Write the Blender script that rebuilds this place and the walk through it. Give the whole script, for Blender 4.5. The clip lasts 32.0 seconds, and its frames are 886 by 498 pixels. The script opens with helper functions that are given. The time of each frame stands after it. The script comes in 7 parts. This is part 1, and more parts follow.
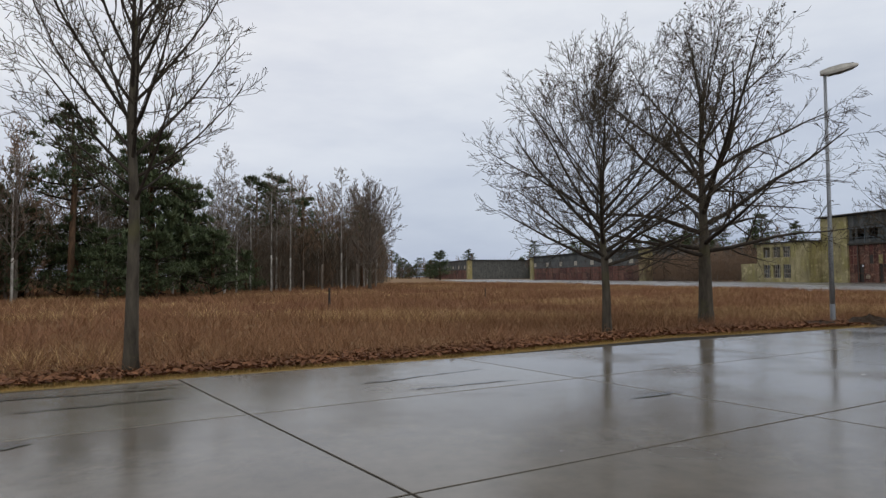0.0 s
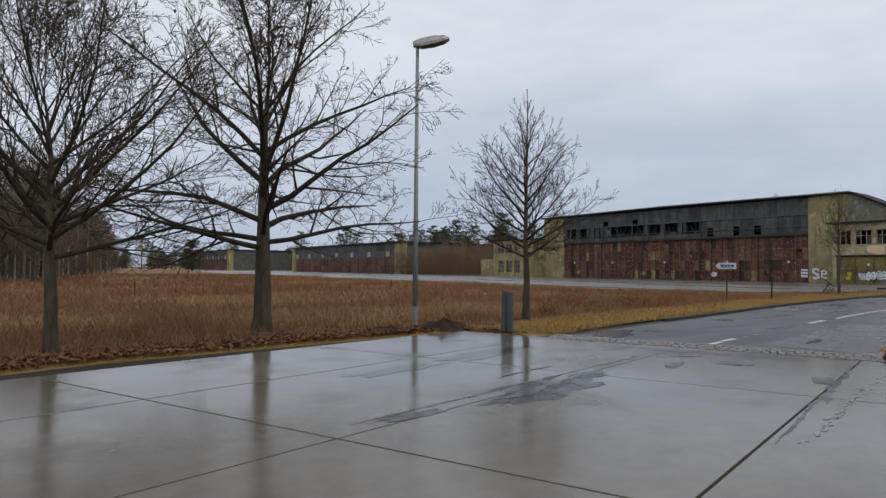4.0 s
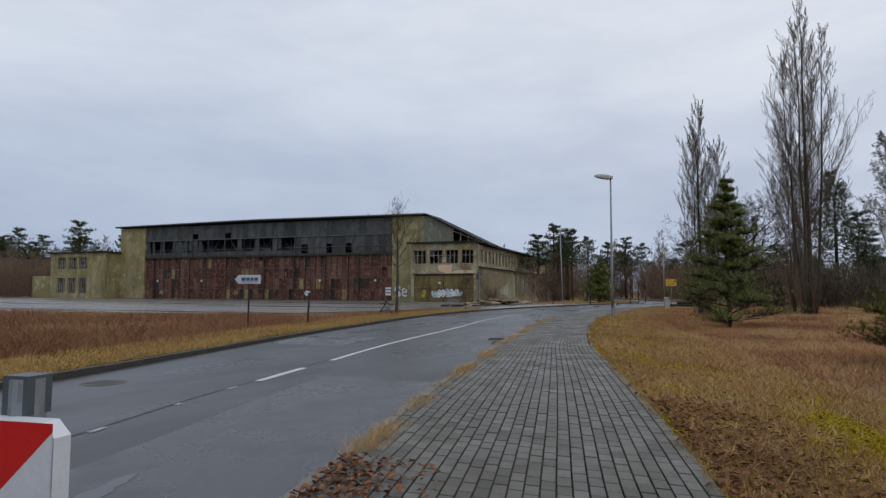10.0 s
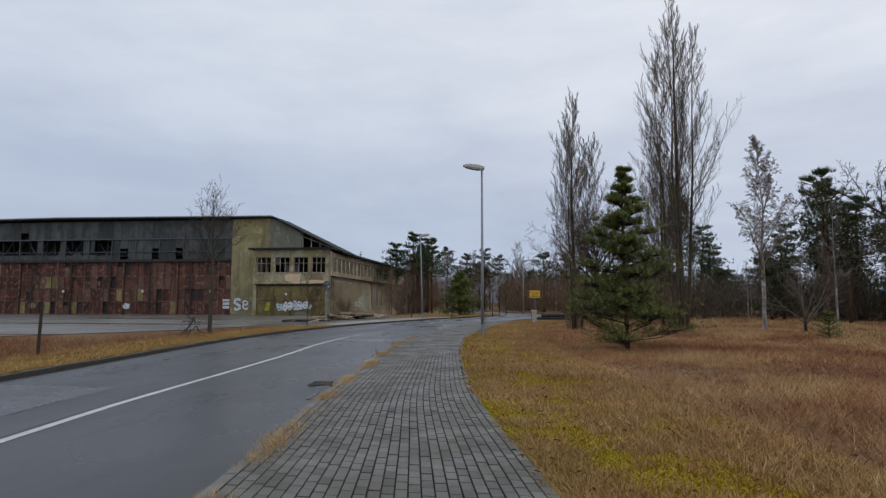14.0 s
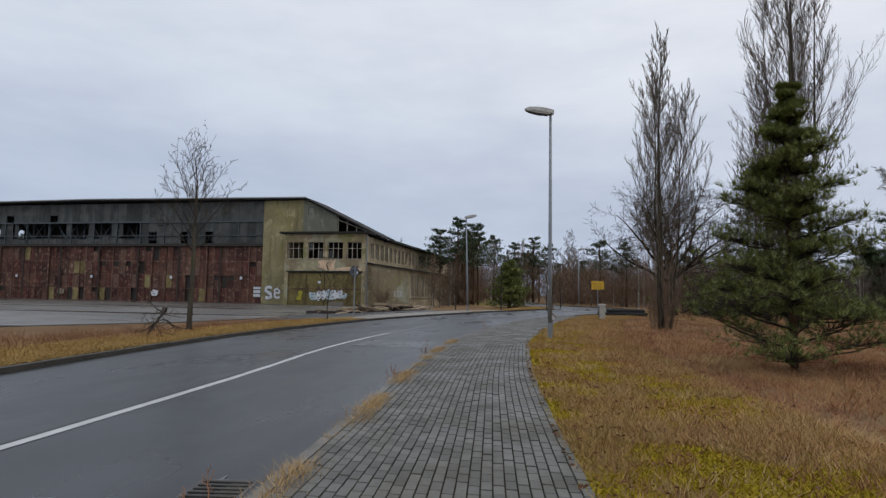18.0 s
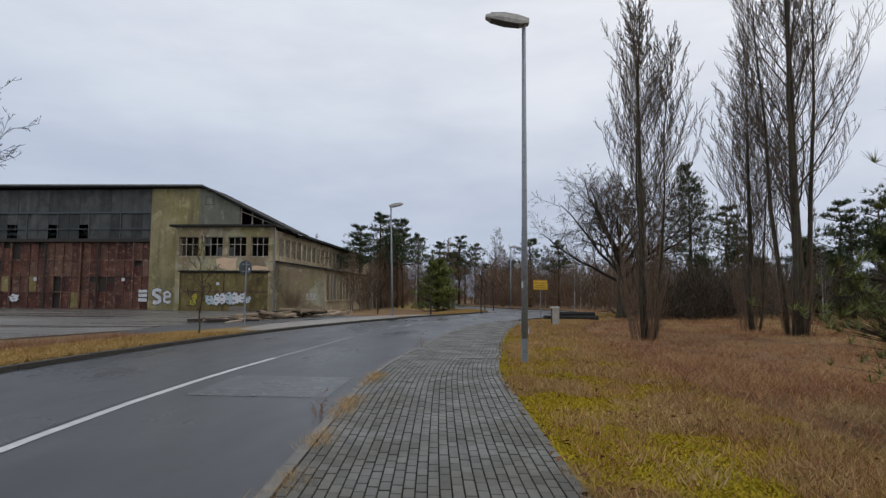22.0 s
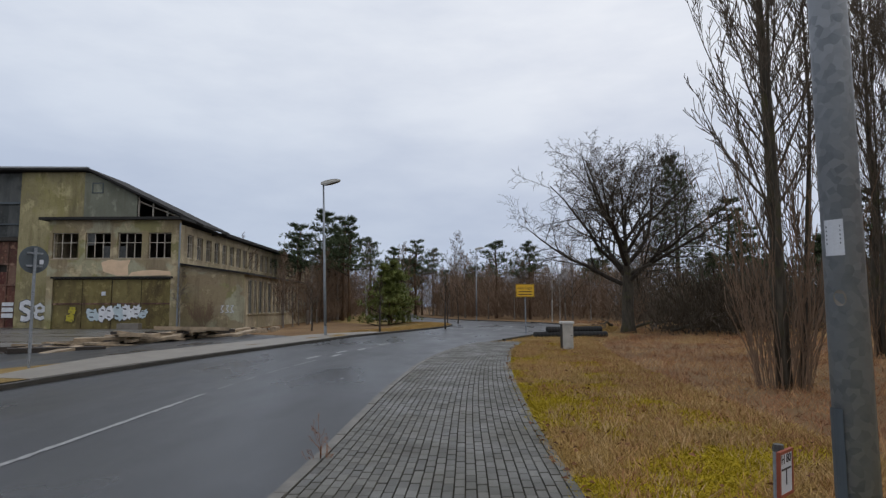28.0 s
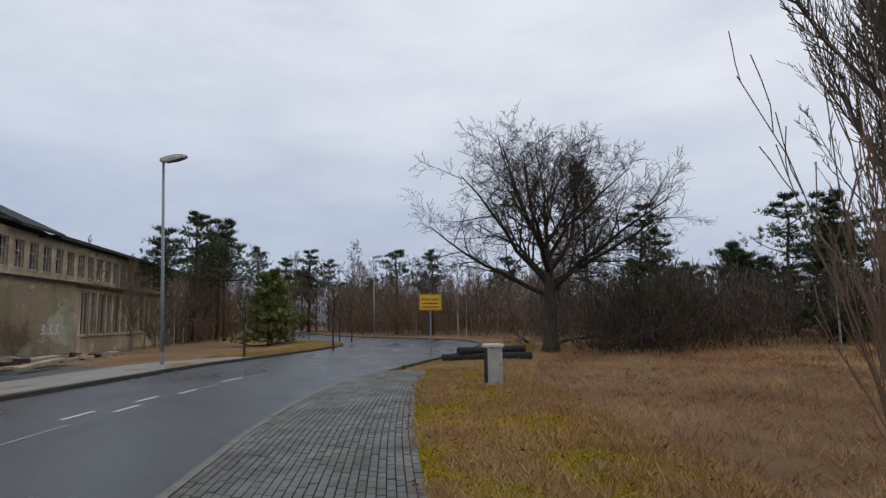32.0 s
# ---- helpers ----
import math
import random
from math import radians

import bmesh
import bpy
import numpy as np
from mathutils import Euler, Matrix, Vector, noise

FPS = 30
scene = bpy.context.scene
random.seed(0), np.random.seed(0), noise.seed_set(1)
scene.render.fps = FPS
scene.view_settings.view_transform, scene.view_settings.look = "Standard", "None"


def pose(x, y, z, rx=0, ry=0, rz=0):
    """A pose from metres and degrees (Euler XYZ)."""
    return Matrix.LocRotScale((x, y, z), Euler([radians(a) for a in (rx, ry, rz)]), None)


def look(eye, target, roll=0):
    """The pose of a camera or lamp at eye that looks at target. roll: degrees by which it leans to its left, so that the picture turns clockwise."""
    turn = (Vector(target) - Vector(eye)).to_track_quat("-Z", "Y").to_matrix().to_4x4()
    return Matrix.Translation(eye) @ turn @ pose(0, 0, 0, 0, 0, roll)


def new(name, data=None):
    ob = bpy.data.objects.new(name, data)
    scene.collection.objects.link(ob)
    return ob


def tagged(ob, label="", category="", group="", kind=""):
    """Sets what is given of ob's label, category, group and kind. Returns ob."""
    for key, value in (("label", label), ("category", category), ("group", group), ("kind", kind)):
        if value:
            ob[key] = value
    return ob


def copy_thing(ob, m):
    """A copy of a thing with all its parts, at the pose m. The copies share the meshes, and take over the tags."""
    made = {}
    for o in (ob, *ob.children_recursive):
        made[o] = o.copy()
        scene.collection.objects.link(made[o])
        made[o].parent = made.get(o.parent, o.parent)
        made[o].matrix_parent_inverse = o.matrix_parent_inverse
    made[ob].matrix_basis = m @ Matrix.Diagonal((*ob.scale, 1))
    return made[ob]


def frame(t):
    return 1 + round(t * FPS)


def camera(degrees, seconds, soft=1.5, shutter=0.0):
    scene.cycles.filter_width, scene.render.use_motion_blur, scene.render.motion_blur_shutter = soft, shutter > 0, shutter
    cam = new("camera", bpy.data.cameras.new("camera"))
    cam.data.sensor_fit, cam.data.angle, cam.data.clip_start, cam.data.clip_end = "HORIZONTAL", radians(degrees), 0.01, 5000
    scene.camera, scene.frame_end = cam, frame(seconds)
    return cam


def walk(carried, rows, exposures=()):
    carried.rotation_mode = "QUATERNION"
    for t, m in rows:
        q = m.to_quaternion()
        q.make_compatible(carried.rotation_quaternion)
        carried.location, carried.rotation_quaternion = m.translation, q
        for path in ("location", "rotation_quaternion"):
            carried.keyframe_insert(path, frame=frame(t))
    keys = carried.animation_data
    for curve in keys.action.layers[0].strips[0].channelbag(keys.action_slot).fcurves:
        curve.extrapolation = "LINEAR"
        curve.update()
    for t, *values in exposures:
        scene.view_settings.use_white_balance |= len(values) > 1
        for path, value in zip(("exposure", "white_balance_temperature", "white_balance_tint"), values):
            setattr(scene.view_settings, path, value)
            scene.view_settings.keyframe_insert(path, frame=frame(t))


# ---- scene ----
cam = camera(71.9, 32.0, 1.35)
PATH = [
    (0, (1.288, -1.337, 1.293), (1.797, 0.595, 1.383), -0.3),
    (0.5, (2.024, -1.255, 1.29), (2.455, 0.695, 1.385), -0.4),
    (1, (2.742, -1.065, 1.281), (3.16, 0.888, 1.371), -0.3),
    (1.5, (3.442, -0.981, 1.276), (3.948, 0.951, 1.367), 0.2),
    (2, (4.375, -1.197, 1.399), (5.035, 0.69, 1.47), 0.2),
    (2.5, (5.306, -1.008, 1.491), (6.137, 0.81, 1.549), 0.3),
    (4.5, (8.799, -0.047, 1.391), (10.07, 1.496, 1.468), 0.4),
    (5, (9.72, 0.251, 1.393), (11.126, 1.671, 1.489), 0.3),
    (5.5, (10.499, 0.496, 1.361), (12.012, 1.799, 1.48), 0.2),
    (6, (11.385, 0.689, 1.343), (13.025, 1.826, 1.475), 0.2),
    (6.5, (12.32, 0.912, 1.338), (14.068, 1.872, 1.484), 0.1),
    (7, (13.23, 1.088, 1.342), (15.056, 1.891, 1.486), 0.1),
    (7.5, (14.238, 1.273, 1.336), (16.117, 1.944, 1.481), -0.1),
    (8, (15.088, 1.401, 1.332), (16.99, 2.004, 1.47), -0.2),
    (8.5, (15.842, 1.504, 1.337), (17.746, 2.103, 1.469), -0.2),
    (9, (16.633, 1.633, 1.256), (18.524, 2.271, 1.387), -0.1),
    (9.5, (17.553, 1.8, 1.274), (19.432, 2.47, 1.413), 0.1),
    (10, (18.46, 2.072, 1.267), (20.328, 2.774, 1.404), 0.2),
    (10.5, (19.363, 2.201, 1.312), (21.227, 2.909, 1.462), 0.3),
    (11, (20.31, 2.266, 1.373), (22.215, 2.852, 1.546), 0.2),
    (11.5, (21.062, 2.505, 1.385), (23.005, 2.936, 1.584), 0.1),
    (12, (21.636, 2.696, 1.358), (23.596, 3.037, 1.56), 0.3),
    (12.5, (22.24, 2.817, 1.362), (24.214, 3.071, 1.563), 0.1),
    (13, (23.005, 2.905, 1.35), (24.99, 3.05, 1.541), -0.1),
    (13.5, (23.778, 3.017, 1.337), (25.765, 3.147, 1.518), -0.0),
    (14, (24.494, 3.209, 1.327), (26.469, 3.468, 1.503), 0.1),
    (14.5, (25.209, 3.347, 1.331), (27.17, 3.704, 1.503), 0.4),
    (15, (25.899, 3.413, 1.334), (27.859, 3.771, 1.509), 0.4),
    (15.5, (26.677, 3.491, 1.325), (28.65, 3.77, 1.496), 0.3),
    (17.5, (29.967, 4.049, 1.282), (31.941, 4.335, 1.432), 0.7),
    (18, (30.812, 4.299, 1.295), (32.765, 4.704, 1.441), 0.9),
    (18.5, (31.581, 4.536, 1.277), (33.529, 4.965, 1.425), 0.9),
    (19, (32.385, 4.781, 1.258), (34.33, 5.221, 1.406), 0.8),
    (19.5, (33.149, 4.966, 1.244), (35.093, 5.414, 1.391), 0.8),
    (20, (33.954, 5.165, 1.257), (35.9, 5.602, 1.4), 0.9),
    (20.5, (34.873, 5.361, 1.263), (36.829, 5.748, 1.41), 0.8),
    (21, (35.694, 5.503, 1.277), (37.663, 5.823, 1.42), 0.7),
    (21.5, (36.519, 5.566, 1.292), (38.501, 5.784, 1.44), 0.5),
    (22, (37.35, 5.565, 1.296), (39.338, 5.717, 1.451), 0.4),
    (22.5, (38.006, 5.577, 1.355), (39.997, 5.679, 1.51), -0.0),
    (23, (38.788, 5.626, 1.378), (40.779, 5.72, 1.541), 0.1),
    (23.5, (39.598, 5.643, 1.344), (41.589, 5.742, 1.512), -0.0),
    (24, (40.444, 5.688, 1.369), (42.433, 5.804, 1.536), 0.3),
    (24.5, (41.285, 5.771, 1.375), (43.272, 5.898, 1.558), 0.3),
    (25, (42.157, 5.886, 1.379), (44.144, 6.02, 1.562), 0.3),
    (25.5, (43.022, 6.017, 1.367), (45.008, 6.173, 1.547), 0.3),
    (27.5, (46.66, 6.179, 1.246), (48.649, 6.281, 1.437), 0.0),
    (28, (47.546, 6.212, 1.316), (49.537, 6.218, 1.504), -0.2),
    (28.5, (48.378, 6.235, 1.247), (50.367, 6.186, 1.446), -0.2),
    (29, (49.204, 6.211, 1.226), (51.192, 6.163, 1.432), -0.2),
    (29.5, (50.004, 6.184, 1.206), (51.992, 6.155, 1.421), -0.3),
    (30, (50.799, 6.106, 1.205), (52.787, 6.071, 1.425), -0.4),
    (30.5, (51.62, 6.036, 1.237), (53.601, 5.877, 1.464), -0.5),
    (31, (52.278, 5.934, 1.287), (54.243, 5.646, 1.519), -0.7),
    (31.5, (52.834, 5.716, 1.323), (54.792, 5.376, 1.551), -0.8),
    (32, (53.481, 5.615, 1.378), (55.443, 5.3, 1.609), -0.9),
]
EXPOSURES = [(0, 0.20, 6850, 10), (2, 0.18, 6800, 10), (5, 0.08, 6700, 10), (6, 0.01, 6500, 10), (7, 0.06, 6500, 10), (9, 0.07, 6500, 10), (13, 0.03, 6450, 10), (15, 0.08, 6500, 10), (21, 0.12, 6600, 10), (24, 0.15, 6650, 10), (28, 0.14, 6550, 10), (30, 0.08, 6500, 10), (32, 0.05, 6500, 10)]
walk(cam, [(t, look(eye, target, roll)) for t, eye, target, roll in PATH], EXPOSURES)

# ---- light ----
world = bpy.data.worlds.new("overcast_sky")
scene.world = world
world.use_nodes = True
wn, wl = world.node_tree.nodes, world.node_tree.links
wn.clear()
w_out, w_bg = wn.new("ShaderNodeOutputWorld"), wn.new("ShaderNodeBackground")
sky = wn.new("ShaderNodeTexSky")
sky.sky_type, sky.sun_disc = "NISHITA", False
sky.sun_elevation, sky.sun_rotation = radians(24), radians(200)
sky.air_density, sky.dust_density, sky.ozone_density = 1.0, 4.0, 1.0
w_co, w_sep, w_ramp = wn.new("ShaderNodeTexCoord"), wn.new("ShaderNodeSeparateXYZ"), wn.new("ShaderNodeValToRGB")
w_map, w_noise, w_cloud = wn.new("ShaderNodeMapping"), wn.new("ShaderNodeTexNoise"), wn.new("ShaderNodeValToRGB")
w_mul, w_mix = wn.new("ShaderNodeMixRGB"), wn.new("ShaderNodeMixRGB")
w_scale = wn.new("ShaderNodeMixRGB")
w_map.inputs["Scale"].default_value = (1.0, 1.0, 3.4)
w_noise.inputs["Scale"].default_value, w_noise.inputs["Detail"].default_value, w_noise.inputs["Roughness"].default_value = 2.6, 6.0, 0.55
w_ramp.color_ramp.elements[0].position, w_ramp.color_ramp.elements[0].color = 0.0, (0.47, 0.54, 0.68, 1)
w_ramp.color_ramp.elements[1].position, w_ramp.color_ramp.elements[1].color = 0.36, (0.76, 0.79, 0.86, 1)
w_cloud.color_ramp.elements[0].position, w_cloud.color_ramp.elements[0].color = 0.33, (0.85, 0.87, 0.91, 1)
w_cloud.color_ramp.elements[1].position, w_cloud.color_ramp.elements[1].color = 0.62, (1.04, 1.04, 1.03, 1)
w_mul.blend_type, w_mul.inputs["Fac"].default_value = "MULTIPLY", 1.0
w_scale.blend_type, w_scale.inputs["Fac"].default_value = "MULTIPLY", 1.0
w_scale.inputs["Color2"].default_value = (0.10, 0.10, 0.10, 1)
w_mix.inputs["Fac"].default_value = 0.93
wl.new(w_co.outputs["Generated"], w_sep.inputs[0])
wl.new(w_sep.outputs["Z"], w_ramp.inputs["Fac"])
wl.new(w_co.outputs["Generated"], w_map.inputs["Vector"])
wl.new(w_map.outputs["Vector"], w_noise.inputs["Vector"])
wl.new(w_noise.outputs["Fac"], w_cloud.inputs["Fac"])
w_north, w_tint = wn.new("ShaderNodeValToRGB"), wn.new("ShaderNodeMixRGB")
w_north.color_ramp.elements[0].position, w_north.color_ramp.elements[0].color = 0.55, (1.0, 1.0, 1.0, 1)
w_north.color_ramp.elements[1].position, w_north.color_ramp.elements[1].color = 0.98, (0.84, 0.875, 0.915, 1)
w_tint.blend_type, w_tint.inputs["Fac"].default_value = "MULTIPLY", 1.0
w_dot = wn.new("ShaderNodeVectorMath")
w_dot.operation, w_dot.inputs[1].default_value = "DOT_PRODUCT", (0.77, 0.64, 0.0)
wl.new(w_co.outputs["Generated"], w_dot.inputs[0])
wl.new(w_dot.outputs["Value"], w_north.inputs["Fac"])
wl.new(w_ramp.outputs["Color"], w_tint.inputs["Color1"])
wl.new(w_north.outputs["Color"], w_tint.inputs["Color2"])
wl.new(w_tint.outputs["Color"], w_mul.inputs["Color1"])
wl.new(w_cloud.outputs["Color"], w_mul.inputs["Color2"])
wl.new(sky.outputs["Color"], w_scale.inputs["Color1"])
wl.new(w_scale.outputs["Color"], w_mix.inputs["Color1"])
wl.new(w_mul.outputs["Color"], w_mix.inputs["Color2"])
wl.new(w_mix.outputs["Color"], w_bg.inputs["Color"])
w_bg.inputs["Strength"].default_value = 1.0
wl.new(w_bg.outputs["Background"], w_out.inputs["Surface"])

sun = new("sun", bpy.data.lights.new("sun", "SUN"))
sun.data.energy, sun.data.angle, sun.data.color = 0.5, radians(40), (1.0, 0.97, 0.92)
sun.matrix_world = look((0, 0, 60), (-14, 30, 0))

# ---- materials ----


class Nodes:
    """A short way to write node materials."""

    def __init__(self, name):
        self.mat = bpy.data.materials.new(name)
        self.mat.use_nodes = True
        self.tree = self.mat.node_tree
        self.bsdf = self.tree.nodes["Principled BSDF"]
        self.co = self.tree.nodes.new("ShaderNodeTexCoord").outputs["Object"]

    def add(self, kind, **values):
        node = self.tree.nodes.new(kind)
        for key, value in values.items():
            node.inputs[key.replace("_", " ")].default_value = value
        return node

    def link(self, a, b):
        self.tree.links.new(a, b)

    def stretched(self, scale):
        node = self.add("ShaderNodeMapping")
        node.inputs["Scale"].default_value = scale
        self.link(self.co, node.inputs["Vector"])
        return node.outputs["Vector"]

    def noise(self, scale, detail=4.0, rough=0.55, stretch=None):
        node = self.add("ShaderNodeTexNoise", Scale=scale, Detail=detail, Roughness=rough)
        self.link(self.stretched(stretch) if stretch else self.co, node.inputs["Vector"])
        return node.outputs["Fac"]

    def ramp(self, fac, *stops):
        node = self.add("ShaderNodeValToRGB")
        ends = node.color_ramp.elements
        while len(ends) < len(stops):
            ends.new(0.5)
        for end, (place, colour) in zip(ends, stops):
            end.position = place
            end.color = (*colour, 1) if hasattr(colour, "__len__") else (colour, colour, colour, 1)
        self.link(fac, node.inputs["Fac"])
        return node.outputs["Color"]

    def mix(self, fac, a, b, blend="MIX"):
        node = self.add("ShaderNodeMixRGB")
        node.blend_type = blend
        for value, socket in ((fac, node.inputs["Fac"]), (a, node.inputs["Color1"]), (b, node.inputs["Color2"])):
            if isinstance(value, (int, float)):
                socket.default_value = value if socket.type == "VALUE" else (value, value, value, 1)
            elif isinstance(value, tuple):
                socket.default_value = (*value, 1)
            else:
                self.link(value, socket)
        return node.outputs["Color"]

    def random(self):
        return self.add("ShaderNodeObjectInfo").outputs["Random"]

    def island(self):
        return self.add("ShaderNodeNewGeometry").outputs["Random Per Island"]

    def done(self, colour, rough=0.8, bump=None, height=0.02, metal=0.0, spec=None):
        for value, key in ((colour, "Base Color"), (rough, "Roughness"), (metal, "Metallic")):
            if isinstance(value, (int, float)):
                self.bsdf.inputs[key].default_value = value
            elif isinstance(value, tuple):
                self.bsdf.inputs[key].default_value = (*value, 1)
            else:
                self.link(value, self.bsdf.inputs[key])
        if spec is not None:
            self.bsdf.inputs["Specular IOR Level"].default_value = spec
        if bump is not None:
            node = self.add("ShaderNodeBump", Strength=0.6, Distance=height)
            self.link(bump, node.inputs["Height"])
            self.link(node.outputs["Normal"], self.bsdf.inputs["Normal"])
        return self.mat


def plain(name, colour, rough=0.6, metal=0.0, dirt=0.25, scale=6.0):
    """Paint or metal with faint dirt at two scales."""
    n = Nodes(name)
    dark = tuple(c * (1 - dirt) for c in colour)
    big, fine = n.noise(scale), n.noise(scale * 9, 3)
    tone = n.mix(n.ramp(big, (0.35, 0.0), (0.7, 1.0)), dark, colour)
    tone = n.mix(0.25, tone, n.ramp(fine, (0.3, dark), (0.7, colour)))
    return n.done(tone, rough, fine, 0.002, metal)


def leafage(name, a, b, rough=0.75, spec=0.15):
    """Blades, needles and leaves: each piece its own tone."""
    n = Nodes(name)
    tone = n.mix(n.island(), a, b)
    tone = n.mix(n.ramp(n.noise(0.35, 3), (0.35, 0.0), (0.65, 0.6)), tone, tuple(0.7 * (p + q) / 2 for p, q in zip(a, b)))
    return n.done(tone, rough, spec=spec)


def bark(name, a, b, moss=None):
    n = Nodes(name)
    grain = n.noise(9, 5, 0.65, (1, 1, 0.22))
    tone = n.ramp(grain, (0.3, a), (0.7, b))
    if moss:
        tone = n.mix(n.ramp(n.noise(1.7, 4), (0.5, 0.0), (0.72, 0.75)), tone, moss)
    return n.done(tone, 0.9, grain, 0.02, spec=0.2)


def concrete_slab():
    n = Nodes("wet_concrete_slab")
    big, mid, fine = n.noise(0.55, 5), n.noise(3.2, 6, 0.65), n.noise(70, 3)
    tone = n.ramp(mid, (0.25, (0.076, 0.066, 0.051)), (0.75, (0.150, 0.132, 0.105)))
    tone = n.mix(n.ramp(n.noise(1.1, 5, 0.6, (1, 1, 1)), (0.52, 0.0), (0.66, 0.55)), tone, (0.06, 0.053, 0.044))
    tone = n.mix(0.35, tone, n.ramp(n.random(), (0.0, (0.12, 0.11, 0.1)), (1.0, (0.2, 0.19, 0.165))))
    wet = n.ramp(big, (0.36, 0.05), (0.5, 0.13), (0.68, 0.30))
    return n.done(tone, wet, n.mix(0.5, mid, fine), 0.002, spec=0.44)


def asphalt():
    n = Nodes("damp_asphalt")
    grain, patch, streak = n.noise(160, 3, 0.7), n.noise(0.42, 5), n.noise(0.9, 5, 0.6, (0.25, 1.6, 1))
    tone = n.ramp(grain, (0.3, (0.014, 0.0155, 0.018)), (0.75, (0.033, 0.035, 0.039)))
    tone = n.mix(n.ramp(patch, (0.4, 0.0), (0.62, 0.45)), tone, (0.015, 0.017, 0.020))
    tone = n.mix(n.ramp(streak, (0.5, 0.0), (0.72, 0.16)), tone, (0.040, 0.041, 0.044))
    wet = n.ramp(n.noise(0.5, 4, 0.5, (0.35, 1.0, 1)), (0.34, 0.24), (0.5, 0.34), (0.7, 0.46))
    return n.done(tone, wet, grain, 0.0016, spec=0.40)


def brickwork():
    n = Nodes("grey_concrete_paver")
    grain, dirt = n.noise(55, 4), n.noise(0.9, 5)
    tone = n.mix(n.island(), (0.064, 0.062, 0.052), (0.130, 0.126, 0.108))
    tone = n.mix(n.ramp(grain, (0.35, 0.0), (0.7, 0.35)), tone, (0.046, 0.044, 0.039))
    tone = n.mix(n.ramp(dirt, (0.5, 0.0), (0.7, 0.35)), tone, (0.085, 0.075, 0.052))
    wet = n.ramp(n.noise(1.4, 4), (0.38, 0.4), (0.66, 0.68))
    return n.done(tone, wet, grain, 0.002, spec=0.35)


def paver_single():
    n = Nodes("grey_concrete_paver_single")
    grain = n.noise(55, 4)
    tone = n.mix(n.random(), (0.064, 0.062, 0.052), (0.130, 0.126, 0.108))
    tone = n.mix(n.ramp(grain, (0.35, 0.0), (0.7, 0.35)), tone, (0.046, 0.044, 0.039))
    return n.done(tone, 0.52, grain, 0.002, spec=0.35)


def turf(name, stops, scale=0.5):
    """Ground under the grass: soil, litter and matted growth."""
    n = Nodes(name)
    big, mid, fine = n.noise(scale, 6, 0.6), n.noise(4.5, 5, 0.7), n.noise(34, 4, 0.7)
    tone = n.ramp(big, *stops)
    tone = n.mix(n.ramp(mid, (0.38, 0.0), (0.7, 0.5)), tone, stops[0][1])
    tone = n.mix(n.ramp(fine, (0.4, 0.0), (0.75, 0.45)), tone, (0.035, 0.026, 0.016))
    return n.done(tone, 0.9, fine, 0.04, spec=0.15)


def plaster(name, base, moss, stain, moss_amount=0.5, camo=None):
    """Old render: faded fields, moss in drifts, dirty runs and fine pitting; camo: old patches of camouflage paint with firm edges."""
    n = Nodes(name)
    big, drip, fine = n.noise(0.30, 6, 0.62), n.noise(1.1, 5, 0.65, (1, 1, 0.16)), n.noise(12, 5)
    tone = n.ramp(big, (0.34, base), (0.46, tuple(0.86 * c for c in base)), (0.6, tuple(0.62 * c for c in base)))
    if camo:
        for k, colour in enumerate(camo):
            field = n.noise(0.23 + 0.05 * k, 4, 0.5, (1, 1 + 0.2 * k, 1.5))
            tone = n.mix(n.ramp(field, (0.50, 0.0), (0.53, 0.85)), tone, colour)
    tone = n.mix(n.ramp(n.noise(0.42, 7, 0.62, (1, 1, 0.6)), (0.47, 0.0), (0.57, moss_amount)), tone, moss)
    tone = n.mix(n.ramp(n.noise(0.9, 6, 0.65), (0.56, 0.0), (0.62, 0.7)), tone, tuple(min(1.3 * c, 0.72) for c in base))
    tone = n.mix(n.ramp(drip, (0.50, 0.0), (0.70, 0.7)), tone, stain)
    tone = n.mix(n.ramp(n.noise(3.1, 7, 0.72), (0.54, 0.0), (0.68, 0.5)), tone, stain)
    tone = n.mix(n.ramp(fine, (0.45, 0.0), (0.8, 0.3)), tone, stain)
    return n.done(tone, 0.88, fine, 0.02, spec=0.2)


def rusty(name, a, b, c, specks=0.7):
    n = Nodes(name)
    drip, big, fine = n.noise(1.6, 6, 0.65, (1, 1, 0.2)), n.noise(0.5, 5), n.noise(14, 5)
    tone = n.ramp(drip, (0.32, a), (0.52, b), (0.72, c))
    tone = n.mix(n.ramp(big, (0.44, 0.0), (0.64, 0.5)), tone, a)
    tone = n.mix(n.ramp(n.random(), (0.45, 0.0), (1.0, 0.42)), tone, c)
    tone = n.mix(n.ramp(n.noise(1.3, 6, 0.7), (0.5, 0.0), (0.62, 0.7)), tone, tuple(0.6 * v for v in a))
    tone = n.mix(n.ramp(n.random(), (0.0, 0.6), (0.35, 0.0)), tone, tuple(0.55 * v for v in a))
    tone = n.mix(n.ramp(n.noise(2.6, 6, 0.7), (0.53, 0.0), (0.66, specks)), tone, tuple(min(1.9 * v, 0.5) for v in c))
    return n.done(tone, 0.72, fine, 0.01, spec=0.3)


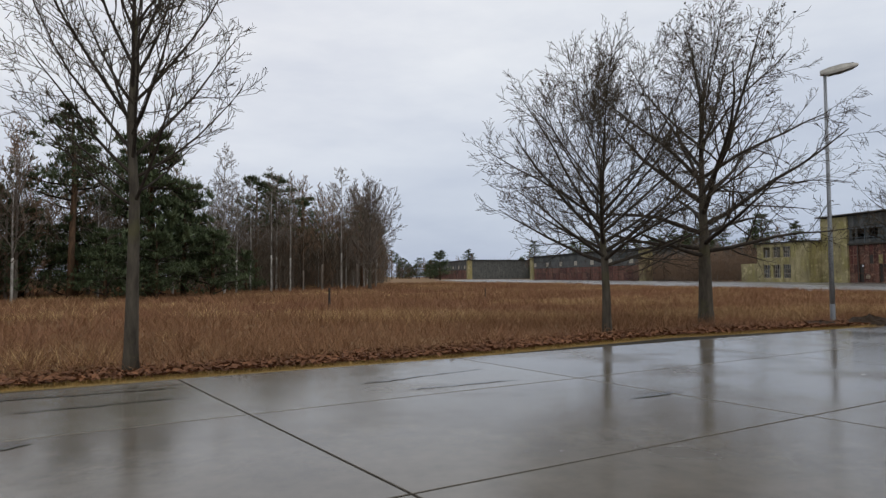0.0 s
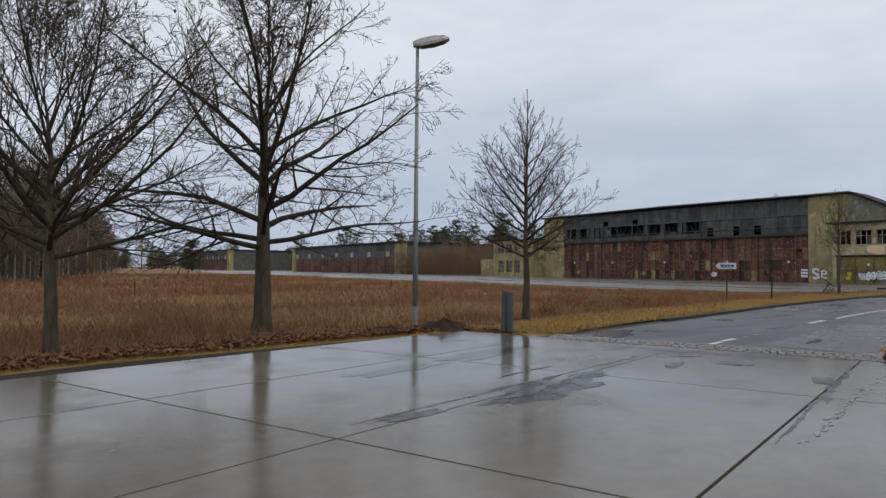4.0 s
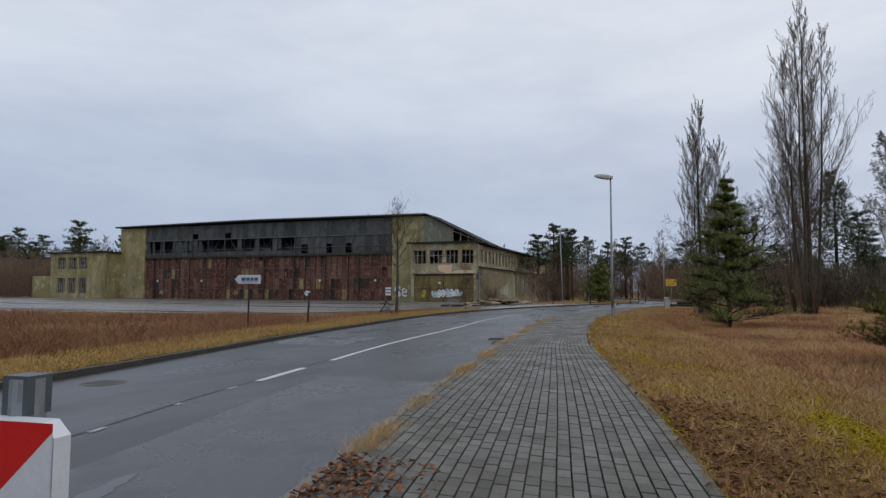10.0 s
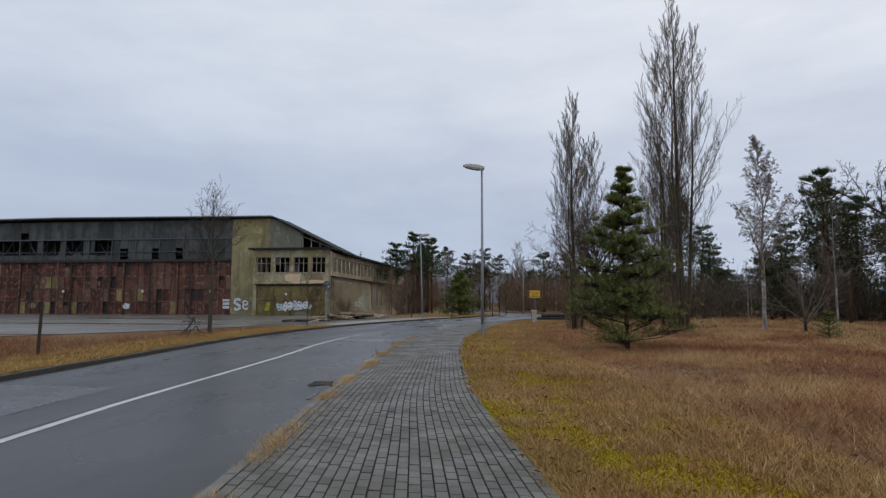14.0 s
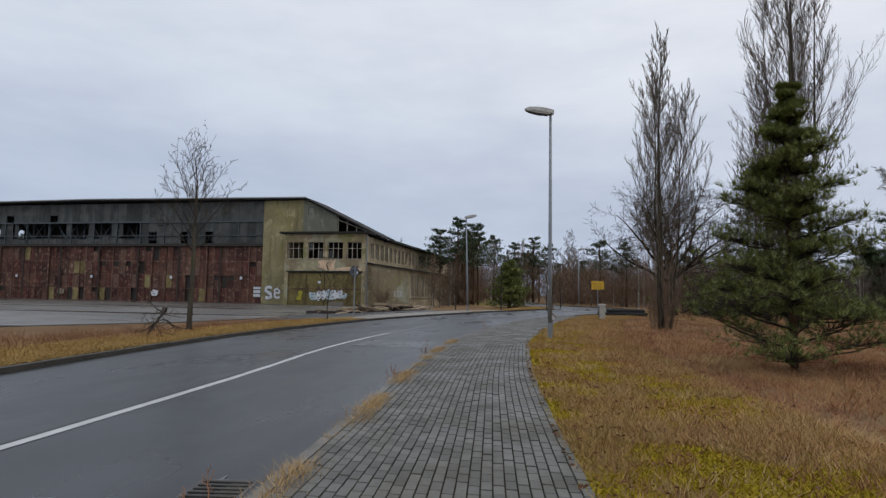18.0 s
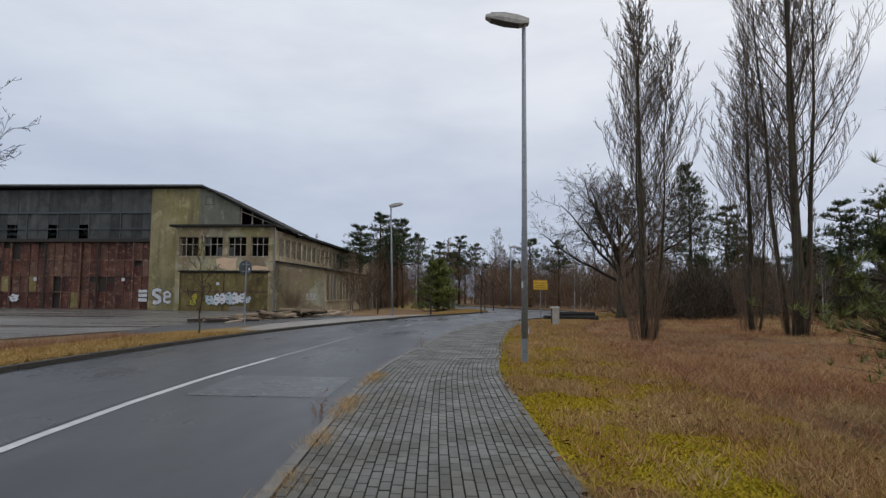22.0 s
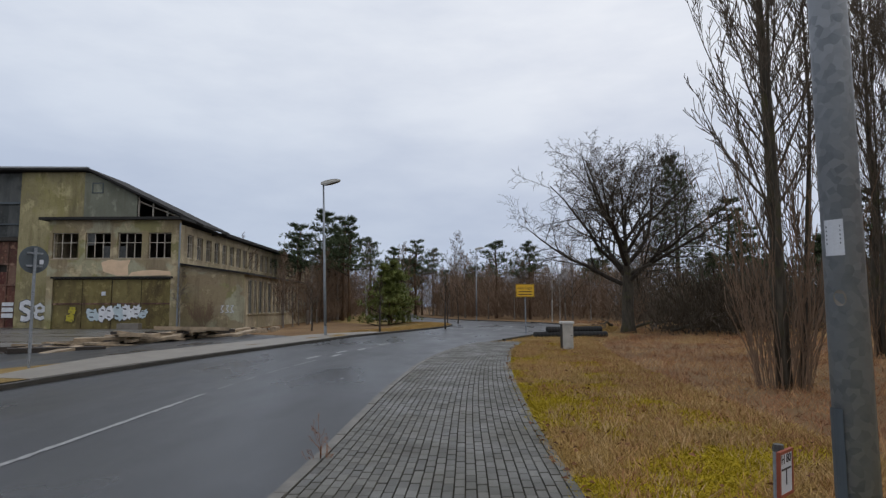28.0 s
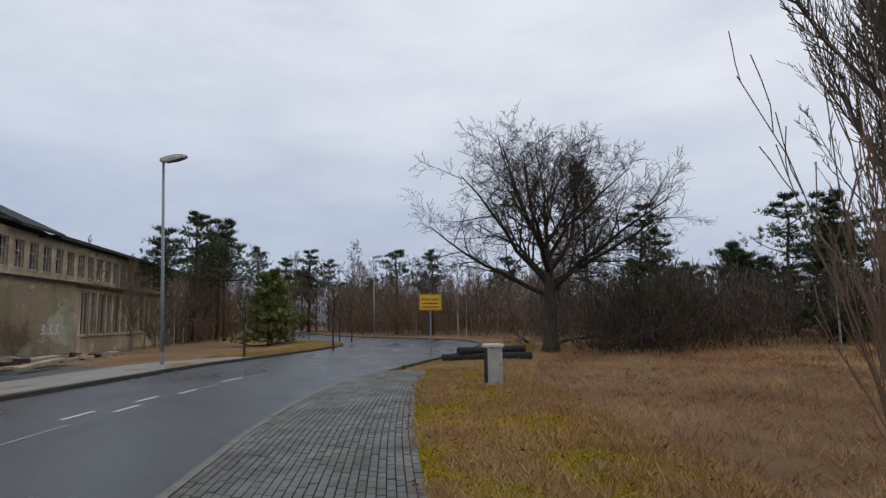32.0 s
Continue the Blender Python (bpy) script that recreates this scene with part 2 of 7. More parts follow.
def apron_concrete():
    """Old wet concrete with dark streaks of water along the field."""
    n = Nodes("old_concrete_apron")
    streak, big, fine = n.noise(0.5, 6, 0.65, (0.9, 0.08, 1)), n.noise(0.15, 5), n.noise(9, 5, 0.7)
    tone = n.ramp(streak, (0.36, (0.055, 0.052, 0.047)), (0.52, (0.15, 0.145, 0.135)), (0.66, (0.21, 0.205, 0.195)))
    tone = n.mix(n.ramp(big, (0.45, 0.0), (0.6, 0.6)), tone, (0.075, 0.068, 0.056))
    tone = n.mix(n.ramp(fine, (0.4, 0.0), (0.75, 0.4)), tone, (0.06, 0.055, 0.045))
    return n.done(tone, n.ramp(streak, (0.35, 0.12), (0.6, 0.5)), fine, 0.01, spec=0.4)


def galvanised():
    """Zinc coat with its spangle of pale and dark flakes, dull with age."""
    n = Nodes("galvanised_steel")
    cells = n.add("ShaderNodeTexVoronoi", Scale=38.0)
    n.link(n.co, cells.inputs["Vector"])
    flake = n.ramp(cells.outputs["Color"], (0.2, (0.155, 0.175, 0.195)), (0.8, (0.29, 0.31, 0.335)))
    tone = n.mix(n.ramp(n.noise(7, 5, 0.65), (0.35, 0.0), (0.65, 0.85)), flake, (0.25, 0.275, 0.30))
    tone = n.mix(n.ramp(n.noise(1.6, 5, 0.6, (1, 1, 0.3)), (0.5, 0.0), (0.7, 0.5)), tone, (0.13, 0.145, 0.155))
    return n.done(tone, 0.5, n.noise(40, 3), 0.002, 0.25)


M_SLAB, M_ASPHALT, M_PAVER, M_PAVER_ONE = concrete_slab(), asphalt(), brickwork(), paver_single()
M_JOINT = turf("joint_grit", ((0.35, (0.030, 0.026, 0.020)), (0.65, (0.055, 0.048, 0.035))))
M_FIELD = turf("field_soil_and_litter", ((0.3, (0.14, 0.080, 0.040)), (0.5, (0.22, 0.138, 0.070)), (0.7, (0.27, 0.178, 0.092))), 0.3)
M_VERGE = turf("mown_winter_turf", ((0.3, (0.14, 0.098, 0.034)), (0.5, (0.27, 0.185, 0.068)), (0.7, (0.37, 0.25, 0.11))), 0.7)
M_SAND = apron_concrete()
M_KERB_PALE = plain("worn_grey_kerb", (0.175, 0.163, 0.14), 0.55, dirt=0.55, scale=3)
M_DAMP = plain("damp_dark_concrete", (0.062, 0.054, 0.043), 0.14, dirt=0.4, scale=5)
M_COBBLE = plain("grey_granite_sett", (0.22, 0.21, 0.195), 0.35, dirt=0.45, scale=20)
M_KERB = plain("mossy_concrete_kerb", (0.052, 0.046, 0.036), 0.7, dirt=0.5, scale=3)
M_PALE = plain("pale_concrete_strip", (0.23, 0.205, 0.17), 0.45, dirt=0.35, scale=2)
M_WHITE = plain("worn_white_road_paint", (0.55, 0.56, 0.57), 0.4, dirt=0.3, scale=4)
M_WHITE_OLD = plain("faded_road_paint", (0.34, 0.345, 0.35), 0.4, dirt=0.55, scale=9)
M_GALV = galvanised()
M_LAMP = plain("lamp_head_shell", (0.46, 0.45, 0.41), 0.5, 0.2, dirt=0.4, scale=9)
M_LENS = plain("frosted_lamp_lens", (0.72, 0.70, 0.60), 0.25, dirt=0.15, scale=12)
M_RED = plain("retroreflective_red", (0.62, 0.012, 0.010), 0.35, dirt=0.12, scale=9)
M_SIGNWHITE = plain("retroreflective_white", (0.62, 0.65, 0.70), 0.35, dirt=0.12, scale=9)
M_YELLOW = plain("yellow_sign_sheet", (0.80, 0.47, 0.02), 0.4, dirt=0.1, scale=5)
M_BLACK = plain("black_paint", (0.015, 0.015, 0.016), 0.45, dirt=0.2)
M_BLUE = plain("blue_lettering", (0.03, 0.10, 0.22), 0.45, dirt=0.1)
M_BACK = plain("grey_sign_back", (0.095, 0.115, 0.13), 0.5, 0.3, dirt=0.2)
M_BARK = bark("grey_brown_bark", (0.035, 0.030, 0.024), (0.105, 0.092, 0.072), (0.085, 0.085, 0.030))
M_BARK_DARK = bark("dark_wet_bark", (0.020, 0.017, 0.014), (0.065, 0.054, 0.042))
M_TWIG = bark("fine_twigs", (0.040, 0.031, 0.022), (0.092, 0.074, 0.052))
M_TWIG_RED = bark("reddish_twigs", (0.125, 0.082, 0.055), (0.25, 0.172, 0.118))
M_TWIG_GREY = bark("grey_twigs", (0.105, 0.088, 0.074), (0.21, 0.178, 0.15))
M_TWIG_POPLAR = bark("poplar_twigs", (0.070, 0.056, 0.043), (0.150, 0.122, 0.092))
M_BIRCH = bark("birch_bark", (0.10, 0.09, 0.08), (0.50, 0.48, 0.44))
M_PINEBARK = bark("pine_bark", (0.05, 0.033, 0.022), (0.14, 0.085, 0.05))
M_NEEDLE = leafage("pine_needles", (0.088, 0.118, 0.038), (0.26, 0.285, 0.088))
M_NEEDLE_YELLOW = leafage("yellowish_pine_needles", (0.060, 0.085, 0.020), (0.20, 0.20, 0.04))
M_NEEDLE_DARK = leafage("spruce_needles", (0.044, 0.066, 0.036), (0.125, 0.155, 0.078))
M_DRY = leafage("dry_brown_grass", (0.30, 0.150, 0.066), (0.60, 0.365, 0.175))
M_DRY_RED = leafage("reddish_dry_stalks", (0.20, 0.088, 0.046), (0.44, 0.225, 0.120))
M_FIELD_DRY = leafage("brown_field_grass", (0.155, 0.076, 0.039), (0.35, 0.20, 0.107))
M_FIELD_RED = leafage("reddish_field_stalks", (0.15, 0.070, 0.042), (0.34, 0.18, 0.105))
M_STRAW = leafage("straw_grass", (0.38, 0.25, 0.115), (0.62, 0.44, 0.225))
M_HEATHER = leafage("dark_matted_heather", (0.105, 0.042, 0.024), (0.26, 0.115, 0.060))
M_MOSS = leafage("yellow_green_moss", (0.26, 0.195, 0.010), (0.48, 0.36, 0.022))
M_MOWN = leafage("short_winter_grass", (0.26, 0.165, 0.055), (0.53, 0.355, 0.135))
M_LEAF = leafage("fallen_brown_leaves", (0.075, 0.034, 0.020), (0.26, 0.12, 0.06))
M_PLASTER = plaster("mossy_ochre_plaster", (0.40, 0.35, 0.195), (0.27, 0.245, 0.085), (0.12, 0.10, 0.055), 0.6)
M_PLASTER_GREY = plaster("weathered_grey_plaster", (0.46, 0.385, 0.265), (0.27, 0.235, 0.115), (0.13, 0.10, 0.068), 0.35)
M_CAMO = plaster("plaster_with_faded_camouflage", (0.44, 0.365, 0.235), (0.27, 0.245, 0.10), (0.15, 0.115, 0.075), 0.3, ((0.25, 0.24, 0.105), (0.40, 0.39, 0.28), (0.30, 0.235, 0.15)))
M_SHEET = plaster("grey_green_sheet", (0.245, 0.255, 0.20), (0.215, 0.225, 0.165), (0.15, 0.15, 0.11), 0.3)
M_PATCH = plain("bare_cream_render", (0.78, 0.57, 0.38), 0.85, dirt=0.2, scale=2)
M_DOOR = rusty("rust_red_steel_door", (0.050, 0.027, 0.023), (0.118, 0.034, 0.027), (0.195, 0.112, 0.075))
M_DOOR_FRAME = rusty("rusty_door_frame", (0.075, 0.042, 0.033), (0.145, 0.072, 0.052), (0.23, 0.145, 0.105))
M_DOOR_PALE = rusty("ochre_patched_panel", (0.16, 0.115, 0.045), (0.27, 0.21, 0.08), (0.34, 0.28, 0.14))
M_DOOR_OLIVE = rusty("olive_sheet_gate", (0.070, 0.048, 0.022), (0.17, 0.135, 0.047), (0.22, 0.185, 0.075), 0.5)
M_CLAD = rusty("grey_metal_cladding", (0.045, 0.050, 0.050), (0.082, 0.088, 0.086), (0.135, 0.138, 0.132), 0.2)
# Shade put into the colour of sheets behind windows, doors and gaps
M_SHADE = plain("painted_shade", (0.055, 0.047, 0.040), 0.9, dirt=0.3)
M_ROOF = plain("black_roof_felt", (0.024, 0.023, 0.022), 0.92, dirt=0.3, scale=1)
M_ROOF_EDGE = plain("pale_roof_edge", (0.33, 0.34, 0.34), 0.5, dirt=0.3, scale=1)
M_FRAME = plain("peeling_window_frame", (0.50, 0.45, 0.37), 0.7, dirt=0.5, scale=4)
M_GRAFFITI = plain("white_spray_paint", (0.78, 0.80, 0.83), 0.6, dirt=0.25, scale=3)
M_GRAFFITI_BLUE = plain("pale_blue_spray_paint", (0.55, 0.66, 0.70), 0.6, dirt=0.25, scale=3)
M_GRAFFITI_YELLOW = plain("yellow_spray_paint", (0.50, 0.43, 0.03), 0.6, dirt=0.25, scale=3)
M_GRAFFITI_LINE = plain("dark_spray_outline", (0.045, 0.045, 0.05), 0.6, dirt=0.2)
M_RUBBLE = plain("broken_rubble", (0.40, 0.31, 0.21), 0.8, dirt=0.6, scale=3)
M_SOIL = turf("dug_dark_soil", ((0.35, (0.026, 0.017, 0.011)), (0.65, (0.055, 0.036, 0.024))), 3)
M_BOX = plain("grey_cabinet_plastic", (0.56, 0.54, 0.49), 0.5, dirt=0.4, scale=5)
M_LID = plain("white_cabinet_cap", (0.62, 0.61, 0.58), 0.5, dirt=0.2, scale=5)
M_PIPE = plain("black_pipe_plastic", (0.014, 0.014, 0.015), 0.8, dirt=0.3)
M_IRON = plain("cast_iron", (0.095, 0.092, 0.088), 0.5, 0.3, dirt=0.3, scale=20)
M_POSTWOOD = plain("dark_weathered_post", (0.045, 0.035, 0.028), 0.85, dirt=0.4, scale=8)

# ---- mesh tools ----


class Mesh:
    """Collects vertices and faces for one mesh."""

    def __init__(self):
        self.v, self.f = [], []

    def face(self, *points):
        k = len(self.v)
        self.v += [tuple(p) for p in points]
        self.f.append(tuple(range(k, k + len(points))))
        return self

    def box(self, x0, y0, z0, x1, y1, z1, m=None):
        k = len(self.v)
        ps = [(x0, y0, z0), (x1, y0, z0), (x1, y1, z0), (x0, y1, z0), (x0, y0, z1), (x1, y0, z1), (x1, y1, z1), (x0, y1, z1)]
        self.v += [tuple(m @ Vector(p)) for p in ps] if m else ps
        self.f += [tuple(k + i for i in q) for q in ((3, 2, 1, 0), (4, 5, 6, 7), (0, 1, 5, 4), (1, 2, 6, 5), (2, 3, 7, 6), (3, 0, 4, 7))]
        return self

    def slab(self, ring, z0, z1, inset=0.0):
        """An upright prism over a ring of (x, y), its top edge drawn in by inset."""
        k, n = len(self.v), len(ring)
        cx, cy = sum(p[0] for p in ring) / n, sum(p[1] for p in ring) / n
        self.v += [(x, y, z0) for x, y in ring]
        rows = [range(k, k + n)]
        if inset:
            self.v += [(x, y, z1 - inset) for x, y in ring]
            rows.append(range(k + n, k + 2 * n))
        for x, y in ring:
            far = math.hypot(x - cx, y - cy) or 1.0
            self.v.append((x + (cx - x) / far * inset, y + (cy - y) / far * inset, z1))
        rows.append(range(len(self.v) - n, len(self.v)))
        for low, top in zip(rows, rows[1:]):
            for i in range(n):
                j = (i + 1) % n
                self.f.append((low[i], low[j], top[j], top[i]))
        self.f.append(tuple(rows[-1]))
        return self

    def tube(self, points, radii, sides=6, cap=True):
        k = len(self.v)
        side = Vector((0.31, 0.87, 0.21))
        for i, p in enumerate(points):
            a = Vector(points[max(i - 1, 0)])
            b = Vector(points[min(i + 1, len(points) - 1)])
            along = (b - a).normalized() if (b - a).length > 1e-9 else Vector((0, 0, 1))
            u = (side - along * side.dot(along)).normalized()
            w = along.cross(u)
            for s in range(sides):
                a2 = 2 * math.pi * s / sides
                q = Vector(p) + (u * math.cos(a2) + w * math.sin(a2)) * radii[i]
                self.v.append((q.x, q.y, q.z))
        for i in range(len(points) - 1):
            for s in range(sides):
                t = (s + 1) % sides
                self.f.append((k + i * sides + s, k + i * sides + t, k + (i + 1) * sides + t, k + (i + 1) * sides + s))
        if cap:
            self.f.append(tuple(k + s for s in reversed(range(sides))))
            self.f.append(tuple(k + (len(points) - 1) * sides + s for s in range(sides)))
        return self

    def strip(self, left, right):
        k = len(self.v)
        for a, b in zip(left, right):
            self.v += [tuple(a), tuple(b)]
        for i in range(min(len(left), len(right)) - 1):
            self.f.append((k + 2 * i, k + 2 * i + 1, k + 2 * i + 3, k + 2 * i + 2))
        return self

    def weld(self):
        """Joins the pieces that meet, corner on corner."""
        where, first = {}, []
        for p in self.v:
            first.append(where.setdefault(tuple(round(c, 4) for c in p), len(where)))
        self.v = list(where)
        self.f = [tuple(first[i] for i in f) for f in self.f]
        return self

    def data(self, name, mat, smooth=False):
        me = bpy.data.meshes.new(name)
        me.from_pydata(self.v, [], self.f)
        me.materials.append(mat)
        if smooth:
            me.polygons.foreach_set("use_smooth", [True] * len(me.polygons))
        me.update()
        return me


def part(name, mesh, mat, parent=None, label="", smooth=False):
    """One mesh object, under a thing or a part where one is given."""
    ob = new(name, mesh.data(name, mat, smooth) if isinstance(mesh, Mesh) else mesh)
    if parent is not None:
        ob.parent = parent
    return tagged(ob, label)


def thing(name, m, label, category, group="", kind=""):
    """The empty at the base of a thing with parts."""
    ob = new(name)
    ob.matrix_basis = m
    return tagged(ob, label, category, group, kind)


def setting(name, mesh, mat, label, category="", smooth=False):
    return tagged(part(name, mesh, mat, None, label, smooth), "", category or name.split("_")[0], "", "structure")


def along(points, step):
    """A polyline of (x, y) smoothed by a spline and cut into even steps."""
    ps = [Vector((*p, 0)) for p in points]
    ps = [ps[0] * 2 - ps[1]] + ps + [ps[-1] * 2 - ps[-2]]
    fine = []
    for a, b, c, d in zip(ps, ps[1:], ps[2:], ps[3:]):
        for i in range(24):
            t = i / 24
            fine.append(0.5 * (2 * b + (c - a) * t + (2 * a - 5 * b + 4 * c - d) * t * t + (3 * b - a - 3 * c + d) * t ** 3))
    fine.append(ps[-2])
    out, left = [fine[0]], step
    for a, b in zip(fine, fine[1:]):
        run, gone = (b - a).length, 0.0
        while run - gone >= left:
            gone += left
            out.append(a.lerp(b, gone / run))
            left = step
        left -= run - gone
    return out


def at_x(line, x):
    """The y of a polyline of vectors where it passes x."""
    for a, b in zip(line, line[1:]):
        if a.x <= x <= b.x:
            return a.y + (b.y - a.y) * (x - a.x) / max(b.x - a.x, 1e-6)
    return line[0].y if x < line[0].x else line[-1].y

# ---- ground, road and paving ----
LOW = -0.09  # level of the open ground
rng = random.Random(7)
ROAD_MID = along([(12.0, 5.2), (18.7, 6.38), (22.0, 6.86), (24.0, 7.28), (26.0, 7.62), (28.5, 8.0), (32.0, 8.55), (36.0, 8.92), (40.0, 9.33), (44.0, 9.86), (48.0, 10.07), (53.0, 10.0), (58.7, 9.9), (62.0, 9.62), (66.0, 9.0), (70.0, 8.1), (76.0, 6.0), (82.6, 3.3), (90.0, 1.6), (96.0, 2.2), (102.0, 5.0), (109.0, 8.6), (118.0, 11.2), (132.0, 13.4), (165.0, 15.0)], 0.5)
KERB_LEFT = along([(16.9, 8.8), (19.5, 9.35), (22.5, 9.95), (27.2, 10.8), (33.8, 12.05), (39.0, 12.75), (44.0, 13.4), (49.0, 13.75), (57.0, 13.5), (63.0, 12.75), (71.0, 11.1), (75.2, 10.2), (81.0, 8.1), (88.0, 6.0), (93.0, 5.9), (98.0, 8.0), (106.0, 12.1), (116.0, 14.6), (132.0, 16.7), (165.0, 18.3)], 0.5)
KERB_RIGHT = along([(19.3, 3.62), (20.8, 4.06), (22.5, 4.38), (26.0, 4.98), (30.0, 5.55), (33.0, 6.0), (36.9, 6.46), (40.5, 6.88), (44.7, 7.27), (47.0, 7.42), (50.0, 7.44), (53.0, 7.28), (57.0, 7.12), (60.0, 6.92), (62.5, 6.7), (66.4, 6.05), (69.2, 5.3), (71.0, 4.4), (76.0, 2.2), (82.0, -0.2), (90.0, -2.2), (97.0, -1.3), (104.0, 2.0), (111.0, 5.4), (120.0, 8.0), (134.0, 10.2), (165.0, 11.8)], 0.5)
WALK_RIGHT = along([(19.7, 1.35), (21.0, 1.5), (22.7, 1.8), (24.6, 2.12), (26.9, 2.56), (29.7, 3.15), (33.2, 3.86), (36.3, 4.3), (41.0, 4.86), (45.6, 5.22), (48.6, 5.38), (51.5, 5.26), (55.0, 5.16), (60.0, 4.86), (63.6, 4.5), (66.8, 4.05), (70.7, 3.3)], 0.5)

setting("ground", Mesh().face((-2500, -2500, LOW), (2500, -2500, LOW), (2500, 2500, LOW), (-2500, 2500, LOW)), M_FIELD, "flat heath ground with brown winter grass litter", "ground")


def lane(a, b, z, n=260):
    """A strip of ground between two lines, matched by their share of length."""
    def pick(line, s):
        k = s * (len(line) - 1)
        i = min(int(k), len(line) - 2)
        return line[i].lerp(line[i + 1], k - i)
    left = [pick(a, i / n) for i in range(n + 1)]
    right = [pick(b, i / n) for i in range(n + 1)]
    return Mesh().strip([(p.x, p.y, z) for p in right], [(p.x, p.y, z) for p in left])


setting("road", lane(KERB_LEFT, KERB_RIGHT, -0.018), M_ASPHALT, "damp dark grey asphalt road with a worn centre line", "road")


def kerb(name, line, width, z0, z1, mat, label, skip=()):
    """A kerb of single stones along a line."""
    top = thing(name, Matrix(), label, "kerb", "", "structure")
    k = 0
    stone = 2
    while k + stone < len(line):
        a, b = line[k], line[k + stone]
        k += stone
        if any(s <= a.x <= e for s, e in skip) or a.x > 140:
            continue
        d = (b - a).normalized()
        nrm = Vector((-d.y, d.x, 0)) * width
        a2, b2 = a + d * 0.006, b - d * 0.006
        dz = rng.uniform(-0.006, 0.006)
        part("kerb_stone", Mesh().slab([(a2.x, a2.y), (b2.x, b2.y), (b2.x + nrm.x, b2.y + nrm.y), (a2.x + nrm.x, a2.y + nrm.y)], z0, z1 + dz, 0.012), mat, top)
    return top


kerb("kerb_left", KERB_LEFT, 0.13, -0.12, 0.07, M_KERB, "dark mossy concrete kerb along the far road edge", ((0.0, 22.5),))
kerb("kerb_right", [p for p in KERB_RIGHT if p.x < 73], 0.10, -0.12, 0.010, M_KERB_PALE, "low worn concrete kerb between road and footpath")
kerb("kerb_bend", [p for p in reversed(KERB_RIGHT) if p.x > 72], 0.13, -0.12, 0.045, M_KERB, "dark kerb on the outside of the road bend")

# verges: raised turf on the far side, flat mown turf beside the footpath
far_edge = [Vector((p.x - 0.05, p.y + 0.13, 0)) for p in KERB_LEFT]


def verge(name, line, rows, label):
    """Turf bands beside a line; rows of (offset, height)."""
    mesh = Mesh()
    spread = []
    for i, p in enumerate(line):
        d = (line[min(i + 1, len(line) - 1)] - line[max(i - 1, 0)]).normalized()
        n = Vector((-d.y, d.x, 0))
        spread.append([(p.x + n.x * o * (1 + 0.12 * noise.noise((p.x * 0.5, p.y * 0.5, o))), p.y + n.y * o * (1 + 0.12 * noise.noise((p.x * 0.5, p.y * 0.5, o))), z + 0.01 * noise.noise((p.x, p.y, o + 5)) * (0 < abs(o) < abs(rows[-1][0]))) for o, z in rows])
    if name == "verge_left":
        spread = [[(x, y, z if z < -0.012 else -0.012 + (z + 0.012) * min(1.0, max(0.0, (x - 18.0) / 6))) for x, y, z in row] for row in spread]
    for k in range(len(rows) - 1):
        mesh.strip([s[k] for s in spread], [s[k + 1] for s in spread]) if rows[-1][0] < 0 else mesh.strip([s[k + 1] for s in spread], [s[k] for s in spread])
    return setting(name, mesh.weld(), M_VERGE, label, "verge")


verge("verge_left", [p for p in far_edge if p.x < 140], ((0.08, 0.072), (0.9, 0.075), (2.2, 0.03), (4.2, LOW - 0.01)), "yellowish mown grass verge behind the kerb")
verge("verge_right", WALK_RIGHT, ((0.0, 0.004), (-1.0, -0.006), (-1.9, -0.01), (-3.0, LOW - 0.01)), "mown mossy grass verge beside the footpath")
verge("verge_sign", along([(70.7, 3.4), (71.3, 3.9), (76.0, 2.0), (82.0, -0.35), (89.0, -2.35)], 0.5), ((0.0, -0.01), (-1.5, 0.0), (-4.2, LOW - 0.01)), "short grass strip along the road bend")

# old apron in front of the hangar
APRON = [(43.0, 120.0), (42.5, 62.0), (43.6, 40.0), (46.5, 24.5), (54.0, 20.0), (62.0, 18.6), (70.0, 18.0), (88.0, 17.0), (91.0, 40.0), (91.0, 240.0), (60.0, 240.0)]
setting("apron", Mesh().slab(list(APRON), LOW - 0.2, LOW + 0.05), M_SAND, "wide old concrete apron, damp and cracked", "apron")
lip = [Vector((p.x, p.y + 0.16, 0)) for p in KERB_LEFT if 58.0 < p.x < 79.0]
back = [(p.x + 0.25, p.y + 0.9 + 1.2 * min(1.0, max(0.0, (p.x - 58.0) / 5), max(0.0, (79 - p.x) / 4)), 0.078) for p in lip]
setting("crossing_strip", Mesh().strip([(p.x, p.y, 0.075) for p in lip], back).strip([(p.x, p.y, -0.05) for p in lip], [(p.x, p.y, 0.075) for p in lip]).strip(back, [(x, y, -0.05) for x, y, z in back]).face((lip[0].x, lip[0].y, -0.05), (lip[0].x, lip[0].y, 0.075), back[0], (back[0][0], back[0][1], -0.05)).face((lip[-1].x, lip[-1].y, 0.075), (lip[-1].x, lip[-1].y, -0.05), (back[-1][0], back[-1][1], -0.05), back[-1]), M_PALE, "pale concrete crossing strip along the kerb", "crossing")
side = Mesh().face((62.5, 14.6, 0.05), (74.5, 12.6, 0.05), (79.0, 17.5, 0.0), (62.0, 19.0, 0.0))
side.face((57.5, 15.6, LOW - 0.03), (62.5, 14.6, 0.05), (62.0, 19.0, 0.0), (57.0, 19.6, LOW - 0.03))
side.face((62.0, 19.0, 0.0), (79.0, 17.5, 0.0), (79.2, 19.5, LOW - 0.03), (62.0, 21.0, LOW - 0.03))
setting("side_way", side.weld(), M_ASPHALT, "short asphalt way from the road to the apron", "driveway")

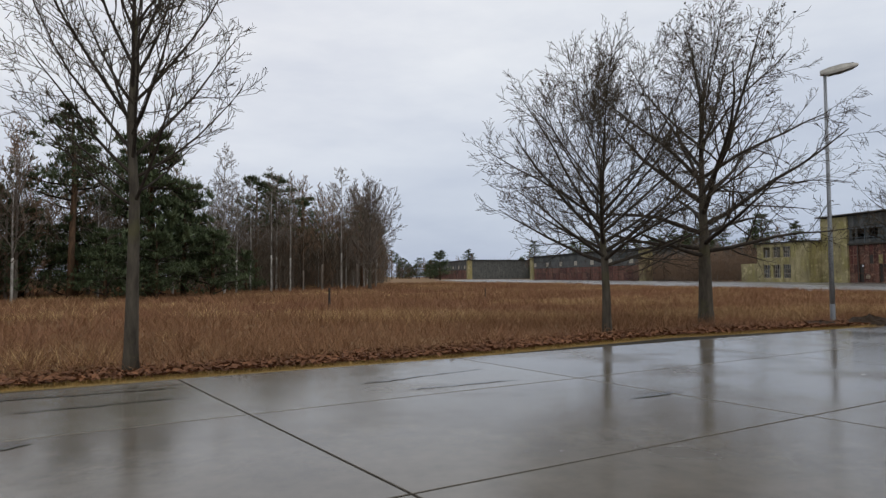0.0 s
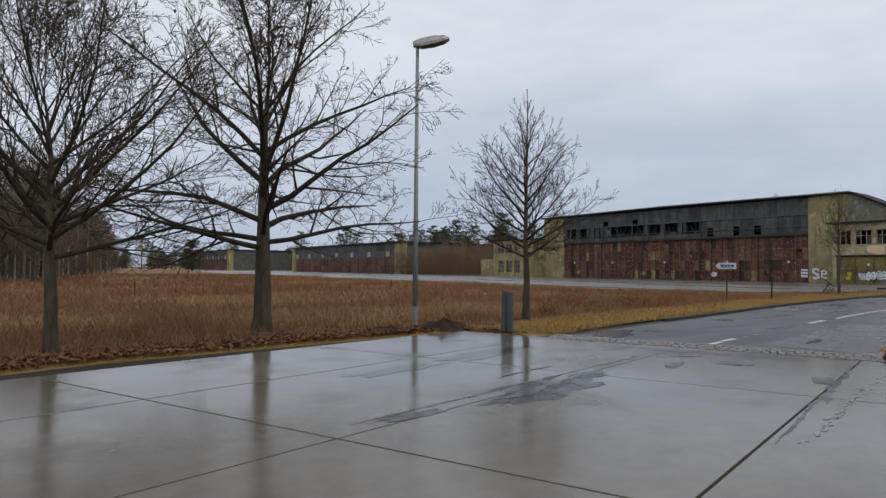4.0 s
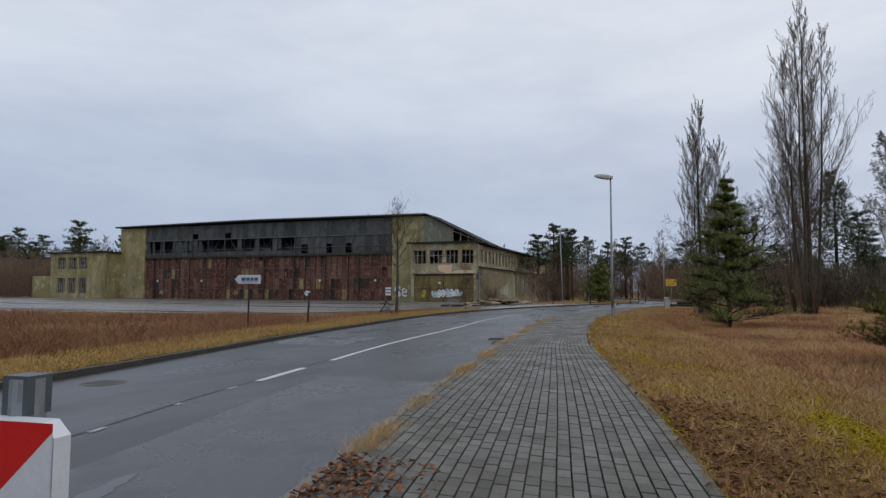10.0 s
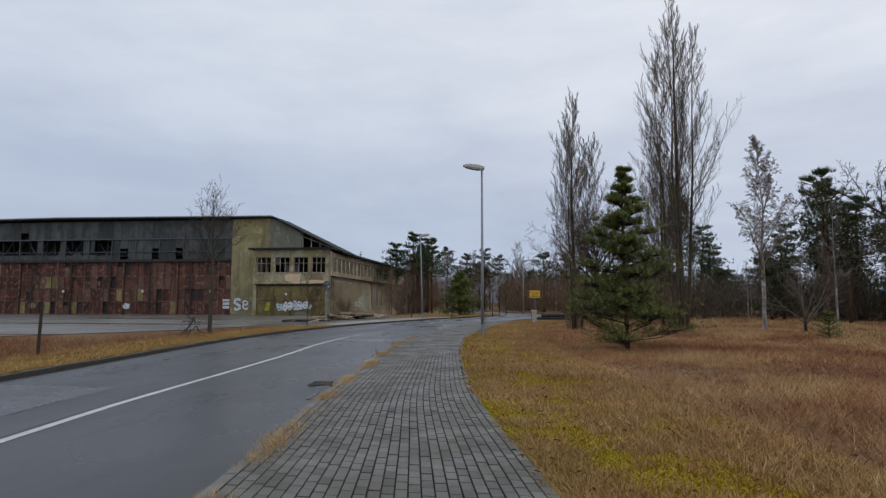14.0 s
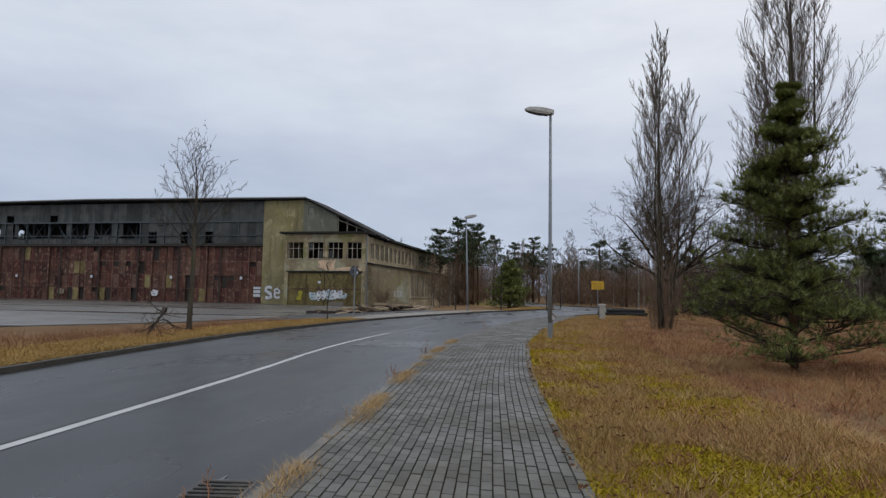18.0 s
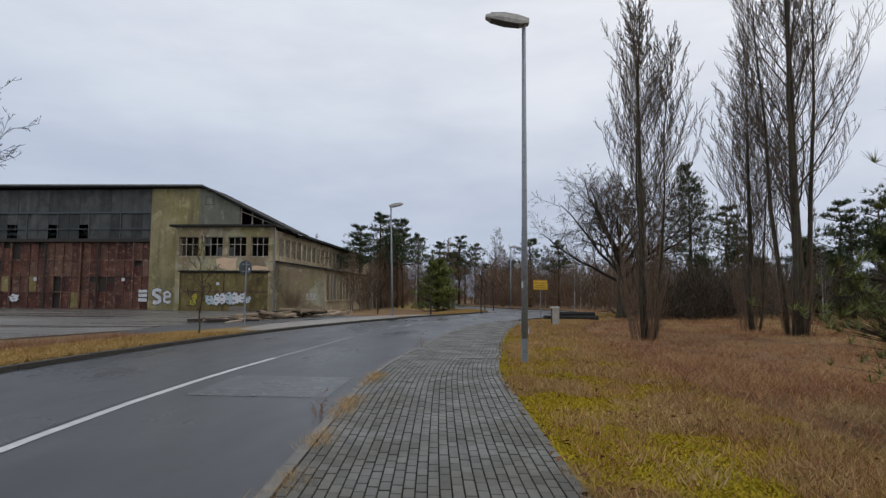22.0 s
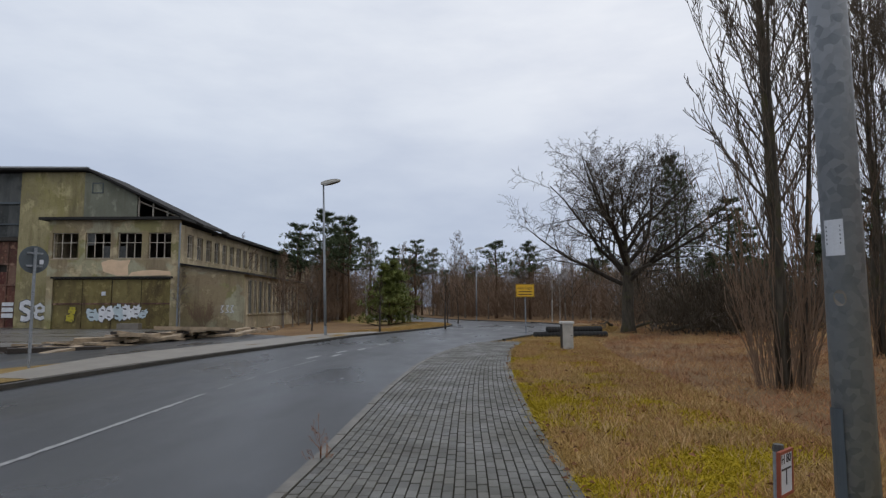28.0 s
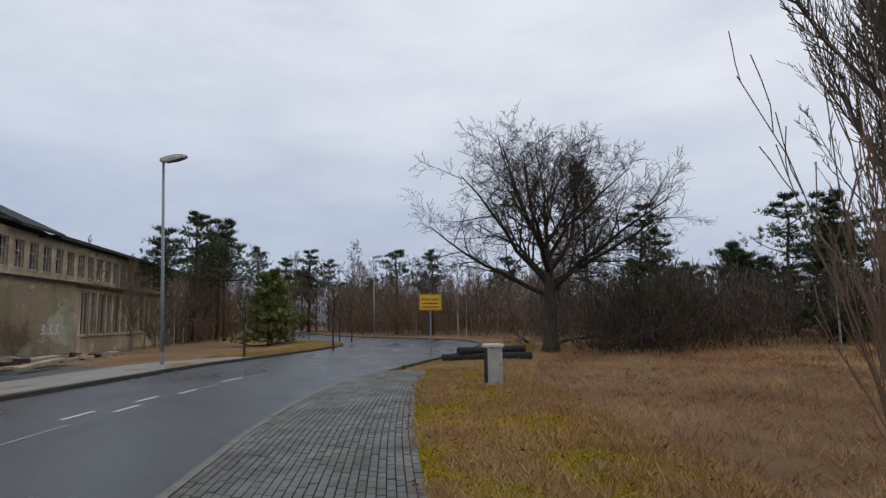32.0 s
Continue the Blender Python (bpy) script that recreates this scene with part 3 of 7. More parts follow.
# ---- concrete yard of large slabs ----
U, V, J = Vector((0.9695, 0.245)), Vector((-0.387, 0.922)), Vector((1.0, 4.78))
YARD = [(-60.0, -6.5), (-40.0, -40.0), (16.0, -40.0), (16.3, -3.0), (16.75, 0.55), (17.65, 0.75), (18.55, 0.98), (19.80, 1.38), (19.15, 3.35), (16.95, 8.95), (16.4, 10.75), (9.0, 9.75), (4.0, 8.05), (0.0, 7.15), (-12.0, 4.4)]


def clip(ring, a, b):
    """The part of a ring on the left of the line from a to b."""
    out = []
    for p, q in zip(ring, ring[1:] + ring[:1]):
        sp = (b[0] - a[0]) * (p[1] - a[1]) - (b[1] - a[1]) * (p[0] - a[0])
        sq = (b[0] - a[0]) * (q[1] - a[1]) - (b[1] - a[1]) * (q[0] - a[0])
        if sp >= 0:
            out.append(p)
        if sp * sq < 0:
            k = sp / (sp - sq)
            out.append((p[0] + (q[0] - p[0]) * k, p[1] + (q[1] - p[1]) * k))
    return out


def cell(u0, v0, u1, v1):
    ring = []
    for u, v in ((u0, v0), (u1, v0), (u1, v1), (u0, v1)):
        p = J + U * u + V * v
        ring.append((p.x, p.y))
    return ring


def joint_u(i):
    """Where the cross joints of the yard lie; the slabs towards the road are a little longer."""
    return 4.05 * i if i < 2 else 4.05 + 4.28 * (i - 1)


setting("yard_bed", Mesh().slab(YARD, LOW - 0.1, -0.007), M_JOINT, "dark grit in the joints of the concrete yard", "yard")
yard = thing("concrete_yard", Matrix(), "wet concrete yard of large rectangular slabs", "yard", "", "structure")
for i in range(-8, 7):
    for k in range(-9, 3):
        g = 0.013
        u0, v0 = joint_u(i) + g, 2.70 * k + g
        u1, v1 = joint_u(i + 1) - g, 2.70 * (k + 1) - g
        if k == 1:
            v1 += 2.70
        if k == 2:
            continue
        # the yard's outline is bent, so each slab is cut by the edges that it reaches
        ring = cell(u0, v0, u1, v1)
        for a, b in (((-60.0, -6.5), (-40.0, -40.0)), ((16.3, -3.0), (16.75, 0.55)), ((17.65, 0.75), (19.82, 1.40)), ((19.84, 1.36), (16.97, 8.95)), ((16.4, 10.75), (9.0, 9.75)), ((9.0, 9.75), (0.0, 7.15)), ((0.0, 7.15), (-60.0, -6.5))):
            if (a, b) == ((16.3, -3.0), (16.75, 0.55)) and k > -4:
                continue
            if (a, b) == ((17.65, 0.75), (19.82, 1.40)) and i < 4:
                continue
            if ring:
                ring = clip(ring, a, b)
        if len(ring) > 2:
            part("slab", Mesh().slab(ring, -0.06, rng.uniform(-0.0006, 0.0006), 0.004), M_SLAB, yard)

# turf and litter that close the rim of the yard
rim = [(-60.0, -6.5), (-12.0, 4.4), (0.0, 7.15), (4.0, 8.05), (9.0, 9.75), (16.4, 10.75), (16.8, 8.95)]
rim_out = [(-60.3, -5.4), (-12.3, 5.5), (-0.3, 8.2), (3.7, 9.1), (8.7, 10.8), (16.9, 11.9), (18.2, 10.2)]
setting("yard_rim", Mesh().strip([(x, y, -0.004) for x, y in rim], [(x, y, LOW - 0.01) for x, y in rim_out]), M_VERGE, "short turf along the yard edge", "verge")
setting("path_start", Mesh().slab([(18.98, 3.3), (19.62, 1.3), (20.3, 1.35), (20.3, 3.72), (19.1, 3.6)], LOW - 0.05, -0.004), M_JOINT, "gritty ground where the footpath begins", "footpath")
setting("verge_corner", Mesh().slab([(16.2, -3.0), (20.5, -3.0), (20.6, 1.42), (19.62, 1.33), (18.55, 0.95), (17.65, 0.72), (16.75, 0.52)], LOW - 0.05, 0.004), M_VERGE, "worn turf with brown leaves beside the yard", "verge")

# setts between yard and road
setts = thing("sett_band", Matrix(), "band of rough granite setts between yard and road", "paving", "", "structure")
a0, a1 = Vector((16.85, 8.85, 0)), Vector((19.1, 3.5, 0))
run = (a1 - a0)
d1 = run.normalized()
d2 = Vector((-d1.y, d1.x, 0))
setting("sett_bed", Mesh().slab([tuple((a0 - d2 * 0.03).xy), tuple((a1 - d2 * 0.03).xy), tuple((a1 + d2 * 0.78).xy), tuple((a0 + d2 * 0.78).xy)], LOW - 0.1, -0.012), M_JOINT, "gritty bed between the setts", "paving")
for row in range(6):
    s = rng.uniform(0, 0.1)
    while s < run.length - 0.1:
        w = rng.uniform(0.10, 0.165)
        p = a0 + d1 * (s + w / 2) + d2 * (0.06 + 0.126 * row)
        q = rng.uniform(-0.08, 0.08)
        m = pose(p.x, p.y, 0, rng.uniform(-3, 3), rng.uniform(-3, 3), math.degrees(math.atan2(d1.y, d1.x) + q))
        ring = [(-w / 2 + 0.010, -0.048 + rng.uniform(-0.006, 0.006)), (w / 2 - 0.009, -0.052), (w / 2 - 0.014, 0.050 + rng.uniform(-0.006, 0.006)), (-w / 2 + 0.012, 0.047)]
        me = Mesh().slab(ring, -0.05, rng.uniform(0.008, 0.026), 0.016)
        ob = part("sett", me, M_COBBLE, setts)
        ob.matrix_basis = m
        s += w + 0.006

# ---- footpath of narrow pavers ----
COLS, LONG = 25, 0.178


def on_path(x, share):
    y0, y1 = at_x(WALK_RIGHT, x), at_x(KERB_RIGHT, x) - 0.02
    return (x, y0 + (y1 - y0) * share)


def paver_ring(c, x0, x1):
    g = 0.0048
    return [on_path(x0 + g, (c + 0.055) / COLS), on_path(x1 - g, (c + 0.055) / COLS), on_path(x1 - g, (c + 0.945) / COLS), on_path(x0 + g, (c + 0.945) / COLS)]


bed = Mesh()
xs = [19.75 + 0.5 * i for i in range(103)]
bed.strip([(*on_path(x, 0.0), 0.004) for x in xs], [(*on_path(x, 1.0), 0.004) for x in xs])
setting("footpath_bed", bed, M_JOINT, "dark mossy joints under the footpath pavers", "footpath")
footpath = thing("footpath", Matrix(), "footpath of small grey concrete pavers in running bond", "footpath", "", "structure")
rest = Mesh()
for c in range(COLS):
    x = 19.62 - 0.62 * c / COLS + (LONG / 2 if c % 2 else 0.0)
    while x < 70.6:
        top = (0.016 + rng.uniform(-0.003, 0.003) + 0.010 * noise.noise((x * 0.5, c * 0.12, 0))) * min(1.0, 0.35 + max(0.0, x - 19.6) / 2.5)
        ring = paver_ring(c, x, x + LONG)
        if 24.0 < x < 26.1:
            part("paver", Mesh().slab(ring, -0.02, top, 0.004), M_PAVER_ONE, footpath)
        else:
            rest.slab(ring, 0.0, top, 0.004)
        x += LONG
tagged(part("paver_field", rest, M_PAVER, footpath), "", "", "", "stuff")

# ---- road markings and iron covers ----


def dash(s0, s1, width=0.12, off=0.0):
    """A painted line along the road's middle from x = s0 to s1."""
    pts = [Vector((x, at_x(ROAD_MID, x) + off, 0)) for x in [s0 + (s1 - s0) * i / 12 for i in range(13)]]
    mesh = Mesh().strip([(p.x, p.y - width / 2, -0.013) for p in pts], [(p.x, p.y + width / 2, -0.013) for p in pts])
    return setting("lane_line", mesh, M_WHITE, "worn white centre line on the asphalt", "marking")


def worn_line(s0, s1, width, keep, off=0.0, seed=0.0):
    """Old paint of which only flakes are left, frayed at both sides."""
    mesh, x = Mesh(), s0
    while x < s1:
        step = 0.11
        fray = noise.noise((x * 1.7, seed, 0)) + 0.6 * noise.noise((x * 6.0, seed, 4))
        if fray < keep:
            ys = [at_x(ROAD_MID, q) + off for q in (x, x + step)]
            lo, hi = [width * (0.5 + 0.28 * noise.noise((x * 5, seed, k))) for k in (7, 9)]
            mesh.face((x, ys[0] - lo, -0.013), (x + step, ys[1] - lo, -0.013), (x + step, ys[1] + hi, -0.013), (x, ys[0] + hi, -0.013))
        x += step
    return setting("lane_line", mesh, M_WHITE_OLD, "worn remains of a white centre line on the asphalt", "marking")


dash(28.35, 50.0, 0.12)
worn_line(50.0, 56.4, 0.075, 0.62, 0.0, 1)
worn_line(56.4, 63.0, 0.05, 0.15, 0.0, 2)
worn_line(20.6, 25.6, 0.07, -0.28, 0.05, 3)
for s0, s1, off in ((18.95, 19.55, -0.03), (19.68, 20.32, 0.02), (25.75, 27.25, 0.02)):
    dash(s0, s1, 0.13, off)
for s0, s1, off in ((63.6, 64.5, 0.40), (65.6, 66.4, 0.30), (64.3, 65.1, 0.0), (66.7, 67.5, 0.05), (69.1, 70.2, 0.2), (73.0, 74.5, 0), (77.5, 79.0, 0), (82.0, 84.0, 0), (87.0, 89.0, 0)):
    dash(s0, s1, 0.10, off)
worn_line(67.5, 78.0, 0.06, 0.1, 0.0, 5)


tar_line = [x * 0.5 for x in range(36, 100)]
tar = Mesh().strip([(x, at_x(ROAD_MID, x) + 0.085 + 0.02 * noise.noise((x, 0, 0)), -0.0145) for x in tar_line], [(x, at_x(ROAD_MID, x) + 0.125 + 0.03 * noise.noise((x, 3, 0)), -0.0145) for x in tar_line])
setting("tar_joint", tar, M_BLACK, "black tar joint beside the centre line", "joint")


def road_patch(x0, x1, o0, o1, mat, label):
    """A rectangular repair in the asphalt between two offsets from the middle."""
    xs = [x0 + (x1 - x0) * i / 10 for i in range(11)]
    return setting("road_patch", Mesh().strip([(x, at_x(ROAD_MID, x) + o0 + 0.02 * noise.noise((x * 3, o0, 0)), -0.0145) for x in xs], [(x, at_x(ROAD_MID, x) + o1 + 0.02 * noise.noise((x * 3, o1, 0)), -0.0145) for x in xs]), mat, label, "patch")


def old_asphalt():
    n = Nodes("older_grey_asphalt")
    grain = n.noise(150, 3, 0.7)
    return n.done(n.ramp(grain, (0.3, (0.036, 0.039, 0.045)), (0.75, (0.072, 0.076, 0.083))), n.ramp(n.noise(0.8, 4), (0.35, 0.16), (0.65, 0.4)), grain, 0.003, spec=0.45)


M_OLD = old_asphalt()
road_patch(19.9, 26.6, -2.6, -0.7, M_OLD, "older grey asphalt repair in the lane")
road_patch(45.2, 47.2, -2.3, -0.4, M_OLD, "grey asphalt repair beside the centre line")
road_patch(31.0, 33.6, 0.9, 2.9, M_OLD, "grey asphalt repair in the far lane")


def disc(r, z, n=24, x=0.0, y=0.0):
    return [(x + r * math.cos(2 * math.pi * i / n), y + r * math.sin(2 * math.pi * i / n)) for i in range(n)]


def cover(x, y, z, r, name, label):
    top = thing(name, pose(x, y, z), label, "drain cover")
    part("rim", Mesh().slab(disc(r, 0), -0.05, 0.004, 0.003), M_IRON, top)
    lid = Mesh().slab(disc(r * 0.86, 0), 0.0, 0.008, 0.002)
    for i in range(-3, 4):
        lid.box(-r * 0.6, i * r * 0.2 - 0.01, 0.008, r * 0.6, i * r * 0.2 + 0.01, 0.012)
    part("lid", lid, M_IRON, top)
    return top


cover(20.2, 8.55, -0.018, 0.33, "manhole_cover", "round iron manhole cover set in wet asphalt")
cover(24.8, 9.45, -0.018, 0.3, "manhole_cover", "small round iron cover in the asphalt")
gully = thing("road_gully", pose(34.5, 6.55, -0.018, 0, 0, 9), "rectangular iron road gully beside the kerb", "drain cover")
part("frame", Mesh().box(-0.28, -0.2, -0.05, 0.28, 0.2, 0.004), M_IRON, gully)
for i in range(7):
    part("bar", Mesh().box(-0.25 + i * 0.075, -0.17, 0.004, -0.22 + i * 0.075, 0.17, 0.012), M_KERB, gully)
hatch = thing("access_cover", pose(50.4, 5.95, 0.02, 0, 0, 2), "square concrete access cover in the footpath", "drain cover")
part("frame", Mesh().box(-0.30, -0.25, -0.05, 0.30, 0.25, 0.006), M_KERB_PALE, hatch)
part("lid", Mesh().slab([(-0.27, -0.22), (0.27, -0.22), (0.27, 0.22), (-0.27, 0.22)], 0.0, 0.009, 0.003), M_PAVER_ONE, hatch)

# ---- hangar ----
hangar = thing("hangar", pose(89.5, 0, LOW), "derelict aircraft hangar with rusty doors and mossy plaster towers", "hangar")
TOP, LINTEL = 10.85, 6.25


def wall_y(x0, x1, y0, y1, z0, z1, holes=()):
    """A wall along y with rectangular openings (y0, y1, z0, z1) through it."""
    mesh = Mesh()
    ys = sorted({y0, y1, *[h[0] for h in holes], *[h[1] for h in holes]})
    for a, b in zip(ys, ys[1:]):
        spans = sorted((h[2], h[3]) for h in holes if h[0] <= a + 1e-6 and h[1] >= b - 1e-6)
        z = z0
        for s, e in spans:
            if s > z:
                mesh.box(x0, a, z, x1, b, s)
            z = e
        if z < z1:
            mesh.box(x0, a, z, x1, b, z1)
    return mesh.weld()


def wall_x(y0, y1, x0, x1, z0, z1, holes=()):
    mesh = wall_y(y0, y1, x0, x1, z0, z1, holes)
    mesh.v = [(y, x, z) for x, y, z in mesh.v]
    mesh.f = [tuple(reversed(f)) for f in mesh.f]
    return mesh


def window(parent, axis, at, a0, a1, z0, z1, cols=3, rows=3, broken=0.5, depth=0.12):
    """A window in a wall: frame, bars and what is left of its panes."""
    def place(mesh):
        if axis == "x":
            mesh.v = [(y, x, z) for x, y, z in mesh.v]
            mesh.f = [tuple(reversed(f)) for f in mesh.f]
        return mesh
    mesh = Mesh()
    t = 0.055
    mesh.box(at, a0, z0, at + 0.08, a1, z0 + t).box(at, a0, z1 - t, at + 0.08, a1, z1)
    mesh.box(at, a0, z0 + t, at + 0.08, a0 + t, z1 - t).box(at, a1 - t, z0 + t, at + 0.08, a1, z1 - t)
    frame_ob = part("window", place(mesh), M_FRAME, parent)
    for i in range(1, cols):
        y = a0 + (a1 - a0) * i / cols
        part("bar", place(Mesh().box(at + 0.01, y - 0.028, z0 + t, at + 0.07, y + 0.028, z1 - t)), M_FRAME, frame_ob)
    for k in range(1, rows):
        z = z0 + (z1 - z0) * (0.62 if rows == 2 else k / rows)
        part("bar", place(Mesh().box(at + 0.02, a0 + t, z - 0.025, at + 0.06, a1 - t, z + 0.025)), M_FRAME, frame_ob)
    for i in range(cols):
        for k in range(rows):
            if rng.random() > broken:
                y, z = a0 + (a1 - a0) * i / cols, z0 + (z1 - z0) * k / rows
                part("pane", place(Mesh().box(at + 0.035, y + 0.03, z + 0.03, at + 0.042, y + (a1 - a0) / cols - 0.03, z + (z1 - z0) / rows - 0.03)), M_GLASS, frame_ob)
    part("sill", place(Mesh().box(at - 0.16, a0 - 0.08, z0 - 0.09, at + 0.05, a1 + 0.08, z0 - 0.02)), M_PLASTER_GREY, frame_ob)
    return frame_ob


def glass():
    n = Nodes("dirty_window_glass")
    return n.done(n.ramp(n.noise(3, 4), (0.3, (0.03, 0.035, 0.035)), (0.7, (0.09, 0.09, 0.085))), 0.35, spec=0.3)


M_GLASS = glass()
# towers beside the doors
part("tower", Mesh().box(0, 31.3, 0, 1.2, 35.75, TOP), M_PLASTER, hangar, "mossy ochre plaster tower")
part("tower", Mesh().box(0, 77.35, 0, 1.2, 82.3, TOP - 0.1), M_PLASTER, hangar, "mossy ochre plaster tower")
part("tower_return", Mesh().box(1.2, 31.3, 0, 4.5, 31.9, TOP), M_PLASTER_GREY, hangar)
# roof
roof = Mesh()
prof = [(82.9, TOP - 0.15), (82.9, TOP + 0.2), (57.0, TOP + 0.42), (30.9, TOP + 0.22), (22.7, 7.05), (22.7, 6.85), (30.9, TOP)]
roof.strip([(-0.55, y, z) for y, z in prof[1:5]], [(4.6, y, z) for y, z in prof[1:5]])
roof.strip([(4.6, y, z - 0.17) for y, z in prof[1:5]], [(-0.55, y, z - 0.17) for y, z in prof[1:5]])
for x in (-0.55, 4.6):
    roof.strip([(x, y, z - 0.17) for y, z in prof[1:5]], [(x, y, z) for y, z in prof[1:5]])
roof.face((-0.55, 22.7, 6.88), (4.6, 22.7, 6.88), (4.6, 22.7, 7.05), (-0.55, 22.7, 7.05))
part("low_roof", Mesh().box(4.6, 22.95, 6.86, 46, 82.9, 7.08), M_ROOF, hangar, "low felt roof behind the front")
part("roof", roof, M_ROOF, hangar, "black felt roof with sagging eaves")
edge = Mesh()
for (y0, z0), (y1, z1) in zip(prof[1:3], prof[2:4]):
    edge.face((-0.58, y0, z0 - 0.06), (-0.58, y0, z0 + 0.05), (-0.58, y1, z1 + 0.05), (-0.58, y1, z1 - 0.06))
    edge.face((-0.58, y0, z0 + 0.05), (-0.2, y0, z0 + 0.06), (-0.2, y1, z1 + 0.06), (-0.58, y1, z1 + 0.05))
part("roof_edge", edge, M_ROOF_EDGE, hangar, "pale metal roof edge")
# inside, seen through the broken glazing; floor and added rear wall painted as shade
part("floor", Mesh().box(1.2, 24, -0.05, 4.2, 82, 0.02), M_SHADE, hangar)
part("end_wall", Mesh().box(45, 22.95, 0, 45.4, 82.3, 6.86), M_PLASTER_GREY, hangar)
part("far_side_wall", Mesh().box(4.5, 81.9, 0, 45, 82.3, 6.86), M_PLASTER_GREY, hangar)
part("rear_wall", wall_y(4.2, 4.5, 31.9, 81.9, 0, TOP, [(70.0, 71.2, 7.3, 8.4), (73.5, 75.5, 7.4, 8.5)]), M_SHADE, hangar)
part("side_wall", Mesh().box(1.2, 81.9, 0, 4.5, 82.3, TOP - 0.1), M_PLASTER, hangar)
for i in range(2):
    truss = Mesh()
    y0, y1, x = 36, 77.3, 1.4 + 1.5 * i
    truss.box(x, y0, 6.9, x + 0.14, y1, 7.05).box(x, y0, 9.9, x + 0.14, y1, 10.05)
    n = 18
    for k in range(n):
        ya, yb = y0 + (y1 - y0) * k / n, y0 + (y1 - y0) * (k + 1) / n
        truss.tube([(x + 0.07, ya, 6.95 if k % 2 else 9.95), (x + 0.07, yb, 9.95 if k % 2 else 6.95)], [0.07, 0.07], 4)
        truss.box(x + 0.02, ya - 0.05, 6.95, x + 0.12, ya + 0.05, 9.95)
    part("truss", truss, M_BACK, hangar, "rusted steel roof truss")
# upper cladding in sheets, with the broken glazing band
clad = part("cladding", Mesh().box(0.30, 35.75, LINTEL - 0.12, 0.5, 77.35, LINTEL + 0.14), M_CLAD, hangar, "grey sheet cladding, partly torn away")
for i in range(42):
    y0 = 35.75 + 41.6 * i / 42
    y1 = y0 + 41.6 / 42 - 0.02
    x = 0.28 + rng.uniform(-0.02, 0.02)
    high = 8.75 if i not in (26, 32) else 9.6
    part("cladding_sheet", Mesh().box(x, y0, high, x + 0.05, y1, TOP), M_CLAD, clad)
    if i < 15:
        gap = i in (9, 13, 6) and rng.random() < 0.9
        part("cladding_sheet", Mesh().box(x, y0, LINTEL + 0.14 if not gap else LINTEL + 1.4, x + 0.05, y1, 8.70), M_CLAD, clad)
    else:
        part("cladding_sheet", Mesh().box(x, y0, LINTEL + 0.14, x + 0.05, y1, LINTEL + 0.55 + rng.choice((0, 0, 0.5, 0.15))), M_CLAD, clad)
        if rng.random() < (0.3 if i < 33 else 0.75):
            z0 = LINTEL + rng.choice((0.5, 0.9, 0.5))
            part("cladding_sheet", Mesh().box(x + 0.06, y0 + rng.uniform(0, 0.4), z0, x + 0.10, y1 - rng.uniform(0, 0.2), 8.72), M_CLAD, clad)
    if i % 3 == 0:
        part("mullion", Mesh().box(0.16, y0 - 0.04, LINTEL + 0.1, 0.28, y0 + 0.04, 8.8), M_BACK, clad)
part("rail", Mesh().box(0.14, 35.75, 8.66, 0.27, 77.35, 8.80), M_BACK, clad)
part("rail", Mesh().box(0.14, 35.75, LINTEL + 0.95, 0.27, 77.35, LINTEL + 1.02), M_BACK, clad)
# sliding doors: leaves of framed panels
# Backing and head take the shade colour, seen where panels are missing
door = part("hangar_door", Mesh().box(0.55, 35.75, 0, 0.62, 77.35, LINTEL), M_SHADE, hangar, "rust-red sliding doors of framed steel panels")
part("door_head", Mesh().box(0.05, 35.7, LINTEL - 0.18, 0.6, 77.4, LINTEL + 0.06), M_SHADE, hangar)
part("door_rail", Mesh().box(-0.5, 35.75, -0.02, 0.6, 77.35, 0.06), M_IRON, hangar)
NCOL = 25
levels = [0.08, 1.55, 3.0, 4.45, LINTEL - 0.18]
for c in range(NCOL):
    y0, y1 = 35.75 + 41.6 * c / NCOL, 35.75 + 41.6 * (c + 1) / NCOL
    x = 0.30 + (0.14 if (c // 2) % 2 else 0.0)
    part("door_post", Mesh().box(x - 0.06, y0 - 0.07, 0.05, x + 0.10, y0 + 0.07, LINTEL - 0.18), M_DOOR_FRAME, door)
    part("door_post", Mesh().box(x - 0.03, (y0 + y1) / 2 - 0.03, 0.05, x + 0.07, (y0 + y1) / 2 + 0.03, LINTEL - 0.18), M_DOOR_FRAME, door)
    for k in range(4):
        part("door_bar", Mesh().box(x - 0.04, y0 + 0.07, levels[k] - 0.05, x + 0.08, y1 - 0.07, levels[k] + 0.05), M_DOOR_FRAME, door)
        ym = (y0 + y1) / 2
        for a, b in ((y0 + 0.07, ym - 0.03), (ym + 0.03, y1 - 0.07)):
            if rng.random() < (0.13, 0.16, 0.07, 0.03)[k]:
                continue
            odd = rng.random()
            part("door_panel", Mesh().box(x + 0.02 + rng.uniform(0, 0.03), a, levels[k] + 0.05, x + 0.07, b, levels[k + 1] - 0.05 - (0.5 if rng.random() < 0.08 else 0.0)), M_DOOR_PALE if odd < 0.05 else M_DOOR_FRAME if odd < 0.24 else M_DOOR, door)
# Dark strips laid over the posts stand for shaded gaps between leaves
for c in range(0, NCOL, 3):
    y = 35.75 + 41.6 * c / NCOL
    part("leaf_seam", Mesh().box(0.18, y - 0.075, 0.05, 0.24, y + 0.075, LINTEL - 0.1), M_SHADE, door)
for c in (1, 6, 12, 18, 23):
    y = 35.75 + 41.6 * (c + 0.5) / NCOL
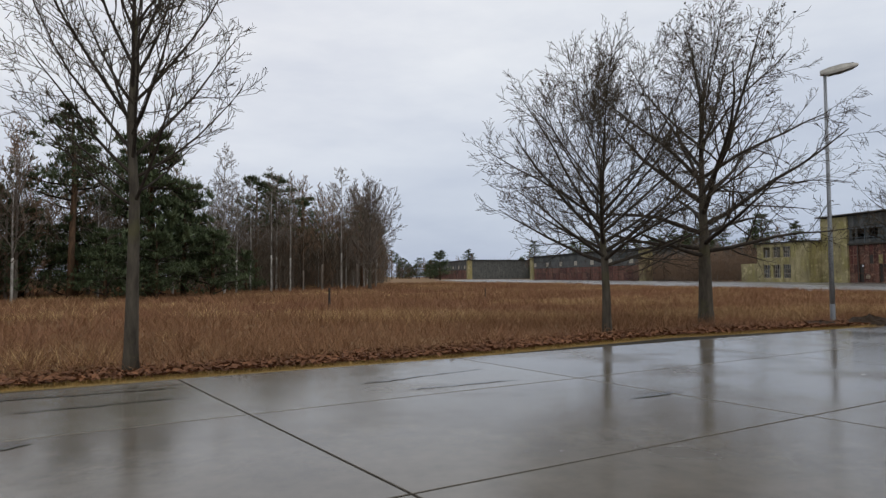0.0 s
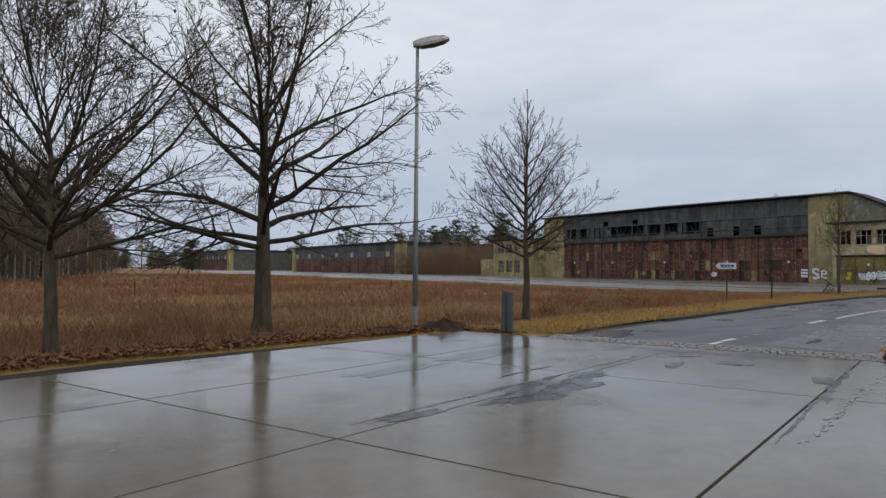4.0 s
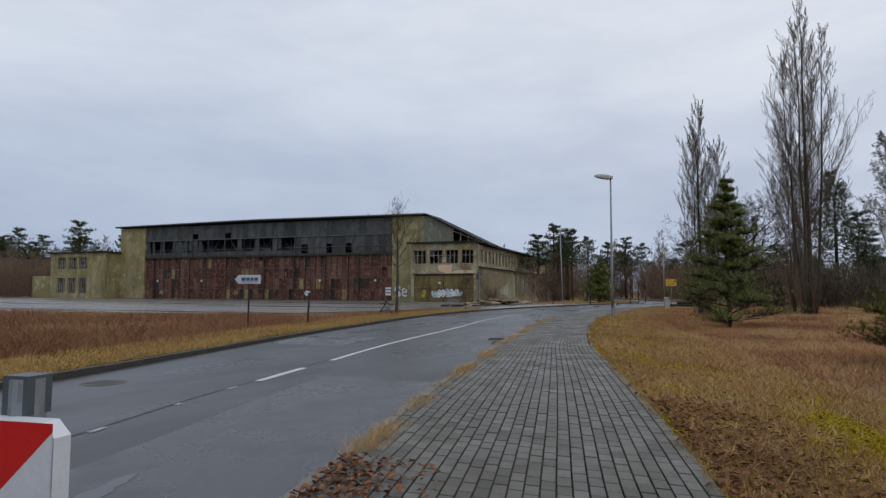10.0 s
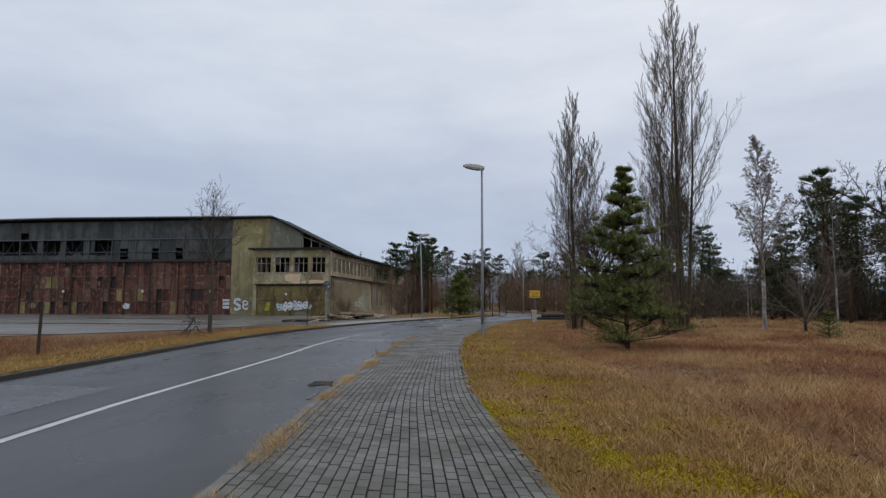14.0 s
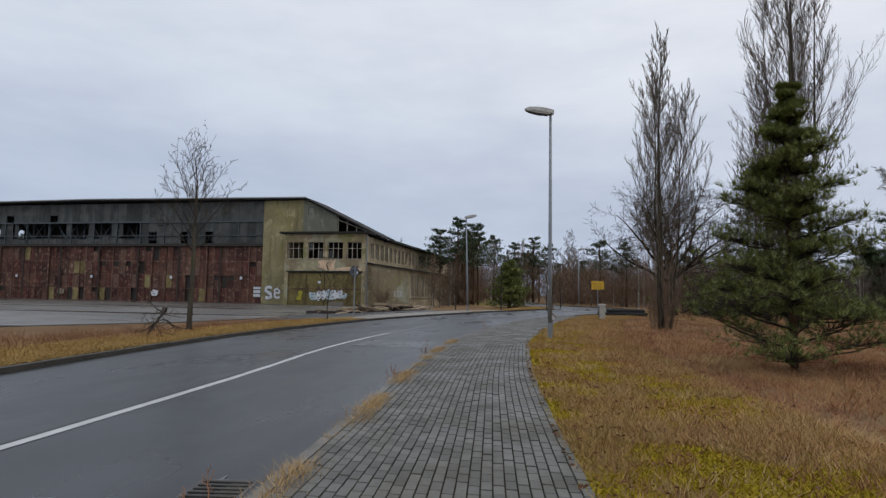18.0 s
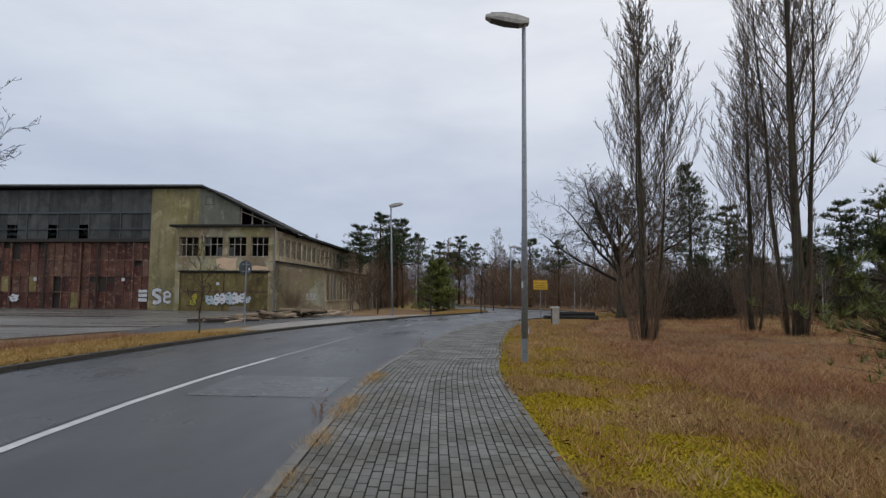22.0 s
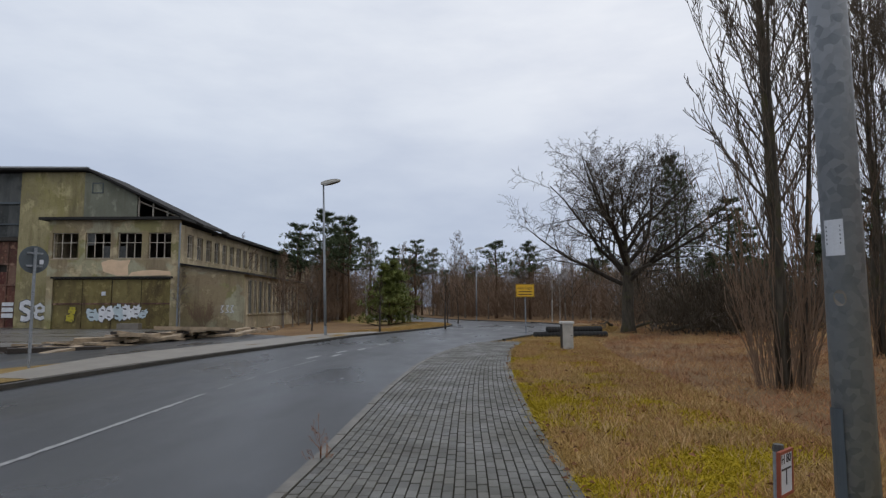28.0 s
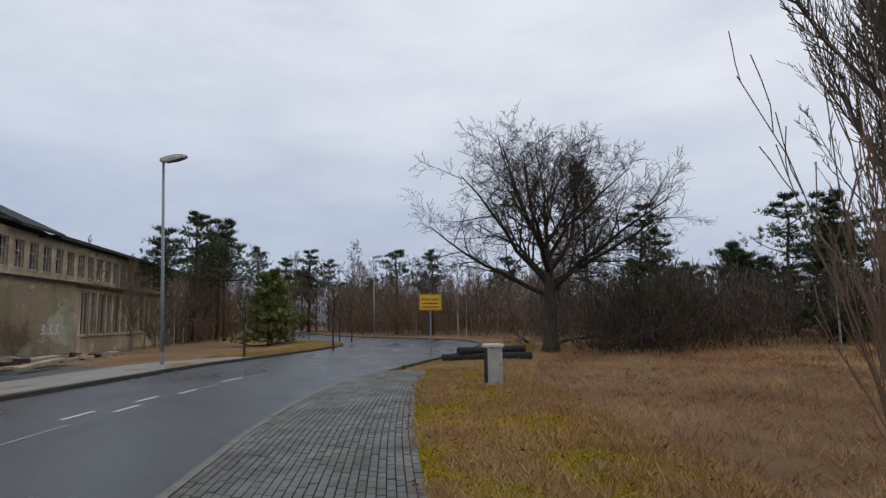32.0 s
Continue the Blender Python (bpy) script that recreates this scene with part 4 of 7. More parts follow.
    part("notice", Mesh().box(0.20, y - 0.14, 2.55, 0.24, y + 0.14, 2.85), M_SIGNWHITE, hangar, "small white notice plate")

# gable beside the tower: sheet infill and an open truss bay
gz = lambda y: TOP + 0.22 - (30.9 - y) / (30.9 - 22.7) * (TOP + 0.22 - 7.05) - 0.27
g = Mesh()
g.face((-0.02, 31.3, 7.1), (-0.02, 27.6, 7.1), (-0.02, 27.6, gz(27.6)), (-0.02, 30.9, gz(30.9)), (-0.02, 31.3, gz(30.9)))
g.face((0.1, 31.3, 7.1), (0.1, 31.3, gz(30.9)), (0.1, 30.9, gz(30.9)), (0.1, 27.6, gz(27.6)), (0.1, 27.6, 7.1))
g.face((-0.02, 27.6, 7.1), (0.1, 27.6, 7.1), (0.1, 27.6, gz(27.6)), (-0.02, 27.6, gz(27.6)))
part("gable_panel", g, M_SHEET, hangar, "grey sheet infill of the gable")
for a in (-1, 1):
    part("hatch_frame", Mesh().box(-0.06, 30.35 + (0.36 if a > 0 else -0.36), 9.35, -0.025, 30.35 + (0.42 if a > 0 else -0.30), 10.1), M_BACK, hangar)
part("hatch_frame", Mesh().box(-0.06, 29.99, 10.04, -0.025, 30.77, 10.1), M_BACK, hangar)
part("hatch_frame", Mesh().box(-0.06, 29.99, 9.35, -0.025, 30.77, 9.41), M_BACK, hangar)
for y in (27.5, 26.5, 25.5, 24.6):
    part("strut", Mesh().box(0.05, y - 0.05, 7.1, 0.15, y + 0.05, gz(y)), M_FRAME, hangar)
part("strut", Mesh().tube([(0.1, 27.5, gz(27.5) - 0.35), (0.1, 23.9, gz(23.9) + 0.02)], [0.06, 0.06], 4), M_FRAME, hangar)
# Dark sheet behind the open truss bay stands for the shade inside
part("bay_wall", Mesh().face((3.0, 31.3, 6.7), (3.0, 22.75, 6.7), (3.0, 22.75, gz(22.75)), (3.0, 30.9, gz(30.9)), (3.0, 31.3, gz(30.9))), M_SHADE, hangar)

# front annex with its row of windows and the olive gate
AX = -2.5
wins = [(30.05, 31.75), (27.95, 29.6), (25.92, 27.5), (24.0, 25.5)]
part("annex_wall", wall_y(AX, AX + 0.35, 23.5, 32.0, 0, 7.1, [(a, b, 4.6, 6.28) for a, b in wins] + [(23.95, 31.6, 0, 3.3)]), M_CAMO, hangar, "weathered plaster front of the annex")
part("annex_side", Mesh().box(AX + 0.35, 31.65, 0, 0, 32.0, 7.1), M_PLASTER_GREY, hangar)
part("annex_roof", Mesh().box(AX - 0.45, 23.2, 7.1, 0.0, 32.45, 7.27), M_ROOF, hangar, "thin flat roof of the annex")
# Annex floor and back sheet are darkened in place of real room shade
part("annex_floor", Mesh().box(AX + 0.35, 23.85, 3.35, 3, 31.65, 3.5), M_SHADE, hangar)
part("annex_back", Mesh().box(2.9, 23.85, 0, 3.0, 31.65, 7.05), M_SHADE, hangar)
for a, b in wins:
    window(hangar, "y", AX + 0.14, a, b, 4.6, 6.28, 3, 2, 0.85)
# The gate's own sheet is painted shade, showing in slits between its leaves
gate = part("gate", Mesh().box(AX + 0.16, 23.95, 0, AX + 0.2, 31.6, 3.3), M_SHADE, hangar, "olive sheet-metal folding gate")
for i in range(4):
    y0 = 23.95 + 7.65 * i / 4
    leaf = part("gate_leaf", Mesh().box(AX + 0.08 + 0.03 * (i % 2), y0 + 0.03, 0.05, AX + 0.15, y0 + 7.65 / 4 - 0.03, 3.22), M_DOOR_OLIVE, gate)
    part("gate_rail", Mesh().box(AX + 0.05, y0 + 0.03, 1.62, AX + 0.08 + 0.03 * (i % 2), y0 + 7.65 / 4 - 0.03, 1.72), M_DOOR_FRAME, gate)
part("gate_lintel", Mesh().box(AX - 0.1, 23.8, 3.3, AX + 0.1, 31.7, 3.42), M_ROOF, hangar)


def blot(y0, z0, w, h, seed, n=22, rough=0.25):
    r = random.Random(seed)
    return [(y0 + w / 2 * math.cos(2 * math.pi * i / n) * (1 + r.uniform(-rough, rough)), z0 + h / 2 * math.sin(2 * math.pi * i / n) * (1 + r.uniform(-rough, rough))) for i in range(n)]


def on_front(name, ring, x, mat, label=""):
    mesh = Mesh()
    mesh.face(*[(x, y, z) for y, z in reversed(ring)])
    mesh.face(*[(x + 0.012, y, z) for y, z in ring])
    return part(name, mesh, mat, hangar, label)


on_front("bare_patch", [(28.5, 4.35), (28.35, 3.75), (27.4, 3.45), (26.7, 3.5), (26.75, 4.1), (26.6, 4.5), (27.3, 4.45), (27.9, 4.55)], AX - 0.012, M_PATCH, "bare cream render where plaster fell")
on_front("bare_patch", [(26.7, 3.45), (23.95, 3.5), (24.0, 3.75), (25.0, 3.85), (25.9, 3.8), (26.5, 3.7)], AX - 0.012, M_PATCH)
part("gate_plate", Mesh().box(AX + 0.02, 28.15, 2.2, AX + 0.07, 28.4, 2.45), M_SIGNWHITE, hangar)


def bubble(x, y, z, w, h, seed, fill, tilt=0.0):
    """One sprayed balloon letter: dark outline, filled body, a few inner strokes."""
    r = random.Random(seed)
    n = 20
    body = []
    for i in range(n):
        a = 2 * math.pi * i / n
        k = 1 / max(abs(math.cos(a)) ** 3 + abs(math.sin(a)) ** 3, 0.2) ** (1 / 3) * r.uniform(0.70, 1.12)
        dy, dz = w / 2 * k * math.cos(a), h / 2 * k * math.sin(a)
        body.append((dy + tilt * dz, dz))
    on_front("graffiti_outline", [(y + 1.10 * dy, z + 1.07 * dz) for dy, dz in body], x + 0.006, M_GRAFFITI_LINE)
    on_front("graffiti", [(y + dy, z + dz) for dy, dz in body], x, fill, "sprayed balloon lettering")
    for j in range(2):
        cy, cz = y + w * r.uniform(-0.2, 0.2), z + h * (0.22 - 0.42 * j + r.uniform(-0.06, 0.06))
        on_front("graffiti_stroke", [(cy - 0.16 * w, cz - 0.05 * h), (cy + 0.16 * w, cz - 0.02 * h), (cy + 0.15 * w, cz + 0.06 * h), (cy - 0.15 * w, cz + 0.04 * h)], x - 0.006, M_GRAFFITI_LINE)


def sprayed(x, pts, wide, fill=None):
    """One letter drawn with a broad stroke and a dark rim."""
    for name, grow_by, dx, mat in (("graffiti_outline", 1.35, 0.008, M_GRAFFITI_LINE), ("graffiti", 1.0, 0.0, fill or M_GRAFFITI)):
        mesh = Mesh().tube([(0, y, z) for y, z in pts], [wide * grow_by] * len(pts), 8)
        mesh.v = [(x + dx + px * 0.06, py, pz) for px, py, pz in mesh.v]
        part(name, mesh, mat, hangar, "sprayed lettering stroke")


# one large word on the gate, a yellow figure beside it, two letters on the tower
y = 29.3
for k, (w, h, dz, tilt) in enumerate(((0.8, 0.85, -0.05, 0.35), (0.5, 1.0, 0.0, 0.1), (0.62, 0.95, 0.02, -0.2), (0.55, 1.15, 0.1, 0.15), (0.6, 1.1, 0.12, 0.05), (0.62, 0.95, 0.12, -0.25), (0.5, 0.6, -0.02, -0.45))):
    bubble(AX + 0.03 - 0.004 * (k % 2), y - w / 2, 1.02 + dz, w * 1.1, h, k + 3, M_GRAFFITI if k % 3 else M_GRAFFITI_BLUE, tilt)
    y -= w * 0.92
bubble(AX + 0.03, 30.35, 0.75, 0.6, 0.55, 21, M_GRAFFITI_YELLOW)
bubble(AX + 0.03, 30.25, 1.25, 0.5, 0.5, 22, M_GRAFFITI_YELLOW)
sprayed(-0.012, [(34.55, 1.68), (34.9, 1.82), (35.2, 1.7), (35.22, 1.42), (34.95, 1.25), (34.65, 1.1), (34.62, 0.8), (34.9, 0.65), (35.25, 0.72)], 0.19)
sprayed(-0.012, [(33.75, 1.2), (34.2, 1.2), (34.25, 1.5), (33.95, 1.65), (33.7, 1.45), (33.75, 1.15)], 0.13)
sprayed(-0.012, [(34.25, 1.15), (34.2, 0.8), (33.9, 0.68), (33.65, 0.8)], 0.13)
on_front("painted_tag", [(36.75, 0.75), (36.75, 1.05), (35.95, 1.05), (35.95, 0.75)], 0.20, M_GRAFFITI, "painted white block")
on_front("painted_tag", [(36.75, 1.15), (36.75, 1.45), (35.95, 1.45), (35.95, 1.15)], 0.20, M_GRAFFITI)
on_front("painted_tag", [(36.75, 1.55), (36.75, 1.8), (35.95, 1.8), (35.95, 1.55)], 0.20, M_GRAFFITI)
for k, y in enumerate((48.5, 60.5, 74.0)):
    bubble(0.22, y, 1.0, 1.0, 0.7, 40 + k, M_RUBBLE if k else M_GRAFFITI)

# long side wing with windows and the lean-to in front
wx = [(1.0 + 1.62 * i, 2.05 + 1.62 * i) for i in range(22)]
part("wing_wall", wall_x(23.5, 23.85, AX + 0.35, 38.0, 0, 6.85, [(a - 2.2, b - 2.2, 4.72, 6.3) for a, b in wx]), M_PLASTER_GREY, hangar, "weathered long side wall with broken windows")
# Dark sheet behind the wing windows, its colour standing for shade inside
part("wing_inner", Mesh().box(AX + 0.4, 27.0, 0, 38, 27.1, 6.9), M_SHADE, hangar)
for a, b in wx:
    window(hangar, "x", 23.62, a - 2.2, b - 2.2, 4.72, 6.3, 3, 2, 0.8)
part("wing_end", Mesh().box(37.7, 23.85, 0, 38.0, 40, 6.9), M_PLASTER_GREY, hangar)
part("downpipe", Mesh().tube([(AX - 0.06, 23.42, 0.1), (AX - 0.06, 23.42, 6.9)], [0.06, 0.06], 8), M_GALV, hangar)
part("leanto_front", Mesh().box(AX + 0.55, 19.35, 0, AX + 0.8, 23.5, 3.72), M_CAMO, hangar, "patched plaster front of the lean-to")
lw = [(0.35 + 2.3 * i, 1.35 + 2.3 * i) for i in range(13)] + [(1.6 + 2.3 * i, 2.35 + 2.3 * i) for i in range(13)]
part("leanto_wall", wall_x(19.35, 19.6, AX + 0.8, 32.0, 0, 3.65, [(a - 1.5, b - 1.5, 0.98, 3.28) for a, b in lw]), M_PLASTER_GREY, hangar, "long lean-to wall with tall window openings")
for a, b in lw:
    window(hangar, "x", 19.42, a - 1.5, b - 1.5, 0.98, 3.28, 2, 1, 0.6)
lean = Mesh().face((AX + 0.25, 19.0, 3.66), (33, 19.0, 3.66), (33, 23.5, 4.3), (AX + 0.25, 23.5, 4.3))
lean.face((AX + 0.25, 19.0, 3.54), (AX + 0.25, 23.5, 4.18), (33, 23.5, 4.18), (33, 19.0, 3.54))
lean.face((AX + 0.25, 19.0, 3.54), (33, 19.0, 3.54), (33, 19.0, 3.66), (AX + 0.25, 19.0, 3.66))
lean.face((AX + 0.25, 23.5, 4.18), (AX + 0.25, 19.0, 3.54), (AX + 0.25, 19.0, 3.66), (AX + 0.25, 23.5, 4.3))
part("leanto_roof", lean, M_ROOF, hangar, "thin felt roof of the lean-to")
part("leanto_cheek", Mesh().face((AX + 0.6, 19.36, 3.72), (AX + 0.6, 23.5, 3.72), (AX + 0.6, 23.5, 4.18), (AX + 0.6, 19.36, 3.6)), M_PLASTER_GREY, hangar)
# The lean-to openings get a dark backing as painted shade
part("leanto_back", Mesh().box(AX + 0.8, 22.6, 0, 32, 22.7, 3.6), M_SHADE, hangar)
for k, y in enumerate((20.75, 20.4, 20.1)):
    sprayed(AX + 0.535, [(y + 0.1, 1.5), (y - 0.08, 1.55), (y + 0.06, 1.3), (y - 0.1, 1.1), (y + 0.12, 1.08)], 0.035)

# mirrored annex at the far end
part("far_annex_wall", wall_y(AX, AX + 0.35, 82.3, 94.0, 0, 7.0, [(86.2 + 2.3 * i, 87.9 + 2.3 * i, 4.5, 6.4) for i in range(3)] + [(86.2 + 2.3 * i, 87.9 + 2.3 * i, 0.8, 3.2) for i in range(3)]), M_PLASTER, hangar, "mossy plaster front of the far annex")
for i in range(3):
    window(hangar, "y", AX + 0.14, 86.2 + 2.3 * i, 87.9 + 2.3 * i, 4.5, 6.4, 4, 3, 0.6)
    window(hangar, "y", AX + 0.14, 86.2 + 2.3 * i, 87.9 + 2.3 * i, 0.8, 3.2, 4, 3, 0.4)
part("far_annex_side", Mesh().box(AX + 0.35, 82.3, 0, 0.0, 82.65, 7.0), M_PLASTER, hangar)
# Backing sheet coloured as the inner shade of the far annex
part("far_annex_back", Mesh().box(AX + 3.5, 82.3, 0, AX + 3.6, 94.0, 7.0), M_SHADE, hangar)
part("far_annex_end", Mesh().box(AX + 0.35, 93.65, 0, 12, 94.0, 7.0), M_PLASTER, hangar)
part("far_annex_roof", Mesh().box(AX - 0.35, 82.0, 7.0, 12, 94.3, 7.18), M_ROOF, hangar)
part("far_shed", Mesh().box(AX + 0.5, 94.0, 0, 8, 98.7, 3.5), M_PLASTER, hangar, "low mossy plaster shed")


def far_hangar(y0, y1, h, label):
    """A plainer hangar of the same row, far off."""
    ob = thing("hangar", pose(89.5, 0, LOW - 0.1), label, "hangar")
    part("tower", Mesh().box(0, y0, 0, 2.0, y0 + 3.0, h - 0.2), M_PLASTER, ob)
    part("tower", Mesh().box(0, y1 - 3.0, 0, 2.0, y1, h - 0.2), M_PLASTER, ob)
    part("body", Mesh().box(2.0, y0 + 0.2, 0, 40, y1 - 0.2, h - 0.2), M_CLAD, ob)
    part("roof", Mesh().box(-0.4, y0 - 0.4, h - 0.2, 40.4, y1 + 0.4, h + 0.15), M_ROOF, ob)
    # Solid block whose dark colour replaces the shade of a door recess
    part("door_recess", Mesh().box(0.6, y0 + 3.0, 0, 2.0, y1 - 3.0, h * 0.5), M_SHADE, ob)
    clad_far = part("cladding", Mesh().box(0.3, y0 + 3.0, h * 0.5, 2.0, y1 - 3.0, h - 0.2), M_CLAD, ob)
    n = 26
    for i in range(n):
        a, b = y0 + 3.0 + (y1 - y0 - 6) * i / n, y0 + 3.0 + (y1 - y0 - 6) * (i + 1) / n
        part("door_panel", Mesh().box(0.3 + 0.1 * (i % 2), a + 0.06, 0.05, 0.5, b - 0.06, h * 0.28), M_DOOR, ob)
        part("door_panel", Mesh().box(0.3 + 0.1 * (i % 2), a + 0.06, h * 0.29, 0.5, b - 0.06, h * 0.49), M_DOOR, ob)
        part("cladding_sheet", Mesh().box(0.2, a, h * 0.74, 0.28, b - 0.05, h - 0.25), M_CLAD, clad_far)
        if i % 2 == 1:
            part("window", Mesh().box(0.2, a + 0.4, h * 0.56, 0.28, b - 0.4, h * 0.72), M_FRAME if i % 4 == 1 else M_GLASS, ob)
    return ob


far_hangar(134.0, 208.0, 8.4, "distant derelict hangar with dark cladding and rusty doors")
far_hangar(285.0, 360.0, 9.5, "distant low hangar in grey and red")

# ---- plants ----


def turned(r, d, angle):
    """A direction at an angle from d, to a random side."""
    side = Vector((r.uniform(-1, 1), r.uniform(-1, 1), r.uniform(-1, 1)))
    side = (side - d * side.dot(d))
    side = side.normalized() if side.length > 1e-6 else Vector((1, 0, 0))
    return (d * math.cos(angle) + side * math.sin(angle)).normalized()


def bough(r, start, d, length, radius, level, spec, limbs, twigs):
    """One branch and, from it, all that grows on it."""
    segs = 6 if level == 0 else 4 if level == 1 else 3
    pts, rad, p = [start.copy()], [radius], start.copy()
    lift, sway = spec["lift"][level], spec["sway"][level]
    for i in range(segs):
        d = (d + Vector((r.gauss(0, sway), r.gauss(0, sway), r.gauss(0, sway) + lift / segs))).normalized()
        p = p + d * (length / segs)
        pts.append(p.copy())
        rad.append(max(radius * (1 - 0.82 * (i + 1) / segs), spec.get("thin", 0.004)))
    sides = 8 if radius > 0.07 else 5 if radius > 0.025 else 3
    (limbs if level < spec["wood"] else twigs).tube(pts, rad, sides, False)
    if level >= len(spec["count"]):
        return
    n = spec["count"][level]
    n = max(1, round(n * r.uniform(0.8, 1.2) * min(1.0, length / spec["full"][level] if "full" in spec else 1.0)))
    first = spec["from"][level]
    for i in range(n):
        f = first + (1 - first) * (i + r.uniform(0.1, 0.9)) / n
        k = min(int(f * segs), segs - 1)
        q = pts[k].lerp(pts[k + 1], f * segs - k)
        along_d = (pts[k + 1] - pts[k]).normalized()
        size = length * spec["ratio"][level] * (1 - spec["taper"][level] * f) * r.uniform(0.7, 1.15)
        bough(r, q, turned(r, along_d, radians(spec["angle"][level] * r.uniform(0.7, 1.25))), size, max(rad[k] * spec["slim"][level], spec.get("thin", 0.004)), level + 1, spec, limbs, twigs)


def bare_tree(name, m, seed, height, fork, girth, spec, label, category, limbs_n=7, spread=42, mats=None, lean=(0, 0), reach=0.8, trunk_on=True, bulk=1.0):
    """A leafless tree: trunk to the fork, main limbs, and finer growth."""
    r = random.Random(seed)
    mats = mats or (M_BARK, M_BARK_DARK, M_TWIG)
    ob = thing(name, m, label, category)
    trunk, limbs, twigs = Mesh(), Mesh(), Mesh()
    top = Vector((lean[0] * fork, lean[1] * fork, fork))
    pts = [Vector((0, 0, -0.15)), Vector((0, 0, 0.12)), top * 0.35 + Vector((r.gauss(0, 0.02), r.gauss(0, 0.02), 0)), top * 0.7, top]
    trunk.tube(pts, [girth * 1.75, girth * 1.2, girth, girth * 0.94, girth * 0.9], 12)
    if trunk_on:
        leader = [top + Vector((r.gauss(0, 0.06), r.gauss(0, 0.06), (height - fork) * f)) for f in (0, 0.25, 0.5, 0.75, 1.0)]
        leader[0] = top - Vector((0, 0, 0.1))
        trunk.tube(leader, [girth * 0.85, girth * 0.6, girth * 0.36, girth * 0.18, 0.01], 8)
        for i in range(limbs_n):
            f = (i + r.uniform(0, 0.8)) / limbs_n
            k = min(int(f * 4 * 0.92), 3)
            q = leader[k].lerp(leader[k + 1], f * 4 * 0.92 - k)
            a = 2.4 * i + r.uniform(-0.4, 0.4)
            t = radians(spread * (1.15 - 0.45 * f))
            d = Vector((math.cos(a) * math.sin(t), math.sin(a) * math.sin(t), math.cos(t)))
            bough(r, q, d, (height - fork) * reach * (1.0 - 0.72 * f) * r.uniform(0.85, 1.15), girth * 0.42 * bulk * (1 - 0.6 * f), 0, spec, limbs, twigs)
    else:
        for i in range(limbs_n):
            a = 2 * math.pi * i / limbs_n + r.uniform(-0.35, 0.35)
            t = radians(spread * r.uniform(0.35, 1.1))
            d = Vector((math.cos(a) * math.sin(t), math.sin(a) * math.sin(t), math.cos(t)))
            bough(r, top - Vector((0, 0, r.uniform(0.0, 0.35))), d, (height - fork) * reach * r.uniform(0.85, 1.1), girth * r.uniform(0.38, 0.62) * bulk, 0, spec, limbs, twigs)
    part("trunk", trunk, mats[0], ob, smooth=True)
    part("branchwork", limbs, mats[1], ob, smooth=True)
    part("crown", twigs, mats[2], ob)
    return ob


def room(profile, p, d, most):
    """How far one can go from p along d inside a crown of (height, radius) rings."""
    far, step = 0.0, most / 24
    while far < most:
        q = p + d * (far + step)
        if q.z <= profile[0][0] - 0.4 or q.z >= profile[-1][0]:
            break
        r0 = profile[0][1]
        for (za, ra), (zb, rb) in zip(profile, profile[1:]):
            if za <= q.z <= zb:
                r0 = ra + (rb - ra) * (q.z - za) / (zb - za)
        if math.hypot(q.x, q.y) > r0:
            break
        far += step
    return far


def crowned_tree(name, m, seed, profile, fork, girth, spec, label, limbs_n, steep=(78, 12), leader_on=0.9, first=0.0, bulk=0.5, mats=None, leaves=0, skew=(0, 0)):
    """A leafless tree whose limbs leave a leader one above the other and fill a crown of given outline."""
    r = random.Random(seed)
    mats = mats or (M_BARK, M_BARK_DARK, M_TWIG)
    ob = thing(name, m, label, "tree")
    trunk, limbs, twigs = Mesh(), Mesh(), Mesh()
    height = profile[-1][0]
    spec = dict(spec, full=(0.26 * height, 0.11 * height, 0.05 * height))
    end = fork + (height - fork) * leader_on
    marks = [0.0, 0.06, 0.2, 0.35, 0.5, 0.65, 0.8, 0.92, 1.0]
    pts = [Vector((0, 0, -0.2))] + [Vector((r.gauss(0, 0.012) * f * 6 + skew[0] * f, r.gauss(0, 0.012) * f * 6 + skew[1] * f, end * f)) for f in marks[1:]]
    rad = [girth * 1.7, girth * 1.18] + [girth if end * f <= fork else max(girth * 0.9 * (1 - (end * f - fork) / (end - fork)) ** 1.1, 0.008) for f in marks[2:]]
    trunk.tube(pts, rad, 12)

    def axis(z):
        f = max(0.0, min(z / end, 1.0))
        k = max(j for j, e in enumerate(marks[:-1]) if e <= f)
        share = (f - marks[k]) / (marks[k + 1] - marks[k])
        return pts[k].lerp(pts[k + 1], share), rad[k] + (rad[k + 1] - rad[k]) * share

    for i in range(limbs_n):
        f = ((i + r.uniform(0.0, 0.9)) / limbs_n) ** 1.25
        z = fork + first + (end - fork - first) * 0.96 * f
        q, g = axis(z)
        a = 2.399 * i + r.uniform(-0.45, 0.45)
        t = radians(steep[0] + (steep[1] - steep[0]) * f ** 0.7 + r.uniform(-9, 9))
        d = Vector((math.cos(a) * math.sin(t), math.sin(a) * math.sin(t), math.cos(t)))
        long = room(profile, q, d, height) * r.uniform(0.86, 1.04)
        long = min(long, height * 0.62)
        if long < 0.25:
            long = 0.25
        bough(r, q, d, long, min(g * 0.72, 0.012 + girth * bulk * (long / (height * 0.45)) ** 0.8), 0, spec, limbs, twigs)
    part("trunk", trunk, mats[0], ob, smooth=True)
    part("branchwork", limbs, mats[1], ob, smooth=True)
    part("crown", twigs, mats[2], ob)
    if leaves:
        tips = [Vector(twigs.v[k]) for k in range(0, len(twigs.v), 3) if twigs.v[k][2] > height * 0.55 and twigs.v[k][0] > -0.5]
        dead = Mesh()
